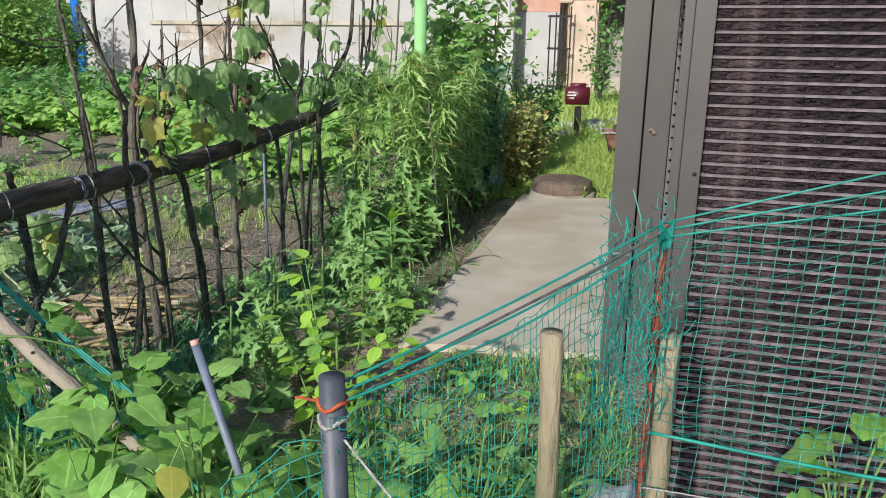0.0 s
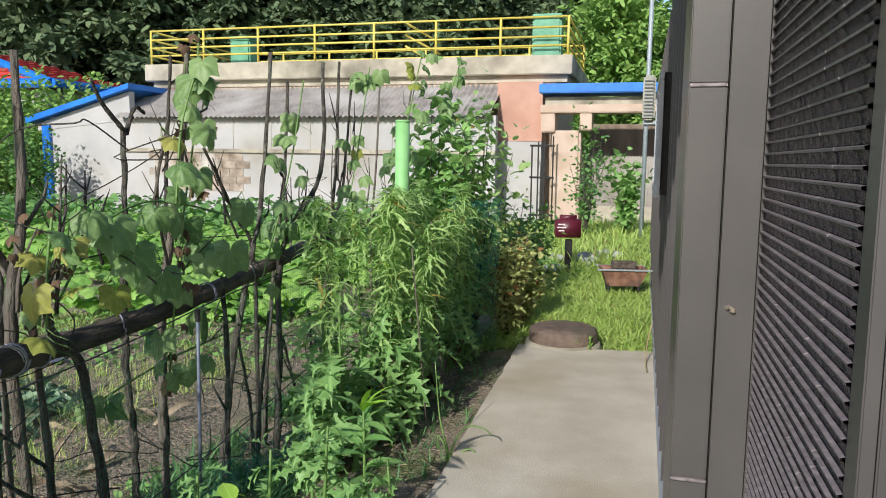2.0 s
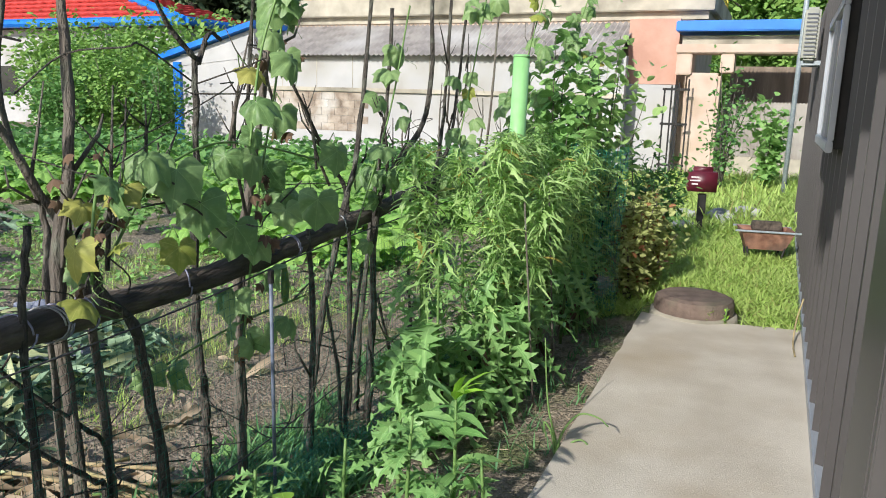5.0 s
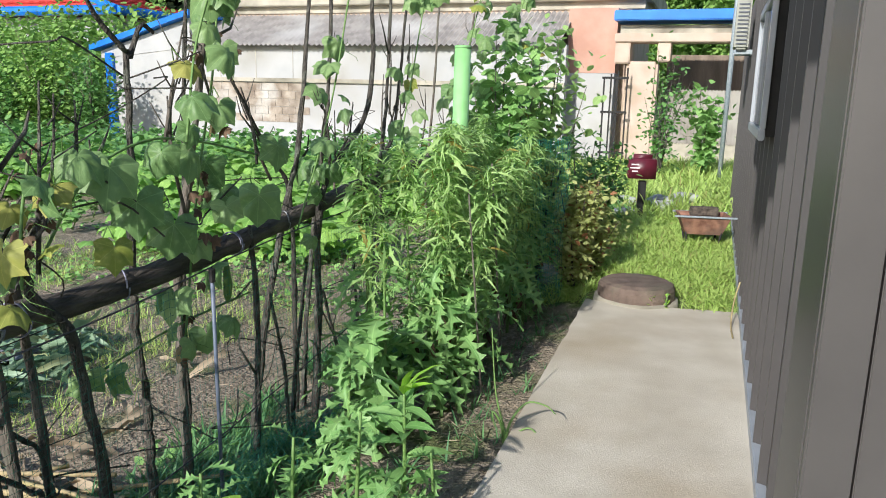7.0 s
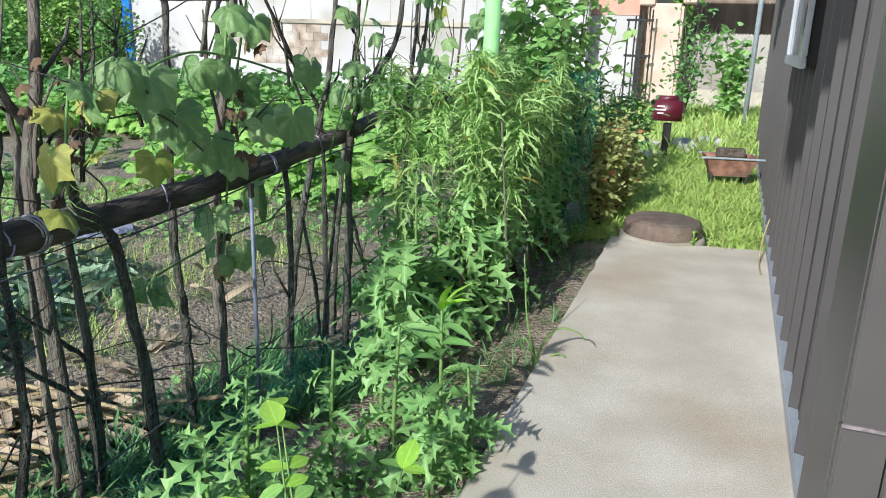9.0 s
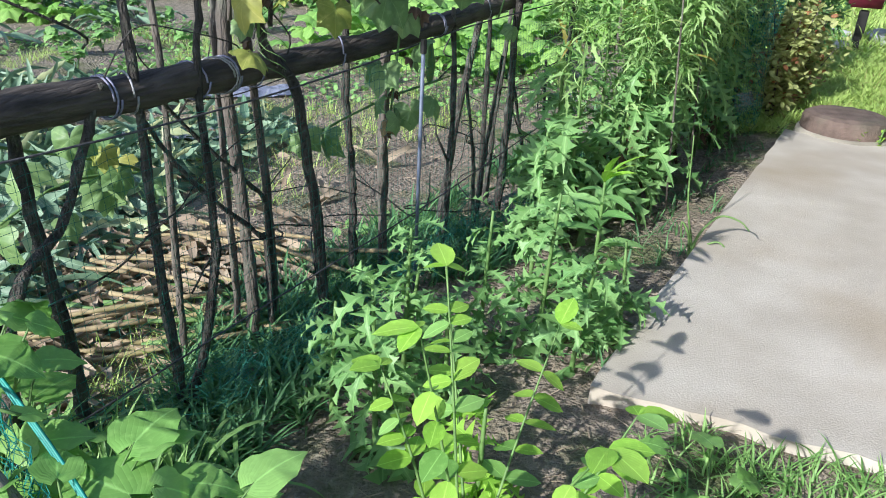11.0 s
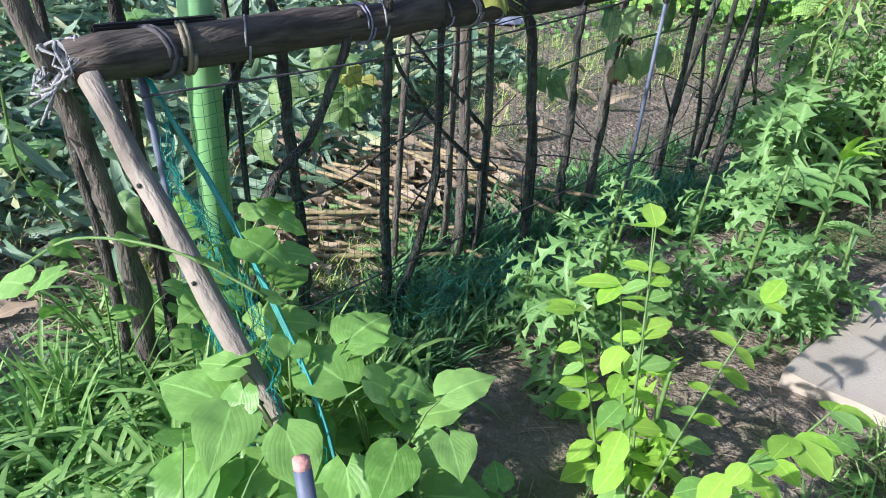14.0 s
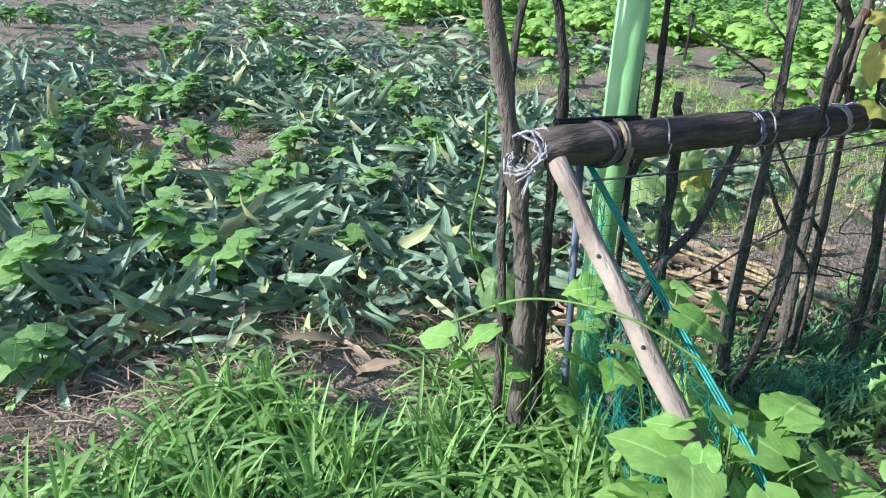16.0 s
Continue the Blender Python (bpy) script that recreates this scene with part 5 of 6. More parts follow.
# rubble by the house corner
for k, (x, y, s) in enumerate(((0.62, 2.75, 0.1), (0.72, 2.62, 0.09), (0.6, 2.55, 0.11), (0.66, 3.0, 0.12), (0.5, 2.85, 0.07))):
    bm = bmesh.new()
    bmesh.ops.create_icosphere(bm, subdivisions=3, radius=s)
    for q in bm.verts:
        q.co *= 1 + 0.5 * noise.noise(q.co * 9 + Vector((k, 0, 0)))
        q.co.z *= 0.7
    o = tagged(bm_obj("stone", bm, STONE if k % 2 else CREAM, None, "", True), "rough pale stone lying at the house corner", "stone", "stones at the house corner")
    o.location = (x, y, rise(x, y) + s * 0.35)

# ---- things on the lawn ----
lid = thing("septic_tank_lid", "round brown concrete tank lid set in a grey rim", "lid", at=(0.7, 8.36, 0.01))
v, f = [], []
for k in range(41):
    a = 2 * math.pi * k / 40
    for r, z in ((0.28, 0.01), (0.325, 0.006), (0.335, -0.05)):
        w = 1 + 0.02 * noise.noise((math.cos(a) * 3, math.sin(a) * 3, r))
        v.append((r * w * math.cos(a), r * w * math.sin(a), z))
for k in range(40):
    for j in range(2):
        f.append((3 * k + j, 3 * k + j + 1, 3 * k + 4 + j, 3 * k + 3 + j))
obj("rim", v, f, OLD_CONCRETE, lid, "grey rim ring", True)
v, f = [(0, 0, 0.135)], []
for j, (r, z) in enumerate(((0.15, 0.14), (0.24, 0.135), (0.285, 0.12), (0.3, 0.09), (0.305, 0.03), (0.3, -0.03))):
    for k in range(36):
        a = 2 * math.pi * k / 36
        w = 1 + 0.035 * noise.noise((math.cos(a) * 4, math.sin(a) * 4, r * 6)) if j > 1 else 1
        v.append((r * w * math.cos(a), r * w * math.sin(a), z + 0.008 * noise.noise((math.cos(a) * r * 20, math.sin(a) * r * 20, 0))))
for k in range(36):
    k2 = (k + 1) % 36
    f.append((0, 1 + k, 1 + k2))
    for j in range(5):
        f.append((1 + j * 36 + k, 1 + (j + 1) * 36 + k, 1 + (j + 1) * 36 + k2, 1 + j * 36 + k2))
obj("cover", v, f, LID, lid, "mossy brown cover")

brz = thing("brazier", "rusty brown metal box brazier on the grass", "brazier", at=(1.62, 10.85, 0.07))
for a, b in ((1, 1), (1, -1), (-1, 1), (-1, -1)):
    v, f = tube_data([(a * 0.15, b * 0.1, -0.14), (a * 0.19, b * 0.13, 0.1)], 0.012, 6)
    obj("leg", v, f, BLACK, brz, smooth=True)
bm = bmesh.new()
ring = []
for z, sx, sy in ((0.06, 0.19, 0.13), (0.27, 0.27, 0.19), (0.27, 0.255, 0.175), (0.1, 0.18, 0.12)):
    ring.append([bm.verts.new((sx * i, sy * j, z)) for i, j in ((-1, -1), (1, -1), (1, 1), (-1, 1))])
for q in range(3):
    for k in range(4):
        bm.faces.new((ring[q][k], ring[q][(k + 1) % 4], ring[q + 1][(k + 1) % 4], ring[q + 1][k]))
bm.faces.new(ring[0][::-1])
bm.faces.new(ring[3])
bm_obj("tray", bm, RUST_TRAY, brz, "rusty brown tray")
bm_obj("rim_bar", box(0, -0.2, 0.262, 0.66, 0.02, 0.02, None, 0.004), STEEL, brz, "pale metal front bar")
bm_obj("rim_bar", box(0, 0.2, 0.262, 0.6, 0.02, 0.02, None, 0.004), STEEL, brz, "pale metal back bar")
bm_obj("ash_bed", box(0, 0, 0.2, 0.46, 0.32, 0.05, None, 0.01), RUST, brz, "reddish ash")
bm_obj("charred_block", box(0.02, 0.08, 0.29, 0.3, 0.1, 0.1, None, 0.012), LOG, brz, "charred wooden block")

mb = thing("mailbox", "maroon metal mailbox with pale lettering on a short post", "mailbox", at=(1.12, 12.75, 0.0))
bm_obj("post", box(0.02, 0, 0.2, 0.1, 0.1, 0.55, None, 0.01), BLACK, mb, "dark post")
bm = box(0, 0, 0.67, 0.36, 0.24, 0.32, None, 0.0)
bmesh.ops.bevel(bm, geom=[e for e in bm.edges if all(v_.co.z > 0.8 for v_ in e.verts)], offset=0.06, segments=4, affect="EDGES")
mbox = bm_obj("box", bm, MAROON, mb, "", True)
bm_obj("door", box(-0.186, 0, 0.66, 0.012, 0.18, 0.24, None, 0.004), MAROON, mb)
for z, w in ((0.7, 0.1), (0.655, 0.13), (0.61, 0.08)):
    bm_obj("lettering", box(-0.1, -0.123, z, w, 0.004, 0.018), PALE_MARK, mbox, "pale lettering bar")
for k, (x, y, s, sq) in enumerate(((1.5, 13.4, 0.22, 0.55), (0.95, 12.9, 0.16, 0.5), (2.0, 14.3, 0.24, 0.35), (1.05, 13.9, 0.2, 0.4), (0.75, 12.6, 0.12, 0.5))):
    bm = bmesh.new()
    bmesh.ops.create_icosphere(bm, subdivisions=3, radius=s)
    for q in bm.verts:
        q.co *= 1 + 0.35 * noise.noise(q.co * 5 + Vector((k * 3, 0, 0)))
        q.co.z *= sq
    o = tagged(bm_obj("stone", bm, STONE, None, "", True), "grey field stone lying in the grass", "stone", "stones on the lawn")
    o.location = (x, y, rise(x, y) + s * sq * 0.75)
pole("steel_pole", "tall thin galvanised steel pole standing in the lawn", "pole", wpt(12.5, -0.15, -0.2), wpt(12.5, -0.12, 6.5), 0.045, 0.045, STEEL, 12, 0.0, 2)
yc = thing("hose", "thin yellow hose hanging down the wall's foot", "hose")
cord("tube", [wpt(2.9, -0.02, 0.3), wpt(2.85, -0.05, 0.15), wpt(2.7, -0.06, 0.03), wpt(2.45, -0.05, 0.012)], 0.006, STRAW, yc)

# dry vine stems and thin shoots tangled in the fence
for k in range(34):
    y = rf.uniform(3.7, 7.4)
    z = rf.uniform(0.0, 1.7)
    pts = [fpt(y + 0.16 * i * rf.uniform(0.5, 1.2) * (1 if k % 2 else -1), z + 0.12 * math.sin(i * 0.9 + k) + rf.uniform(-0.04, 0.04), rf.uniform(-0.12, 0.16)) for i in range(5)]
    t = thing("dry_tendril", "thin dark dried vine stem tangled in the fence", "vine", "dry stems in the fence", at=pts[0])
    obj("strand", *tube_data(smooth_line([p - pts[0] for p in pts], 4), rf.uniform(0.0018, 0.004), 5), BARK, t, smooth=True)
for k in range(26):
    y = rf.uniform(4.2, 8.6)
    p = fpt(y, rf.uniform(0.9, 1.5), rf.uniform(-0.15, 0.05))
    q = p + FD * rf.uniform(-0.2, 0.2) + Vector((0, 0, rf.uniform(0.25, 0.6)))
    t = thing("bare_twig", "bare grey twig standing up from the fence", "twig", "bare twigs of the fence", at=p)
    obj("main", *tube_data(smooth_line([(0, 0, 0), (q - p) * 0.5 + FD * rf.uniform(-0.05, 0.05), q - p], 3), [0.008, 0.0075, 0.007, 0.006, 0.005, 0.004, 0.003], 6, 0.2), BARK if k % 2 else BARK_PALE, t, smooth=True)
    for j in range(2):
        s = (q - p) * rf.uniform(0.4, 0.8)
        e = s + FD * rf.choice((-1, 1)) * rf.uniform(0.05, 0.14) + Vector((0, 0, rf.uniform(0.05, 0.16)))
        obj("side_twig", *tube_data([s, s.lerp(e, 0.5) + Vector((0, 0, -0.01)), e], [0.004, 0.003, 0.0015], 5), BARK if k % 2 else BARK_PALE, t, smooth=True)

# ---- plants along the fence and path ----
def xs(y):
    """The path's garden-side edge."""
    return -0.353 + 0.167 * (y - 4.317)


def stem_line(x, y, h, lean=(0.0, 0.0), n=6):
    z0 = rise(x, y) - 0.03
    return [Vector((x + lean[0] * (i / n) ** 1.5, y + lean[1] * (i / n) ** 1.5, z0 + (h - z0) * i / n)) for i in range(n + 1)]


def on_line(line, t):
    k = np.clip(t * (len(line) - 1), 0, len(line) - 1.001)
    i = k.astype(int)
    P = np.array([tuple(p) for p in line])
    return P[i] * (1 - (k - i))[:, None] + P[i + 1] * (k - i)[:, None]


def lettuce(x, y, h, n_up=70, n_low=16, lean=(0, 0), big=0.28):
    t = thing("wild_lettuce", "tall green wild lettuce with drooping toothed leaves", "weed", "tall weeds along the path")
    line = stem_line(x, y, h, lean)
    obj("stem", *tube_data(line, [0.013 - 0.009 * i / 6 for i in range(7)], 7), STEM_GREEN, t, smooth=True)
    s = rng.beta(2.2, 1.1, n_up) * 0.62 + 0.4
    pos = on_line(line, np.clip(s, 0, 1)) + rng.normal(0, 0.03, (n_up, 3)) * (1, 1, 0.5)
    k = n_up * 6 // 10
    leaves("foliage", LINEAR, pos[:k], U(0, 360, k), U(-5, 75, k), U(-60, 60, k), U(0.08, 0.21, k), LEAF_LETTUCE, t, "narrow drooping green leaves")
    k = n_up - k
    leaves("side_foliage", NARROW, pos[-k:], U(0, 360, k), U(-30, 60, k), U(-50, 50, k), U(0.1, 0.2, k), LEAF_LETTUCE, t, "small lobed green leaves")
    k = 16
    tagged(leaves("shoot_tip", LINEAR, on_line(line, U(0.93, 1.0, k)), U(0, 360, k), U(35, 88, k), U(-30, 30, k), U(0.08, 0.17, k), LEAF_TIP, t), "upright pale young leaves", kind="stuff")
    k = 8
    leaves("dead_foliage", LANCE, on_line(line, U(0.1, 0.4, k)), U(0, 360, k), U(-80, -40, k), U(-50, 50, k), U(0.08, 0.16, k), LEAF_DRY, t, "withered brown lower leaves")
    pos = on_line(line, U(0.12, 0.6, n_low))
    leaves("lower_foliage", LOBED, pos, U(0, 360, n_low), U(-25, 45, n_low), U(-25, 25, n_low), U(0.75, 1.2, n_low) * big, LEAF_THISTLE, t, "deeply lobed lower leaves")
    return t


for k in range(25):
    y = 6.15 + 2.2 * k / 24 + rng.uniform(-0.1, 0.1)
    d = rng.uniform(0.42, 0.95)
    lettuce(xs(y) - d, y, rng.uniform(1.05, 1.42) - 0.15 * (d < 0.5), 200, 14, (rng.uniform(-0.1, 0.16), rng.uniform(-0.12, 0.1)))
lettuce(-0.8, 5.95, 0.92, 34, 26, (0.0, -0.06), 0.4)
lettuce(-0.95, 6.15, 1.1, 50, 28, (0.05, -0.06), 0.38)
lettuce(-0.62, 6.25, 0.95, 40, 18, (0.05, -0.06), 0.3)


def sow_thistle(x, y, h, n, size, material=None, tpl=None, young=0):
    t = thing("sow_thistle", "green sow thistle with jagged toothed leaves", "weed", "thistles by the path")
    line = stem_line(x, y, h, (rng.uniform(-0.05, 0.05), rng.uniform(-0.05, 0.05)))
    obj("stem", *tube_data(line, [0.011 - 0.006 * i / 6 for i in range(7)], 7), STEM_GREEN, t, smooth=True)
    n = n * 8 // 5
    s = U(0.08, 1.0, n)
    pos = on_line(line, s)
    yaw, pitch, roll, scale = np.arange(n) * 137.5 + U(-25, 25, n), 5 + 50 * s + U(-30, 20, n), U(-40, 40, n), size * (1.08 - 0.5 * s) * U(0.6, 1.1, n)
    for nm, shape, pick in (("foliage", tpl or SPINY, slice(0, None, 2)), ("side_foliage", tpl or SPINY_B, slice(1, None, 2))):
        leaves(nm, shape, pos[pick], yaw[pick], pitch[pick], roll[pick], scale[pick], material or LEAF_THISTLE, t, "jagged green leaves")
    if young:
        pos = on_line(line, np.ones(young))
        leaves("young_foliage", LANCE, pos, U(0, 360, young), U(50, 85, young), U(-30, 30, young), U(0.12, 0.2, young), LEAF_YOUNG, t, "upright pale young leaves")
    return t


sow_thistle(-0.46, 4.85, 0.52, 26, 0.3, tpl=LANCE, young=5)
for x, y, h, n, s in ((-0.62, 4.72, 0.5, 22, 0.26), (-0.82, 4.6, 0.42, 20, 0.24), (-0.98, 4.25, 0.46, 26, 0.24), (-1.05, 4.45, 0.3, 18, 0.2), (-0.78, 4.15, 0.3, 18, 0.2),
                      (-0.45, 4.55, 0.36, 20, 0.24), (-0.32, 4.75, 0.34, 20, 0.22), (-1.15, 4.05, 0.28, 16, 0.18), (-0.9, 3.88, 0.44, 30, 0.25), (-0.8, 5.25, 0.55, 26, 0.26)):
    sow_thistle(x, y, h, n, s)

sow_thistle(-0.52, 3.72, 0.28, 14, 0.2, LEAF_YOUNG)

# heart-leaved bean plants at the fence corner and round the net
heart_me = [single(BEAN_A, LEAF_HEART), single(BEAN_B, LEAF_HEART), single(BEAN_C, LEAF_HEART)]


def bean(x, y, z0, z1, spread, n, size, seed, label="climbing bean plant with broad heart-shaped green leaves"):
    r = random.Random(seed)
    t = thing("bean_plant", label, "plant", "bean plants by the fence corner", at=(x, y, rise(x, y)))
    stalks = []
    for k in range(n):
        a = r.uniform(0, 6.283)
        d = spread * math.sqrt(r.random())
        p = Vector((d * math.cos(a), d * math.sin(a), z0 + (z1 - z0) * r.random() ** 0.8 - t.location.z))
        yaw = math.degrees(a) - 90 + r.uniform(-50, 50)
        leaf_part(r.choice(heart_me), t, p, yaw, r.uniform(-35, 18), r.uniform(-25, 25), size * r.uniform(0.6, 1.2))
        stalks.append(tube_data([(p.x * 0.2, p.y * 0.2, max(0, p.z - 0.22)), (p.x * 0.7, p.y * 0.7, p.z - 0.05), p], [0.004, 0.003, 0.002], 5))
    obj("stalk", *join_data(stalks), STEM_GREEN, t, smooth=True)
    return t


bean(-1.12, 3.0, 0.03, 0.38, 0.24, 30, 0.15, 1)
bean(-0.93, 3.1, 0.0, 0.33, 0.2, 22, 0.155, 2)
bean(-1.42, 3.12, 0.15, 0.62, 0.12, 14, 0.11, 3)
bean(-1.02, 2.62, 0.0, 0.3, 0.32, 26, 0.115, 4)
bean(-0.6, 2.5, 0.05, 0.46, 0.3, 34, 0.115, 5)
bean(-0.25, 2.75, -0.05, 0.34, 0.3, 24, 0.12, 6)
bean(-1.62, 3.22, 0.1, 0.5, 0.16, 10, 0.12, 7)
bean(-1.85, 2.95, 0.0, 0.45, 0.2, 8, 0.12, 8)
bean(0.15, 2.75, 0.0, 0.42, 0.32, 24, 0.11, 9)
bean(0.97, 2.2, 0.42, 0.74, 0.12, 15, 0.12, 10, "bean plant with broad green leaves against the house front")
bean(-0.85, 2.05, -0.05, 0.35, 0.4, 20, 0.14, 11)
bean(-0.55, 3.28, -0.1, 0.08, 0.22, 22, 0.085, 12, "low bean seedling with small dark green leaves on the soil")
bean(0.05, 3.95, -0.08, 0.1, 0.2, 14, 0.085, 13, "low broad-leaved weed before the concrete path")
yl = thing("yellow_leaf", "single bright yellow withered leaf hanging in the beans", "leaf", at=(-0.5, 2.15, 0.62))
leaf_part(single(OVAL, LEAF_YELLOW), yl, (0, 0, 0.0), 30, -70, 20, 0.12, "blade")
obj("stalk", *tube_data([(0, 0, 0), (0.02, 0.02, 0.05), (0.04, 0.05, 0.02)], 0.002, 5), STEM_GREEN, yl)

# bushy shoots with paired oval leaflets
oval_me = single(OVAL, LEAF_YOUNG)
oval_me2 = single(OVAL, LEAF_HEART)


def shoot(t, p, q, n, size, r):
    p, q = Vector(p), Vector(q)
    line = smooth_line([p, p.lerp(q, 0.5) + Vector((0, 0, 0.03)), q], 5)
    obj("twig", *tube_data(line, [0.005 - 0.003 * i / (len(line) - 1) for i in range(len(line))], 6), STEM_GREEN, t, smooth=True)
    d = (q - p)
    yaw = math.degrees(math.atan2(-d.x, d.y))
    for k in range(n):
        s = 0.25 + 0.75 * k / (n - 1)
        c = line[min(len(line) - 1, int(s * (len(line) - 1)))]
        for side in (-1, 1):
            leaf_part(oval_me if r.random() < 0.8 else oval_me2, t, c, yaw + side * r.uniform(55, 85), r.uniform(-30, 15), r.uniform(-15, 15), size * r.uniform(0.7, 1.15) * (1.15 - 0.35 * s))
    leaf_part(oval_me, t, q, yaw, r.uniform(-10, 30), 0, size)


r_ = random.Random(21)
sh = thing("leafy_shoot", "young shrub with paired bright green oval leaflets", "shrub", at=(-0.45, 3.5, 0))
for p, q, n in (((0.0, 0, -0.15), (-0.32, 0.55, 0.5), 6), ((0.02, -0.05, -0.15), (-0.12, -0.1, 0.66), 6), ((-0.02, 0, -0.15), (0.05, 0.45, 0.42), 6), ((0, 0, -0.15), (0.28, -0.25, 0.62), 6), ((0.1, 0, -0.15), (0.3, 0.1, 0.45), 5), ((-0.05, 0.05, -0.1), (-0.2, 0.25, 0.62), 6), ((-0.1, 0.05, -0.1), (-0.3, 0.1, 0.4), 5)):
    shoot(sh, p, q, n + 2, 0.095, r_)
sh2 = thing("leafy_shoot", "low shrub with paired bright green oval leaflets", "shrub", at=(0.25, 3.75, -0.05))
for p, q, n in (((0.0, 0, -0.1), (0.3, 0.1, 0.12), 5), ((0, 0, -0.1), (0.05, -0.2, 0.2), 5), ((0, 0, -0.1), (-0.2, 0.0, 0.15), 5)):
    shoot(sh2, p, q, n, 0.08, r_)

# cucumber vines on the branches
cuke_me = [single(CUKE, LEAF_CUKE), single(palm_leaf([0.22, 0.38, 0.48, 0.52, 0.54, 0.5, 0.49, 0.55, 0.6, 0.66, 0.58, 0.56, 0.62, 0.7, 0.6, 0.55, 0.56, 0.64, 0.57, 0.5, 0.5, 0.52, 0.55, 0.5, 0.45, 0.36, 0.2], 0.95, 0.18), LEAF_CUKE)]
cuke_y = single(CUKE, LEAF_YELLOW)
cuke_d = single(fan_leaf([0.2, 0.35, 0.3, 0.4, 0.35, 0.45, 0.3, 0.5, 0.4, 0.3, 0.45, 0.35, 0.3, 0.4, 0.2], 1.6), LEAF_DRY)


def vine(pts, n, size, seed, yellow=0.12, dry=0.0, label="cucumber vine with broad lobed leaves climbing the branches"):
    r = random.Random(seed)
    t = thing("cucumber_vine", label, "vine", "vines on the fence")
    line = smooth_line(pts, 8)
    obj("stem", *tube_data(line, 0.005, 6, 0.2), STEM_GREEN, t, smooth=True)
    for k in range(n):
        c = line[r.randrange(len(line))] + Vector((r.uniform(-0.1, 0.1), r.uniform(-0.1, 0.1), r.uniform(-0.08, 0.08)))
        u = r.random()
        me = cuke_d if u < dry else cuke_y if u < dry + yellow else r.choice(cuke_me)
        leaf_part(me, t, c, r.uniform(130, 270), r.uniform(-75, -15), r.uniform(-35, 35), size * r.uniform(0.6, 1.15) * (0.6 if me is cuke_d else 1))
    for k in range(n // 3):
        c = line[r.randrange(len(line))]
        a = [c + Vector((0.03 * math.cos(i * 1.2) + 0.01 * i, 0.03 * math.sin(i * 1.2), -0.02 * i)) for i in range(7)]
        obj("tendril", *tube_data(a, 0.0013, 4), STEM_GREEN, t)
    return t


hung = vine([(-1.55, 4.4, 1.05), (-1.5, 4.6, 1.3), (-1.46, 4.9, 1.4), (-1.4, 5.2, 1.38), (-1.33, 5.6, 1.3)], 0, 0.15, 1, label="cucumber vine with large hanging leaves, some yellowed, above the log")
rl = random.Random(8)
for x, y, z, yellow, size in ((-1.47, 4.69, 1.37, 0, 0.2), (-1.45, 4.8, 1.24, 0, 0.19), (-1.41, 5.0, 1.12, 0, 0.18), (-1.41, 5.1, 1.38, 0, 0.16), (-1.3, 5.56, 1.17, 0, 0.19), (-1.28, 5.72, 1.38, 0, 0.17),
                              (-1.5, 4.44, 1.3, 1, 0.13), (-1.5, 4.56, 1.4, 0, 0.14), (-1.46, 4.66, 1.08, 1, 0.13), (-1.36, 5.3, 1.56, 0, 0.15), (-1.4, 5.08, 1.7, 1, 0.12), (-1.36, 5.26, 2.0, 0, 0.15), (-1.38, 5.35, 1.2, 0, 0.15)):
    leaf_part(cuke_y if yellow else rl.choice(cuke_me), hung, (x, y, z), rl.uniform(180, 245), rl.uniform(-68, -30), rl.uniform(-25, 25), size)
    obj("leaf_stalk", *tube_data([(x, y, z), (x - 0.03, y + rl.uniform(-0.05, 0.05), z + 0.04), (x - 0.07, y + rl.uniform(-0.1, 0.1), z - 0.06)], 0.0025, 5), STEM_GREEN, hung, smooth=True)
vine([(-1.3, 4.9, 1.4), (-1.35, 5.1, 1.75), (-1.3, 5.2, 2.05)], 9, 0.13, 2, 0.2, 0.2)
vine([(-1.4, 5.0, 0.6), (-1.42, 5.2, 1.2), (-1.4, 5.35, 1.7), (-1.38, 5.4, 2.2)], 44, 0.14, 3, 0.06, 0.75, "half-withered cucumber vine with dry brown leaves on the branches")
vine([(-1.5, 4.25, 1.0), (-1.52, 4.3, 1.2), (-1.55, 4.4, 1.4)], 22, 0.12, 4, 0.1, 0.8, "withered brown vine leaves caught in the forked branches")
vine([(-1.25, 5.9, 0.9), (-1.2, 6.3, 1.5), (-1.15, 6.5, 2.1)], 12, 0.13, 5)
vine([(-1.0, 6.9, 1.0), (-0.95, 7.2, 1.6), (-0.9, 7.5, 2.3)], 22, 0.13, 6)
vine([(-0.8, 7.6, 1.1), (-0.7, 8.0, 1.8), (-0.6, 8.4, 2.5)], 30, 0.13, 7)
vine([(-0.75, 8.2, 1.2), (-0.5, 8.7, 1.8), (-0.3, 9.0, 2.5)], 30, 0.13, 8, 0.05)
vine([(-1.6, 4.6, 0.55), (-1.45, 5.0, 0.65), (-1.3, 5.4, 0.7)], 6, 0.12, 9, 0.0)
vine([(-2.3, 3.4, 0.2), (-2.1, 3.9, 0.5), (-2.0, 4.2, 0.5), (-2.1, 3.6, 0.75)], 16, 0.14, 10, 0.06, 0.1)
fr = thing("hanging_gourd", "slim pale green gourd hanging from the log", "gourd", at=fpt(5.3, 0.9, 0.08))
v, f = tube_data([(0, 0, -0.02), (0, 0, -0.07), (0.003, 0, -0.13), (0, 0, -0.19), (0, 0, -0.22)], [0.004, 0.014, 0.02, 0.017, 0.005], 10)
obj("fruit", v, f, STEM_GREEN, fr, smooth=True)


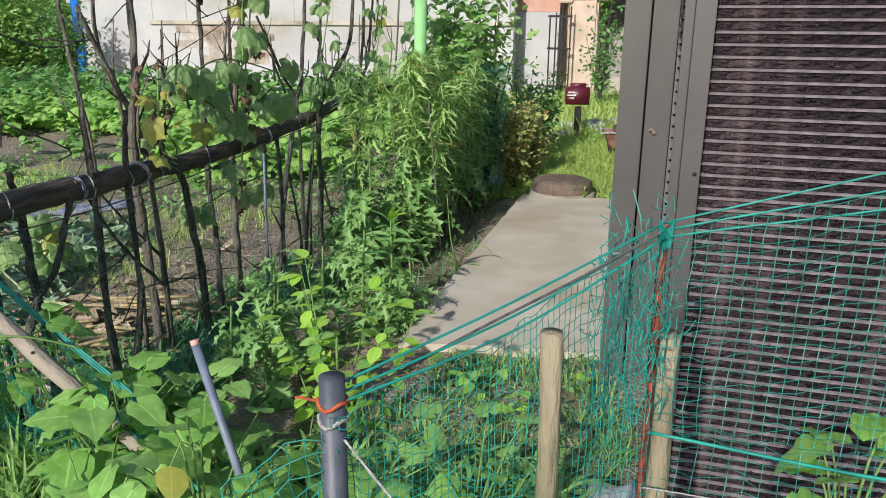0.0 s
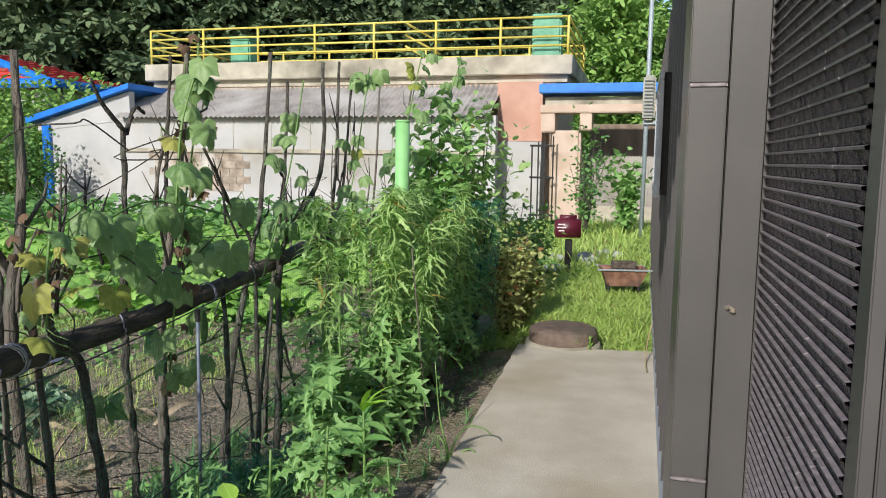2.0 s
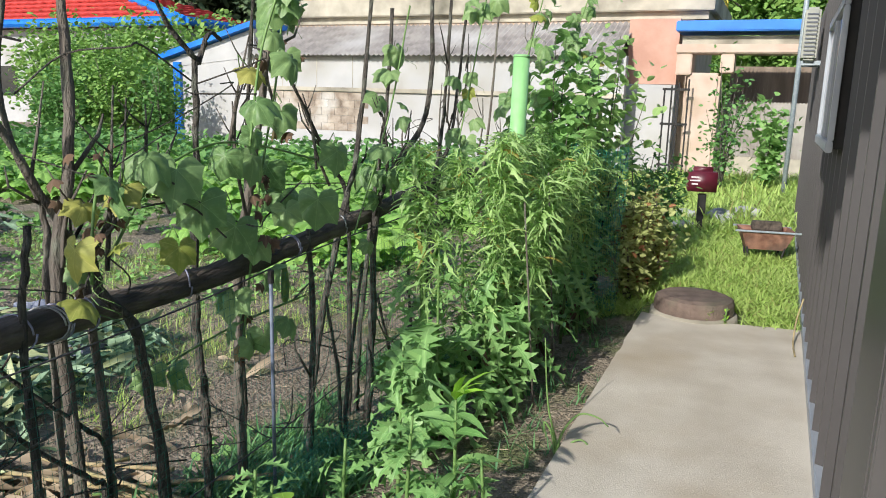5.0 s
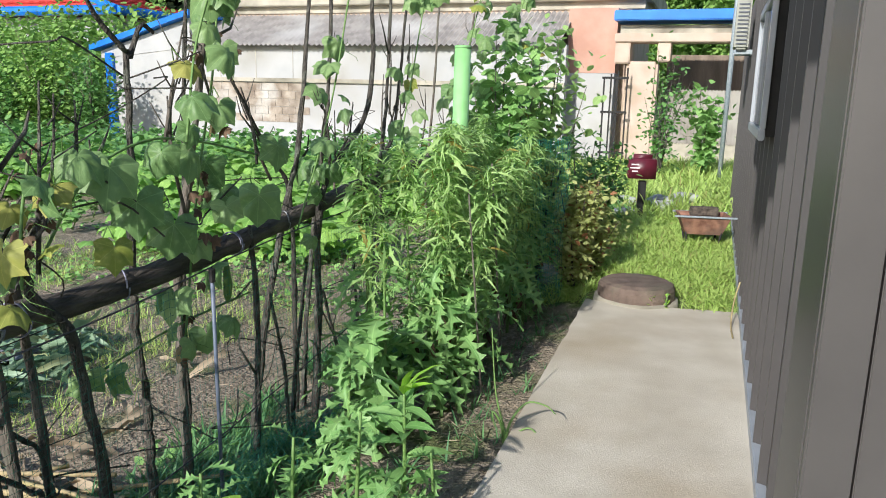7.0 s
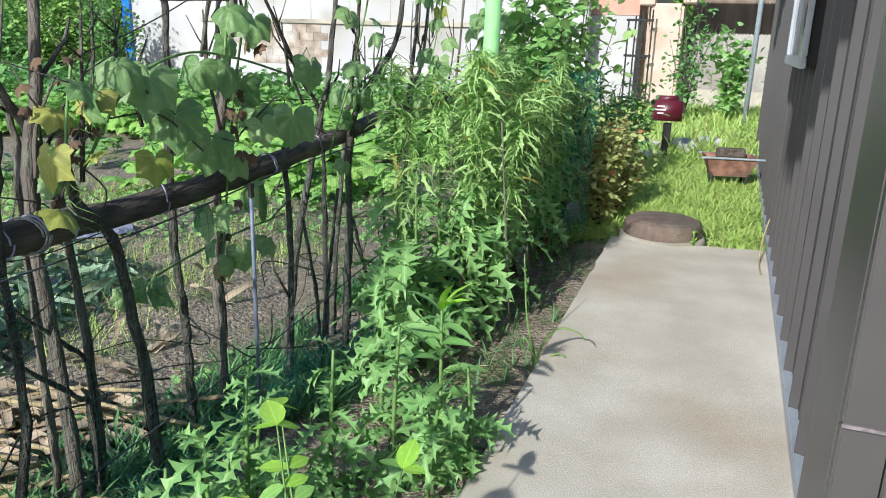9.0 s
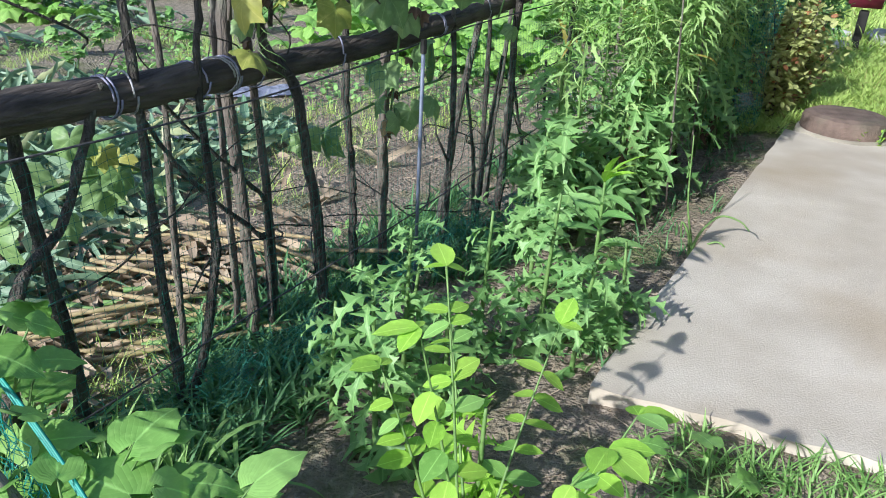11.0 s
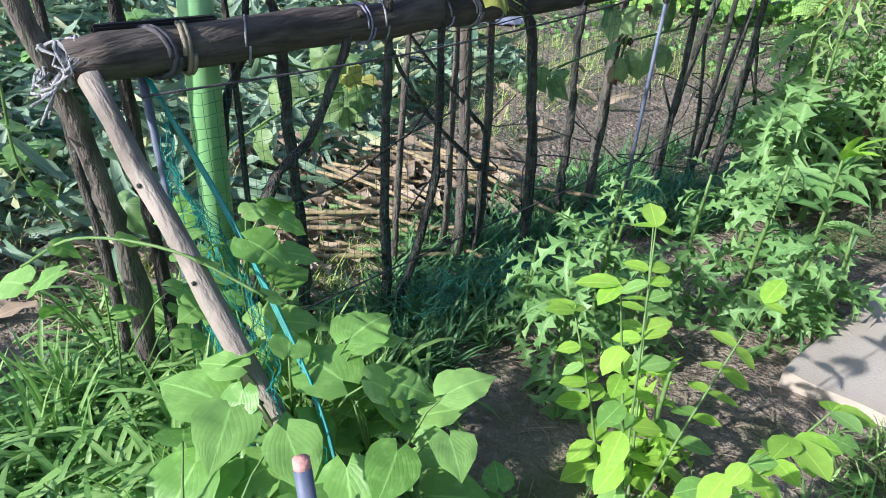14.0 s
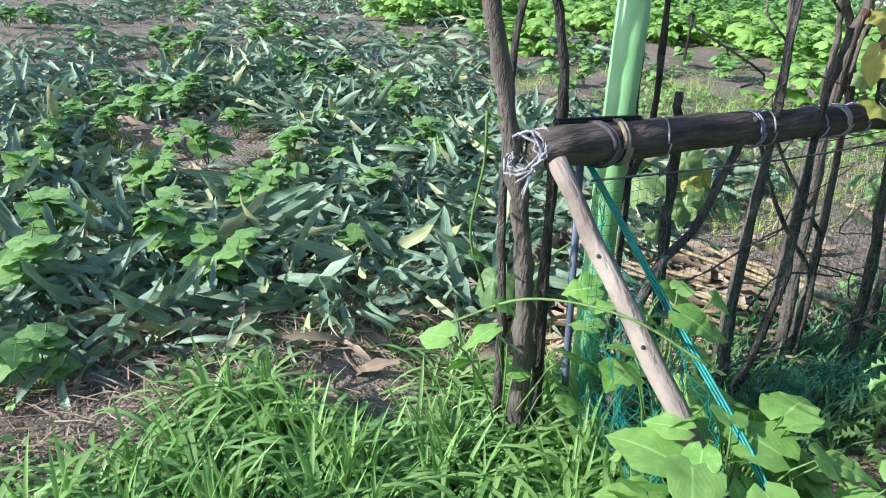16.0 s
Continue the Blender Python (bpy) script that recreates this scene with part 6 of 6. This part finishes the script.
def bush(x, y, h, w, n, material, tpl, size, seed, name="bush", label="leafy green bush by the path", n_stem=9, flat=0.0):
    r = np.random.default_rng(seed)
    z0 = rise(x, y)
    t = thing(name, label, "bush", "bushes", at=(x, y, z0))
    lines, pos = [], []
    for k in range(n_stem):
        a = r.uniform(0, 6.283)
        d = w * r.uniform(0.2, 1.0)
        tip = np.array([math.cos(a) * d, math.sin(a) * d, h * r.uniform(0.65, 1.0) * (1 - 0.3 * d / w)])
        lines.append(tube_data([(0, 0, -0.05), tuple(tip * (0.35, 0.35, 0.5)), tuple(tip)], [0.012, 0.009, 0.003], 5))
        m_ = n // n_stem
        s = r.uniform(0.2, 1.0, m_)[:, None]
        base = np.array([0, 0, 0])
        mid = tip * (0.35, 0.35, 0.5)
        c = np.where(s < 0.5, base + mid * s * 2, mid + (tip - mid) * (s * 2 - 1))
        pos.append(c + r.normal(0, 1, (m_, 3)) * (w * 0.2, w * 0.2, h * 0.06))
    pos = np.concatenate(pos)
    pos[:, 2] = np.maximum(pos[:, 2], 0.02)
    k = len(pos)
    for ln in lines:
        obj("branch", *ln, BARK_PALE, t, smooth=True)
    leaves("foliage", tpl, pos, r.uniform(0, 360, k), r.uniform(-50, 50, k), r.uniform(-50, 50, k), r.uniform(0.6, 1.25, k) * size, material, t)
    return t


bush(0.2, 8.8, 1.15, 0.28, 1700, LEAF_BUSH_PALE, OVAL, 0.06, 1, label="pale yellowish bush at the lawn's edge")
bush(0.36, 9.15, 1.15, 0.26, 1500, LEAF_BUSH_PALE, OVAL, 0.06, 2, label="pale yellowish bush at the lawn's edge")
bush(0.25, 10.3, 1.5, 0.4, 1300, LEAF_BUSH, LANCE, 0.11, 3)
bush(0.5, 11.2, 1.3, 0.4, 1100, LEAF_BUSH, OVAL, 0.07, 4)
bush(-0.5, 9.4, 1.8, 0.4, 1100, LEAF_LETTUCE, LANCE, 0.17, 5, label="tall green bush in the garden strip")
bush(-0.48, 8.6, 2.7, 0.45, 1900, LEAF_PERILLA, OVAL, 0.115, 6, label="tall climbing greenery on thin canes", n_stem=14)
bush(-0.12, 9.3, 2.7, 0.4, 1500, LEAF_LETTUCE, OVAL, 0.1, 7, label="tall climbing greenery on thin canes", n_stem=14)
p = wpt(12.3, -1.28, 0)
bush(p.x, p.y, 2.9, 0.65, 620, LEAF_BUSH, OVAL, 0.1, 8, "sapling", "thin bare-stemmed sapling with sparse leaves", 12)
p = wpt(12.9, -0.5, 0)
bush(p.x, p.y, 2.0, 0.45, 520, LEAF_PERILLA, HEART, 0.14, 9, "tall_weed", "tall broad-leaved weed by the boundary wall", 8)
p = wpt(13.3, 0.4, 0)
bush(p.x, p.y, 2.2, 0.4, 200, LEAF_PERILLA, HEART, 0.13, 12, "tall_weed", "tall broad-leaved weed by the boundary wall", 8)
for k, (a, b, h, w) in enumerate(((13.2, -17.9, 3.7, 1.3), (12.9, -15.7, 2.9, 0.7), (14.0, -20.5, 3.2, 1.7), (12.8, -19.2, 2.6, 1.3))):
    p = wpt(a, b, 0)
    bush(p.x, p.y, h, w, (4200, 1300, 4200, 4200)[k], LEAF_BUSH if k % 2 else LEAF_FAR, OVAL, 0.14, 20 + k, "shrub_tree", "dense green shrub beside the white house", 22)
for k in range(9):
    p = wpt(17 + rf.uniform(0, 3), -26 + k * 1.0, 0)
    bush(p.x, p.y, 4.9, 1.7, 2600, LEAF_FAR, OVAL, 0.2, 40 + k, "shrub_tree", "green shrubs on the slope below the red-roofed house", 16)

# spring onion
on = thing("spring_onion", "lone spring onion with bent pale stalks at the path's edge", "onion", at=(-0.15, 5.72, rise(-0.15, 5.72)))
for pts in ([(0, 0, 0), (0.0, 0, 0.1), (-0.05, 0.0, 0.3), (-0.08, 0.0, 0.62)], [(0, 0, 0.03), (0.03, 0, 0.16), (0.1, 0.02, 0.25), (0.19, 0.03, 0.24), (0.24, 0.03, 0.2)], [(0, 0, 0.03), (-0.02, 0, 0.14), (-0.06, 0, 0.2), (-0.05, 0, 0.12)], [(0, 0, 0.02), (0.04, 0, 0.08), (0.12, 0, 0.13), (0.2, 0.0, 0.05)]):
    ln = smooth_line(pts, 5)
    obj("stalk", *tube_data(ln, [0.007 * (1.1 - 0.7 * i / (len(ln) - 1)) for i in range(len(ln))], 7), STEM_GREEN, on, "pale hollow stalk", True)

# ---- the garden beyond the fence ----
def field(name, label, tpl, n, region, z, yaw, pitch, roll, size, material, category="plants"):
    """Many leaves strewn over a region (a function that gives n places)."""
    P = region(n)
    zz = np.array([rise(x, y) for x, y in P]) + z(len(P))
    o = leaves(name, tpl, np.column_stack([P, zz]), yaw(len(P)), pitch(len(P)), roll(len(P)), size(len(P)), material)
    return tagged(o, label, category, kind="stuff")


def rect(x0, x1, y0, y1, keep=None):
    def pick(n):
        P = np.column_stack([U(x0, x1, n * 3), U(y0, y1, n * 3)])
        if keep:
            P = P[[bool(keep(x, y)) for x, y in P]]
        return P[:n]
    return pick


def garden_side(x, y, gap=0.1):
    return (x + 1.83 - 0.175 * (y - 3.0)) < -gap


def clump(x, y, s, seed=0):
    return noise.noise((x * s + seed, y * s, seed * 1.7))


field("fallen_corn_leaves", "cut dark green corn leaves strewn over the soil", CORN, 6400, rect(-9.0, -1.9, 0.6, 7.0, lambda x, y: garden_side(x, y, 0.15) and x < -3.2 + 0.42 * (y - 1.7) + 0.4 * clump(x, y, 0.9) and clump(x, y, 0.7, 3) > -0.22 and not (x > -3.0 and y > 5.2)), lambda n: U(0.01, 0.16, n), lambda n: U(0, 360, n), lambda n: U(-14, 24, n), lambda n: U(-75, 75, n), lambda n: U(0.17, 0.5, n), LEAF_CORN, "corn leaves")
field("fallen_corn_leaves", "curled grey-green corn leaves lying over the others", CORN_S, 1300, rect(-9.0, -1.9, 0.6, 7.0, lambda x, y: garden_side(x, y, 0.15) and x < -3.2 + 0.42 * (y - 1.7) + 0.4 * clump(x, y, 0.9) and clump(x, y, 0.7, 3) > -0.1 and not (x > -3.0 and y > 5.2)), lambda n: U(0.05, 0.2, n), lambda n: U(0, 360, n), lambda n: U(-25, 35, n), lambda n: U(-80, 80, n), lambda n: U(0.18, 0.4, n), LEAF_CORN, "corn leaves")
field("fallen_corn_leaves", "more cut corn leaves strewn further out", CORN, 2200, rect(-18, -7.5, 0.0, 11.0, lambda x, y: clump(x, y, 0.5, 3) > -0.1), lambda n: U(0.01, 0.2, n), lambda n: U(0, 360, n), lambda n: U(-22, 40, n), lambda n: U(-70, 70, n), lambda n: U(0.3, 0.7, n), LEAF_CORN, "corn leaves")
field("dry_corn_leaves", "dry straw-coloured corn leaves on the soil", CORN, 420, rect(-3.0, -1.6, 3.6, 5.1, lambda x, y: garden_side(x, y, 0.1)), lambda n: U(0.01, 0.1, n), lambda n: U(40, 120, n), lambda n: U(-15, 20, n), lambda n: U(-60, 60, n), lambda n: U(0.25, 0.55, n), LEAF_STRAW, "corn leaves")
field("dry_corn_leaves", "scattered dry corn leaves between the green ones", CORN, 200, rect(-7, -2, 2.4, 7, lambda x, y: garden_side(x, y, 0.12)), lambda n: U(0.01, 0.12, n), lambda n: U(0, 360, n), lambda n: U(-15, 20, n), lambda n: U(-60, 60, n), lambda n: U(0.25, 0.5, n), LEAF_STRAW, "corn leaves")
for k in range(48):
    y = rf.uniform(3.95, 5.1)
    x = -1.83 + 0.175 * (y - 3) - rf.uniform(0.15, 1.05)
    a = rf.uniform(-0.5, 0.5) + 0.35
    L = rf.uniform(0.35, 0.8)
    t = thing("corn_stalk", "dry yellow cut corn stalk lying in a heap", "stalk", "heap of cut corn stalks", at=(x, y, rise(x, y) + rf.uniform(0.02, 0.14)))
    d = Vector((math.cos(a), math.sin(a), rf.uniform(-0.05, 0.12))) * L
    v, f = tube_data([d * (i / 6 - 0.5) for i in range(7)], [0.0085 if i % 2 else 0.0115 for i in range(7)], 8)
    obj("cane", v, f, STRAW if k % 4 else STEM_GREEN, t, smooth=True)


def perilla(seed):
    r = random.Random(seed)
    t = thing("perilla_plant", "low broad-leaved green crop plant on the garden soil", "plant", "crop plants in the garden")
    me1 = single(BEAN_A, LEAF_PERILLA)
    st = []
    for k in range(4):
        a, h = r.uniform(0, 6.28), r.uniform(0.16, 0.36)
        tip = Vector((0.12 * math.cos(a), 0.12 * math.sin(a), h))
        st.append(tube_data([(0, 0, -0.03), tip * 0.6, tip], [0.006, 0.005, 0.003], 5))
        for j in range(7):
            c = tip * r.uniform(0.55, 1.0)
            leaf_part(me1, t, c, r.uniform(0, 360), r.uniform(-30, 20), r.uniform(-20, 20), r.uniform(0.09, 0.15))
    obj("stalk", *join_data(st), STEM_GREEN, t, smooth=True)
    return t


protos = [perilla(k) for k in range(3)]
fresh = set(id(q) for q in protos)
spots = [(-4.3, 3.25), (-4.75, 3.7), (-5.2, 3.9), (-5.0, 2.9), (-5.9, 3.3), (-4.4, 2.2), (-3.59, 2.76), (-3.2, 1.84), (-3.82, 1.92), (-6.69, 2.81), (-6.3, 2.6), (-6.87, 3.37), (-5.3, 2.29), (-4.9, 4.75), (-4.7, 4.9), (-6.58, 5.8), (-6.9, 5.09), (-7.65, 4.1), (-7.2, 3.8), (-3.55, 3.5), (-4.2, 4.0), (-4.5, 3.3), (-5.0, 4.2), (-5.4, 3.4), (-4.0, 2.6), (-5.8, 4.6), (-6.3, 4.0), (-6.0, 5.5), (-5.1, 5.3)]
for k in range(120):
    y = rf.uniform(3, 13)
    x = -1.83 + 0.175 * (y - 3) - rf.uniform(1.5, 14)
    if clump(x, y, 0.6, 8) > -0.1 and not (x > -4.2 and y < 8.5):
        spots.append((x, y))
for k, (x, y) in enumerate(spots):
    q = protos[k % 3]
    m4 = pose(x, y, rise(x, y) + 0.02, 0, 0, rf.uniform(0, 360)) @ Matrix.Scale(rf.uniform(0.75, 1.15), 4)
    if id(q) in fresh:
        fresh.discard(id(q))
        q.matrix_basis = m4
    else:
        copy_thing(q, m4)

field("pumpkin_patch", "dense bright green pumpkin leaves covering the back of the garden", CUKE, 5200, rect(-16, -0.6, 9.5, 18.6, lambda x, y: garden_side(x, y, 0.5) and clump(x, y, 0.35, 5) > -0.3 + 0.4 * (y < 12)), lambda n: U(0.12, 0.5, n), lambda n: U(0, 360, n), lambda n: U(-25, 25, n), lambda n: U(-25, 25, n), lambda n: U(0.18, 0.34, n), LEAF_PUMPKIN, "pumpkins")
field("low_weeds", "fine dark green weeds along the foot of the white house", OVAL, 9000, rect(-20, -0.5, 14.5, 19.0, lambda x, y: clump(x, y, 0.5, 2) > -0.25), lambda n: U(0.05, 0.75, n), lambda n: U(0, 360, n), lambda n: U(-40, 50, n), lambda n: U(-40, 40, n), lambda n: U(0.1, 0.22, n), LEAF_BUSH, "weeds")
field("low_weeds", "sparse green seedlings on the garden soil", OVAL, 4800, rect(-9, -1.2, 4.5, 11, lambda x, y: garden_side(x, y, 0.05) and clump(x, y, 0.9, 12) > 0.08), lambda n: U(0.0, 0.06, n), lambda n: U(0, 360, n), lambda n: U(-10, 50, n), lambda n: U(-40, 40, n), lambda n: U(0.03, 0.08, n), LEAF_PERILLA, "weeds")
field("straw_litter", "thin dry straw bits on the soil", THIN, 12000, rect(-5, 0.0, 2.2, 9, None), lambda n: U(0.0, 0.02, n), lambda n: U(0, 360, n), lambda n: U(-8, 12, n), lambda n: U(-60, 60, n), lambda n: U(0.04, 0.14, n), LEAF_STRAW, "litter")
for k, (x, y, L, a) in enumerate(((-8.2, 5.2, 1.6, 70), (-5.6, 6.8, 1.3, 60), (-4.2, 7.6, 1.2, 40), (-9.5, 7.0, 1.5, 75), (-3.6, 6.3, 0.8, 50))):
    bm = bmesh.new()
    bmesh.ops.create_grid(bm, x_segments=30, y_segments=12, size=0.5)
    for q in bm.verts:
        q.co.x *= L
        q.co.y *= 0.3 + 0.1 * math.sin(q.co.x * 5)
        q.co.z = 0.05 * noise.noise((q.co.x * 4 + k, q.co.y * 9, 0)) + 0.03 * noise.noise((q.co.x * 11, q.co.y * 17, k))
    o = tagged(bm_obj("mulch_film", bm, MULCH, None, "", True), "crumpled shiny grey plastic mulch film on the soil", "film", "scraps of mulch film")
    o.matrix_basis = pose(x, y, rise(x, y) + 0.05, 0, 0, a)

field("straw_litter", "pale dry grass stems matted on the bare soil strip", THIN, 2600, rect(-3.6, -2.2, 1.4, 3.5, lambda x, y: clump(x, y, 1.6, 33) > -0.15), lambda n: U(0.0, 0.05, n), lambda n: U(0, 360, n), lambda n: U(-5, 28, n), lambda n: U(-60, 60, n), lambda n: U(0.08, 0.24, n), LEAF_STRAW, "litter")
field("low_weeds", "small green seedlings on the bare soil strip", OVAL, 900, rect(-3.6, -2.2, 1.4, 3.6, lambda x, y: clump(x, y, 2.2, 14) > 0.0), lambda n: U(0.0, 0.05, n), lambda n: U(0, 360, n), lambda n: U(-10, 50, n), lambda n: U(-40, 40, n), lambda n: U(0.02, 0.06, n), LEAF_PERILLA, "weeds")

# ---- grasses ----
def lawn_keep(x, y):
    v_ = Vector((x, y, 0)) - W0
    a_, b_ = v_.dot(WD), v_.dot(WN)
    if (x - 0.7) ** 2 + (y - 8.36) ** 2 < 0.17:
        return False
    return b_ < 0.0 and b_ > -1.55 - 0.5 * (a_ > 5) and a_ > 2.95 + 0.5 * min(1, max(0, -b_ / 1.2)) * 0.4


field("lawn_grass", "bright green rough lawn grass", BLADE, 26000, rect(-0.6, 2.6, 8.0, 12.5, lawn_keep), lambda n: U(-0.01, 0.02, n), lambda n: U(0, 360, n), lambda n: U(20, 75, n), lambda n: U(-30, 30, n), lambda n: U(0.06, 0.17, n), GRASS, "grass")
field("lawn_grass", "taller bright grass at the back of the lawn", BLADE, 9000, rect(-0.6, 4.6, 12.2, 20.5, lambda x, y: (Vector((x, y, 0)) - W0).dot(WN) < 0.6), lambda n: U(-0.01, 0.02, n), lambda n: U(0, 360, n), lambda n: U(35, 85, n), lambda n: U(-20, 20, n), lambda n: U(0.18, 0.42, n), GRASS, "grass")


def tufts(name, label, n, keep, x0, x1, y0, y1, per, h0, h1, tpl, material, pitch=(35, 85)):
    C = rect(x0, x1, y0, y1, keep)(n)
    P = np.repeat(C, per, axis=0) + rng.normal(0, 0.018, (len(C) * per, 2))
    k = len(P)
    zz = np.array([rise(x, y) for x, y in P]) - 0.01
    o = leaves(name, tpl, np.column_stack([P, zz]), U(0, 360, k), U(pitch[0], pitch[1], k), U(-25, 25, k), U(h0, h1, k), material)
    return tagged(o, label, "grass", kind="stuff")


def weed_zone(x, y):
    return (y < 3.3 + 0.4 * (x + 2.3) + 0.25 * clump(x, y, 1.2, 4)) and x > -2.5 + 0.35 * clump(x, y, 1.5, 7) + 0.12 * (y - 2) and (x + 0.9) ** 2 + (y - 2.6) ** 2 > 0.12 and not (abs(x) < 0.45 and y < 1.4)


def weed_gaps(x, y):
    return weed_zone(x, y) and clump(x, y, 5.0, 21) > -0.22


tufts("weed_grass", "thick patch of fresh broad-bladed green grass", 620, weed_gaps, -3.3, -1.15, 0.8, 3.6, 8, 0.2, 0.44, BLADE_ARCH, WEED, (50, 92))
tufts("weed_grass", "fresh upright green grass blades in a thick patch", 220, weed_gaps, -3.3, -1.15, 0.8, 3.6, 6, 0.16, 0.38, BLADE_UP, WEED, (68, 96))
tufts("weed_grass", "short dark undergrowth of grass in a thick patch", 700, weed_zone, -3.3, -1.15, 0.8, 3.6, 6, 0.08, 0.2, BLADE, GRASS_DARK, (40, 90))
tufts("weed_grass", "thick grass growing under the net", 520, lambda x, y: y < 3.3, -1.2, 0.45, 2.1, 3.2, 10, 0.14, 0.32, BLADE_W, WEED, (50, 90))
tufts("low_grass", "short dark grass at the foot of the fence", 1500, lambda x, y: -0.35 < (x + 1.83 - 0.175 * (y - 3.0)) < 0.42 and clump(x, y, 1.3, 6) > -0.15, -2.1, 0.0, 3.2, 9.0, 7, 0.08, 0.24, BLADE, GRASS_DARK)
tufts("low_grass", "short sparse grass before the concrete path", 380, lambda x, y: y < 4.28 + 0.03 * x and clump(x, y, 1.6, 9) > -0.1, -0.5, 0.75, 3.2, 4.3, 6, 0.05, 0.14, BLADE, WEED)
tufts("low_grass", "sparse dry grass on the garden soil", 2000, lambda x, y: garden_side(x, y) and clump(x, y, 0.8, 15) > 0.0, -7, -1.3, 2.4, 10, 6, 0.06, 0.18, THIN, GRASS)
tufts("low_grass", "sparse grass along the garden-side edge of the path", 90, lambda x, y: -0.5 < x - xs(y) < -0.03, -1, 0.6, 4.5, 9.0, 6, 0.06, 0.18, BLADE, GRASS_DARK)
for x, y in ((0.8, 8.07), (0.9, 8.12)):
    sow_thistle(x, y, 0.12, 10, 0.07, LEAF_YOUNG, OVAL)

# long shoots reaching past the brace pole
for k, pts in enumerate(([(-1.95, 2.8, 0.35), (-1.7, 2.85, 0.52), (-1.45, 2.95, 0.55), (-1.25, 3.05, 0.47)], [(-1.98, 2.95, 0.4), (-1.96, 2.86, 0.62), (-1.9, 2.84, 0.85), (-1.88, 2.82, 1.0)])):
    t = thing("bean_shoot", "long slender yellow-green bean shoot reaching past the pole", "vine", "bean shoots", at=pts[0])
    ln = smooth_line([Vector(q) - Vector(pts[0]) for q in pts], 6)
    obj("stem", *tube_data(ln, 0.004, 6), STEM_GREEN, t, smooth=True)
    for j in (4, 9, 14, 18):
        leaf_part(heart_me[j % 3], t, ln[min(j, len(ln) - 1)], 80 * j, -20, 10, 0.07)
# clods and crumbs of soil in the bare ground
n = 2600
P = rect(-3.6, 0.0, 1.6, 8.5, lambda x, y: x < xs(max(y, 4.4)) - 0.04 and clump(x, y, 1.1, 30) > -0.2)(n)
oct_v = np.array([(0.5, 0, 0), (-0.4, 0.1, 0), (0, 0.5, 0), (0.1, -0.5, 0), (0, 0, 0.4), (0, 0, -0.3)], float)
oct_f = [(0, 2, 4), (2, 1, 4), (1, 3, 4), (3, 0, 4), (2, 0, 5), (1, 2, 5), (3, 1, 5), (0, 3, 5)]
P3 = np.column_stack([P, [rise(x, y) for x, y in P]])
k = len(P3)
tagged(leaves("soil_clods", (oct_v, oct_f, oct_v[:, :2]), P3, U(0, 360, k), U(-30, 30, k), U(-30, 30, k), rng.lognormal(-4.3, 0.5, k), SOIL), "small brown clods and crumbs of soil", "soil", kind="stuff")
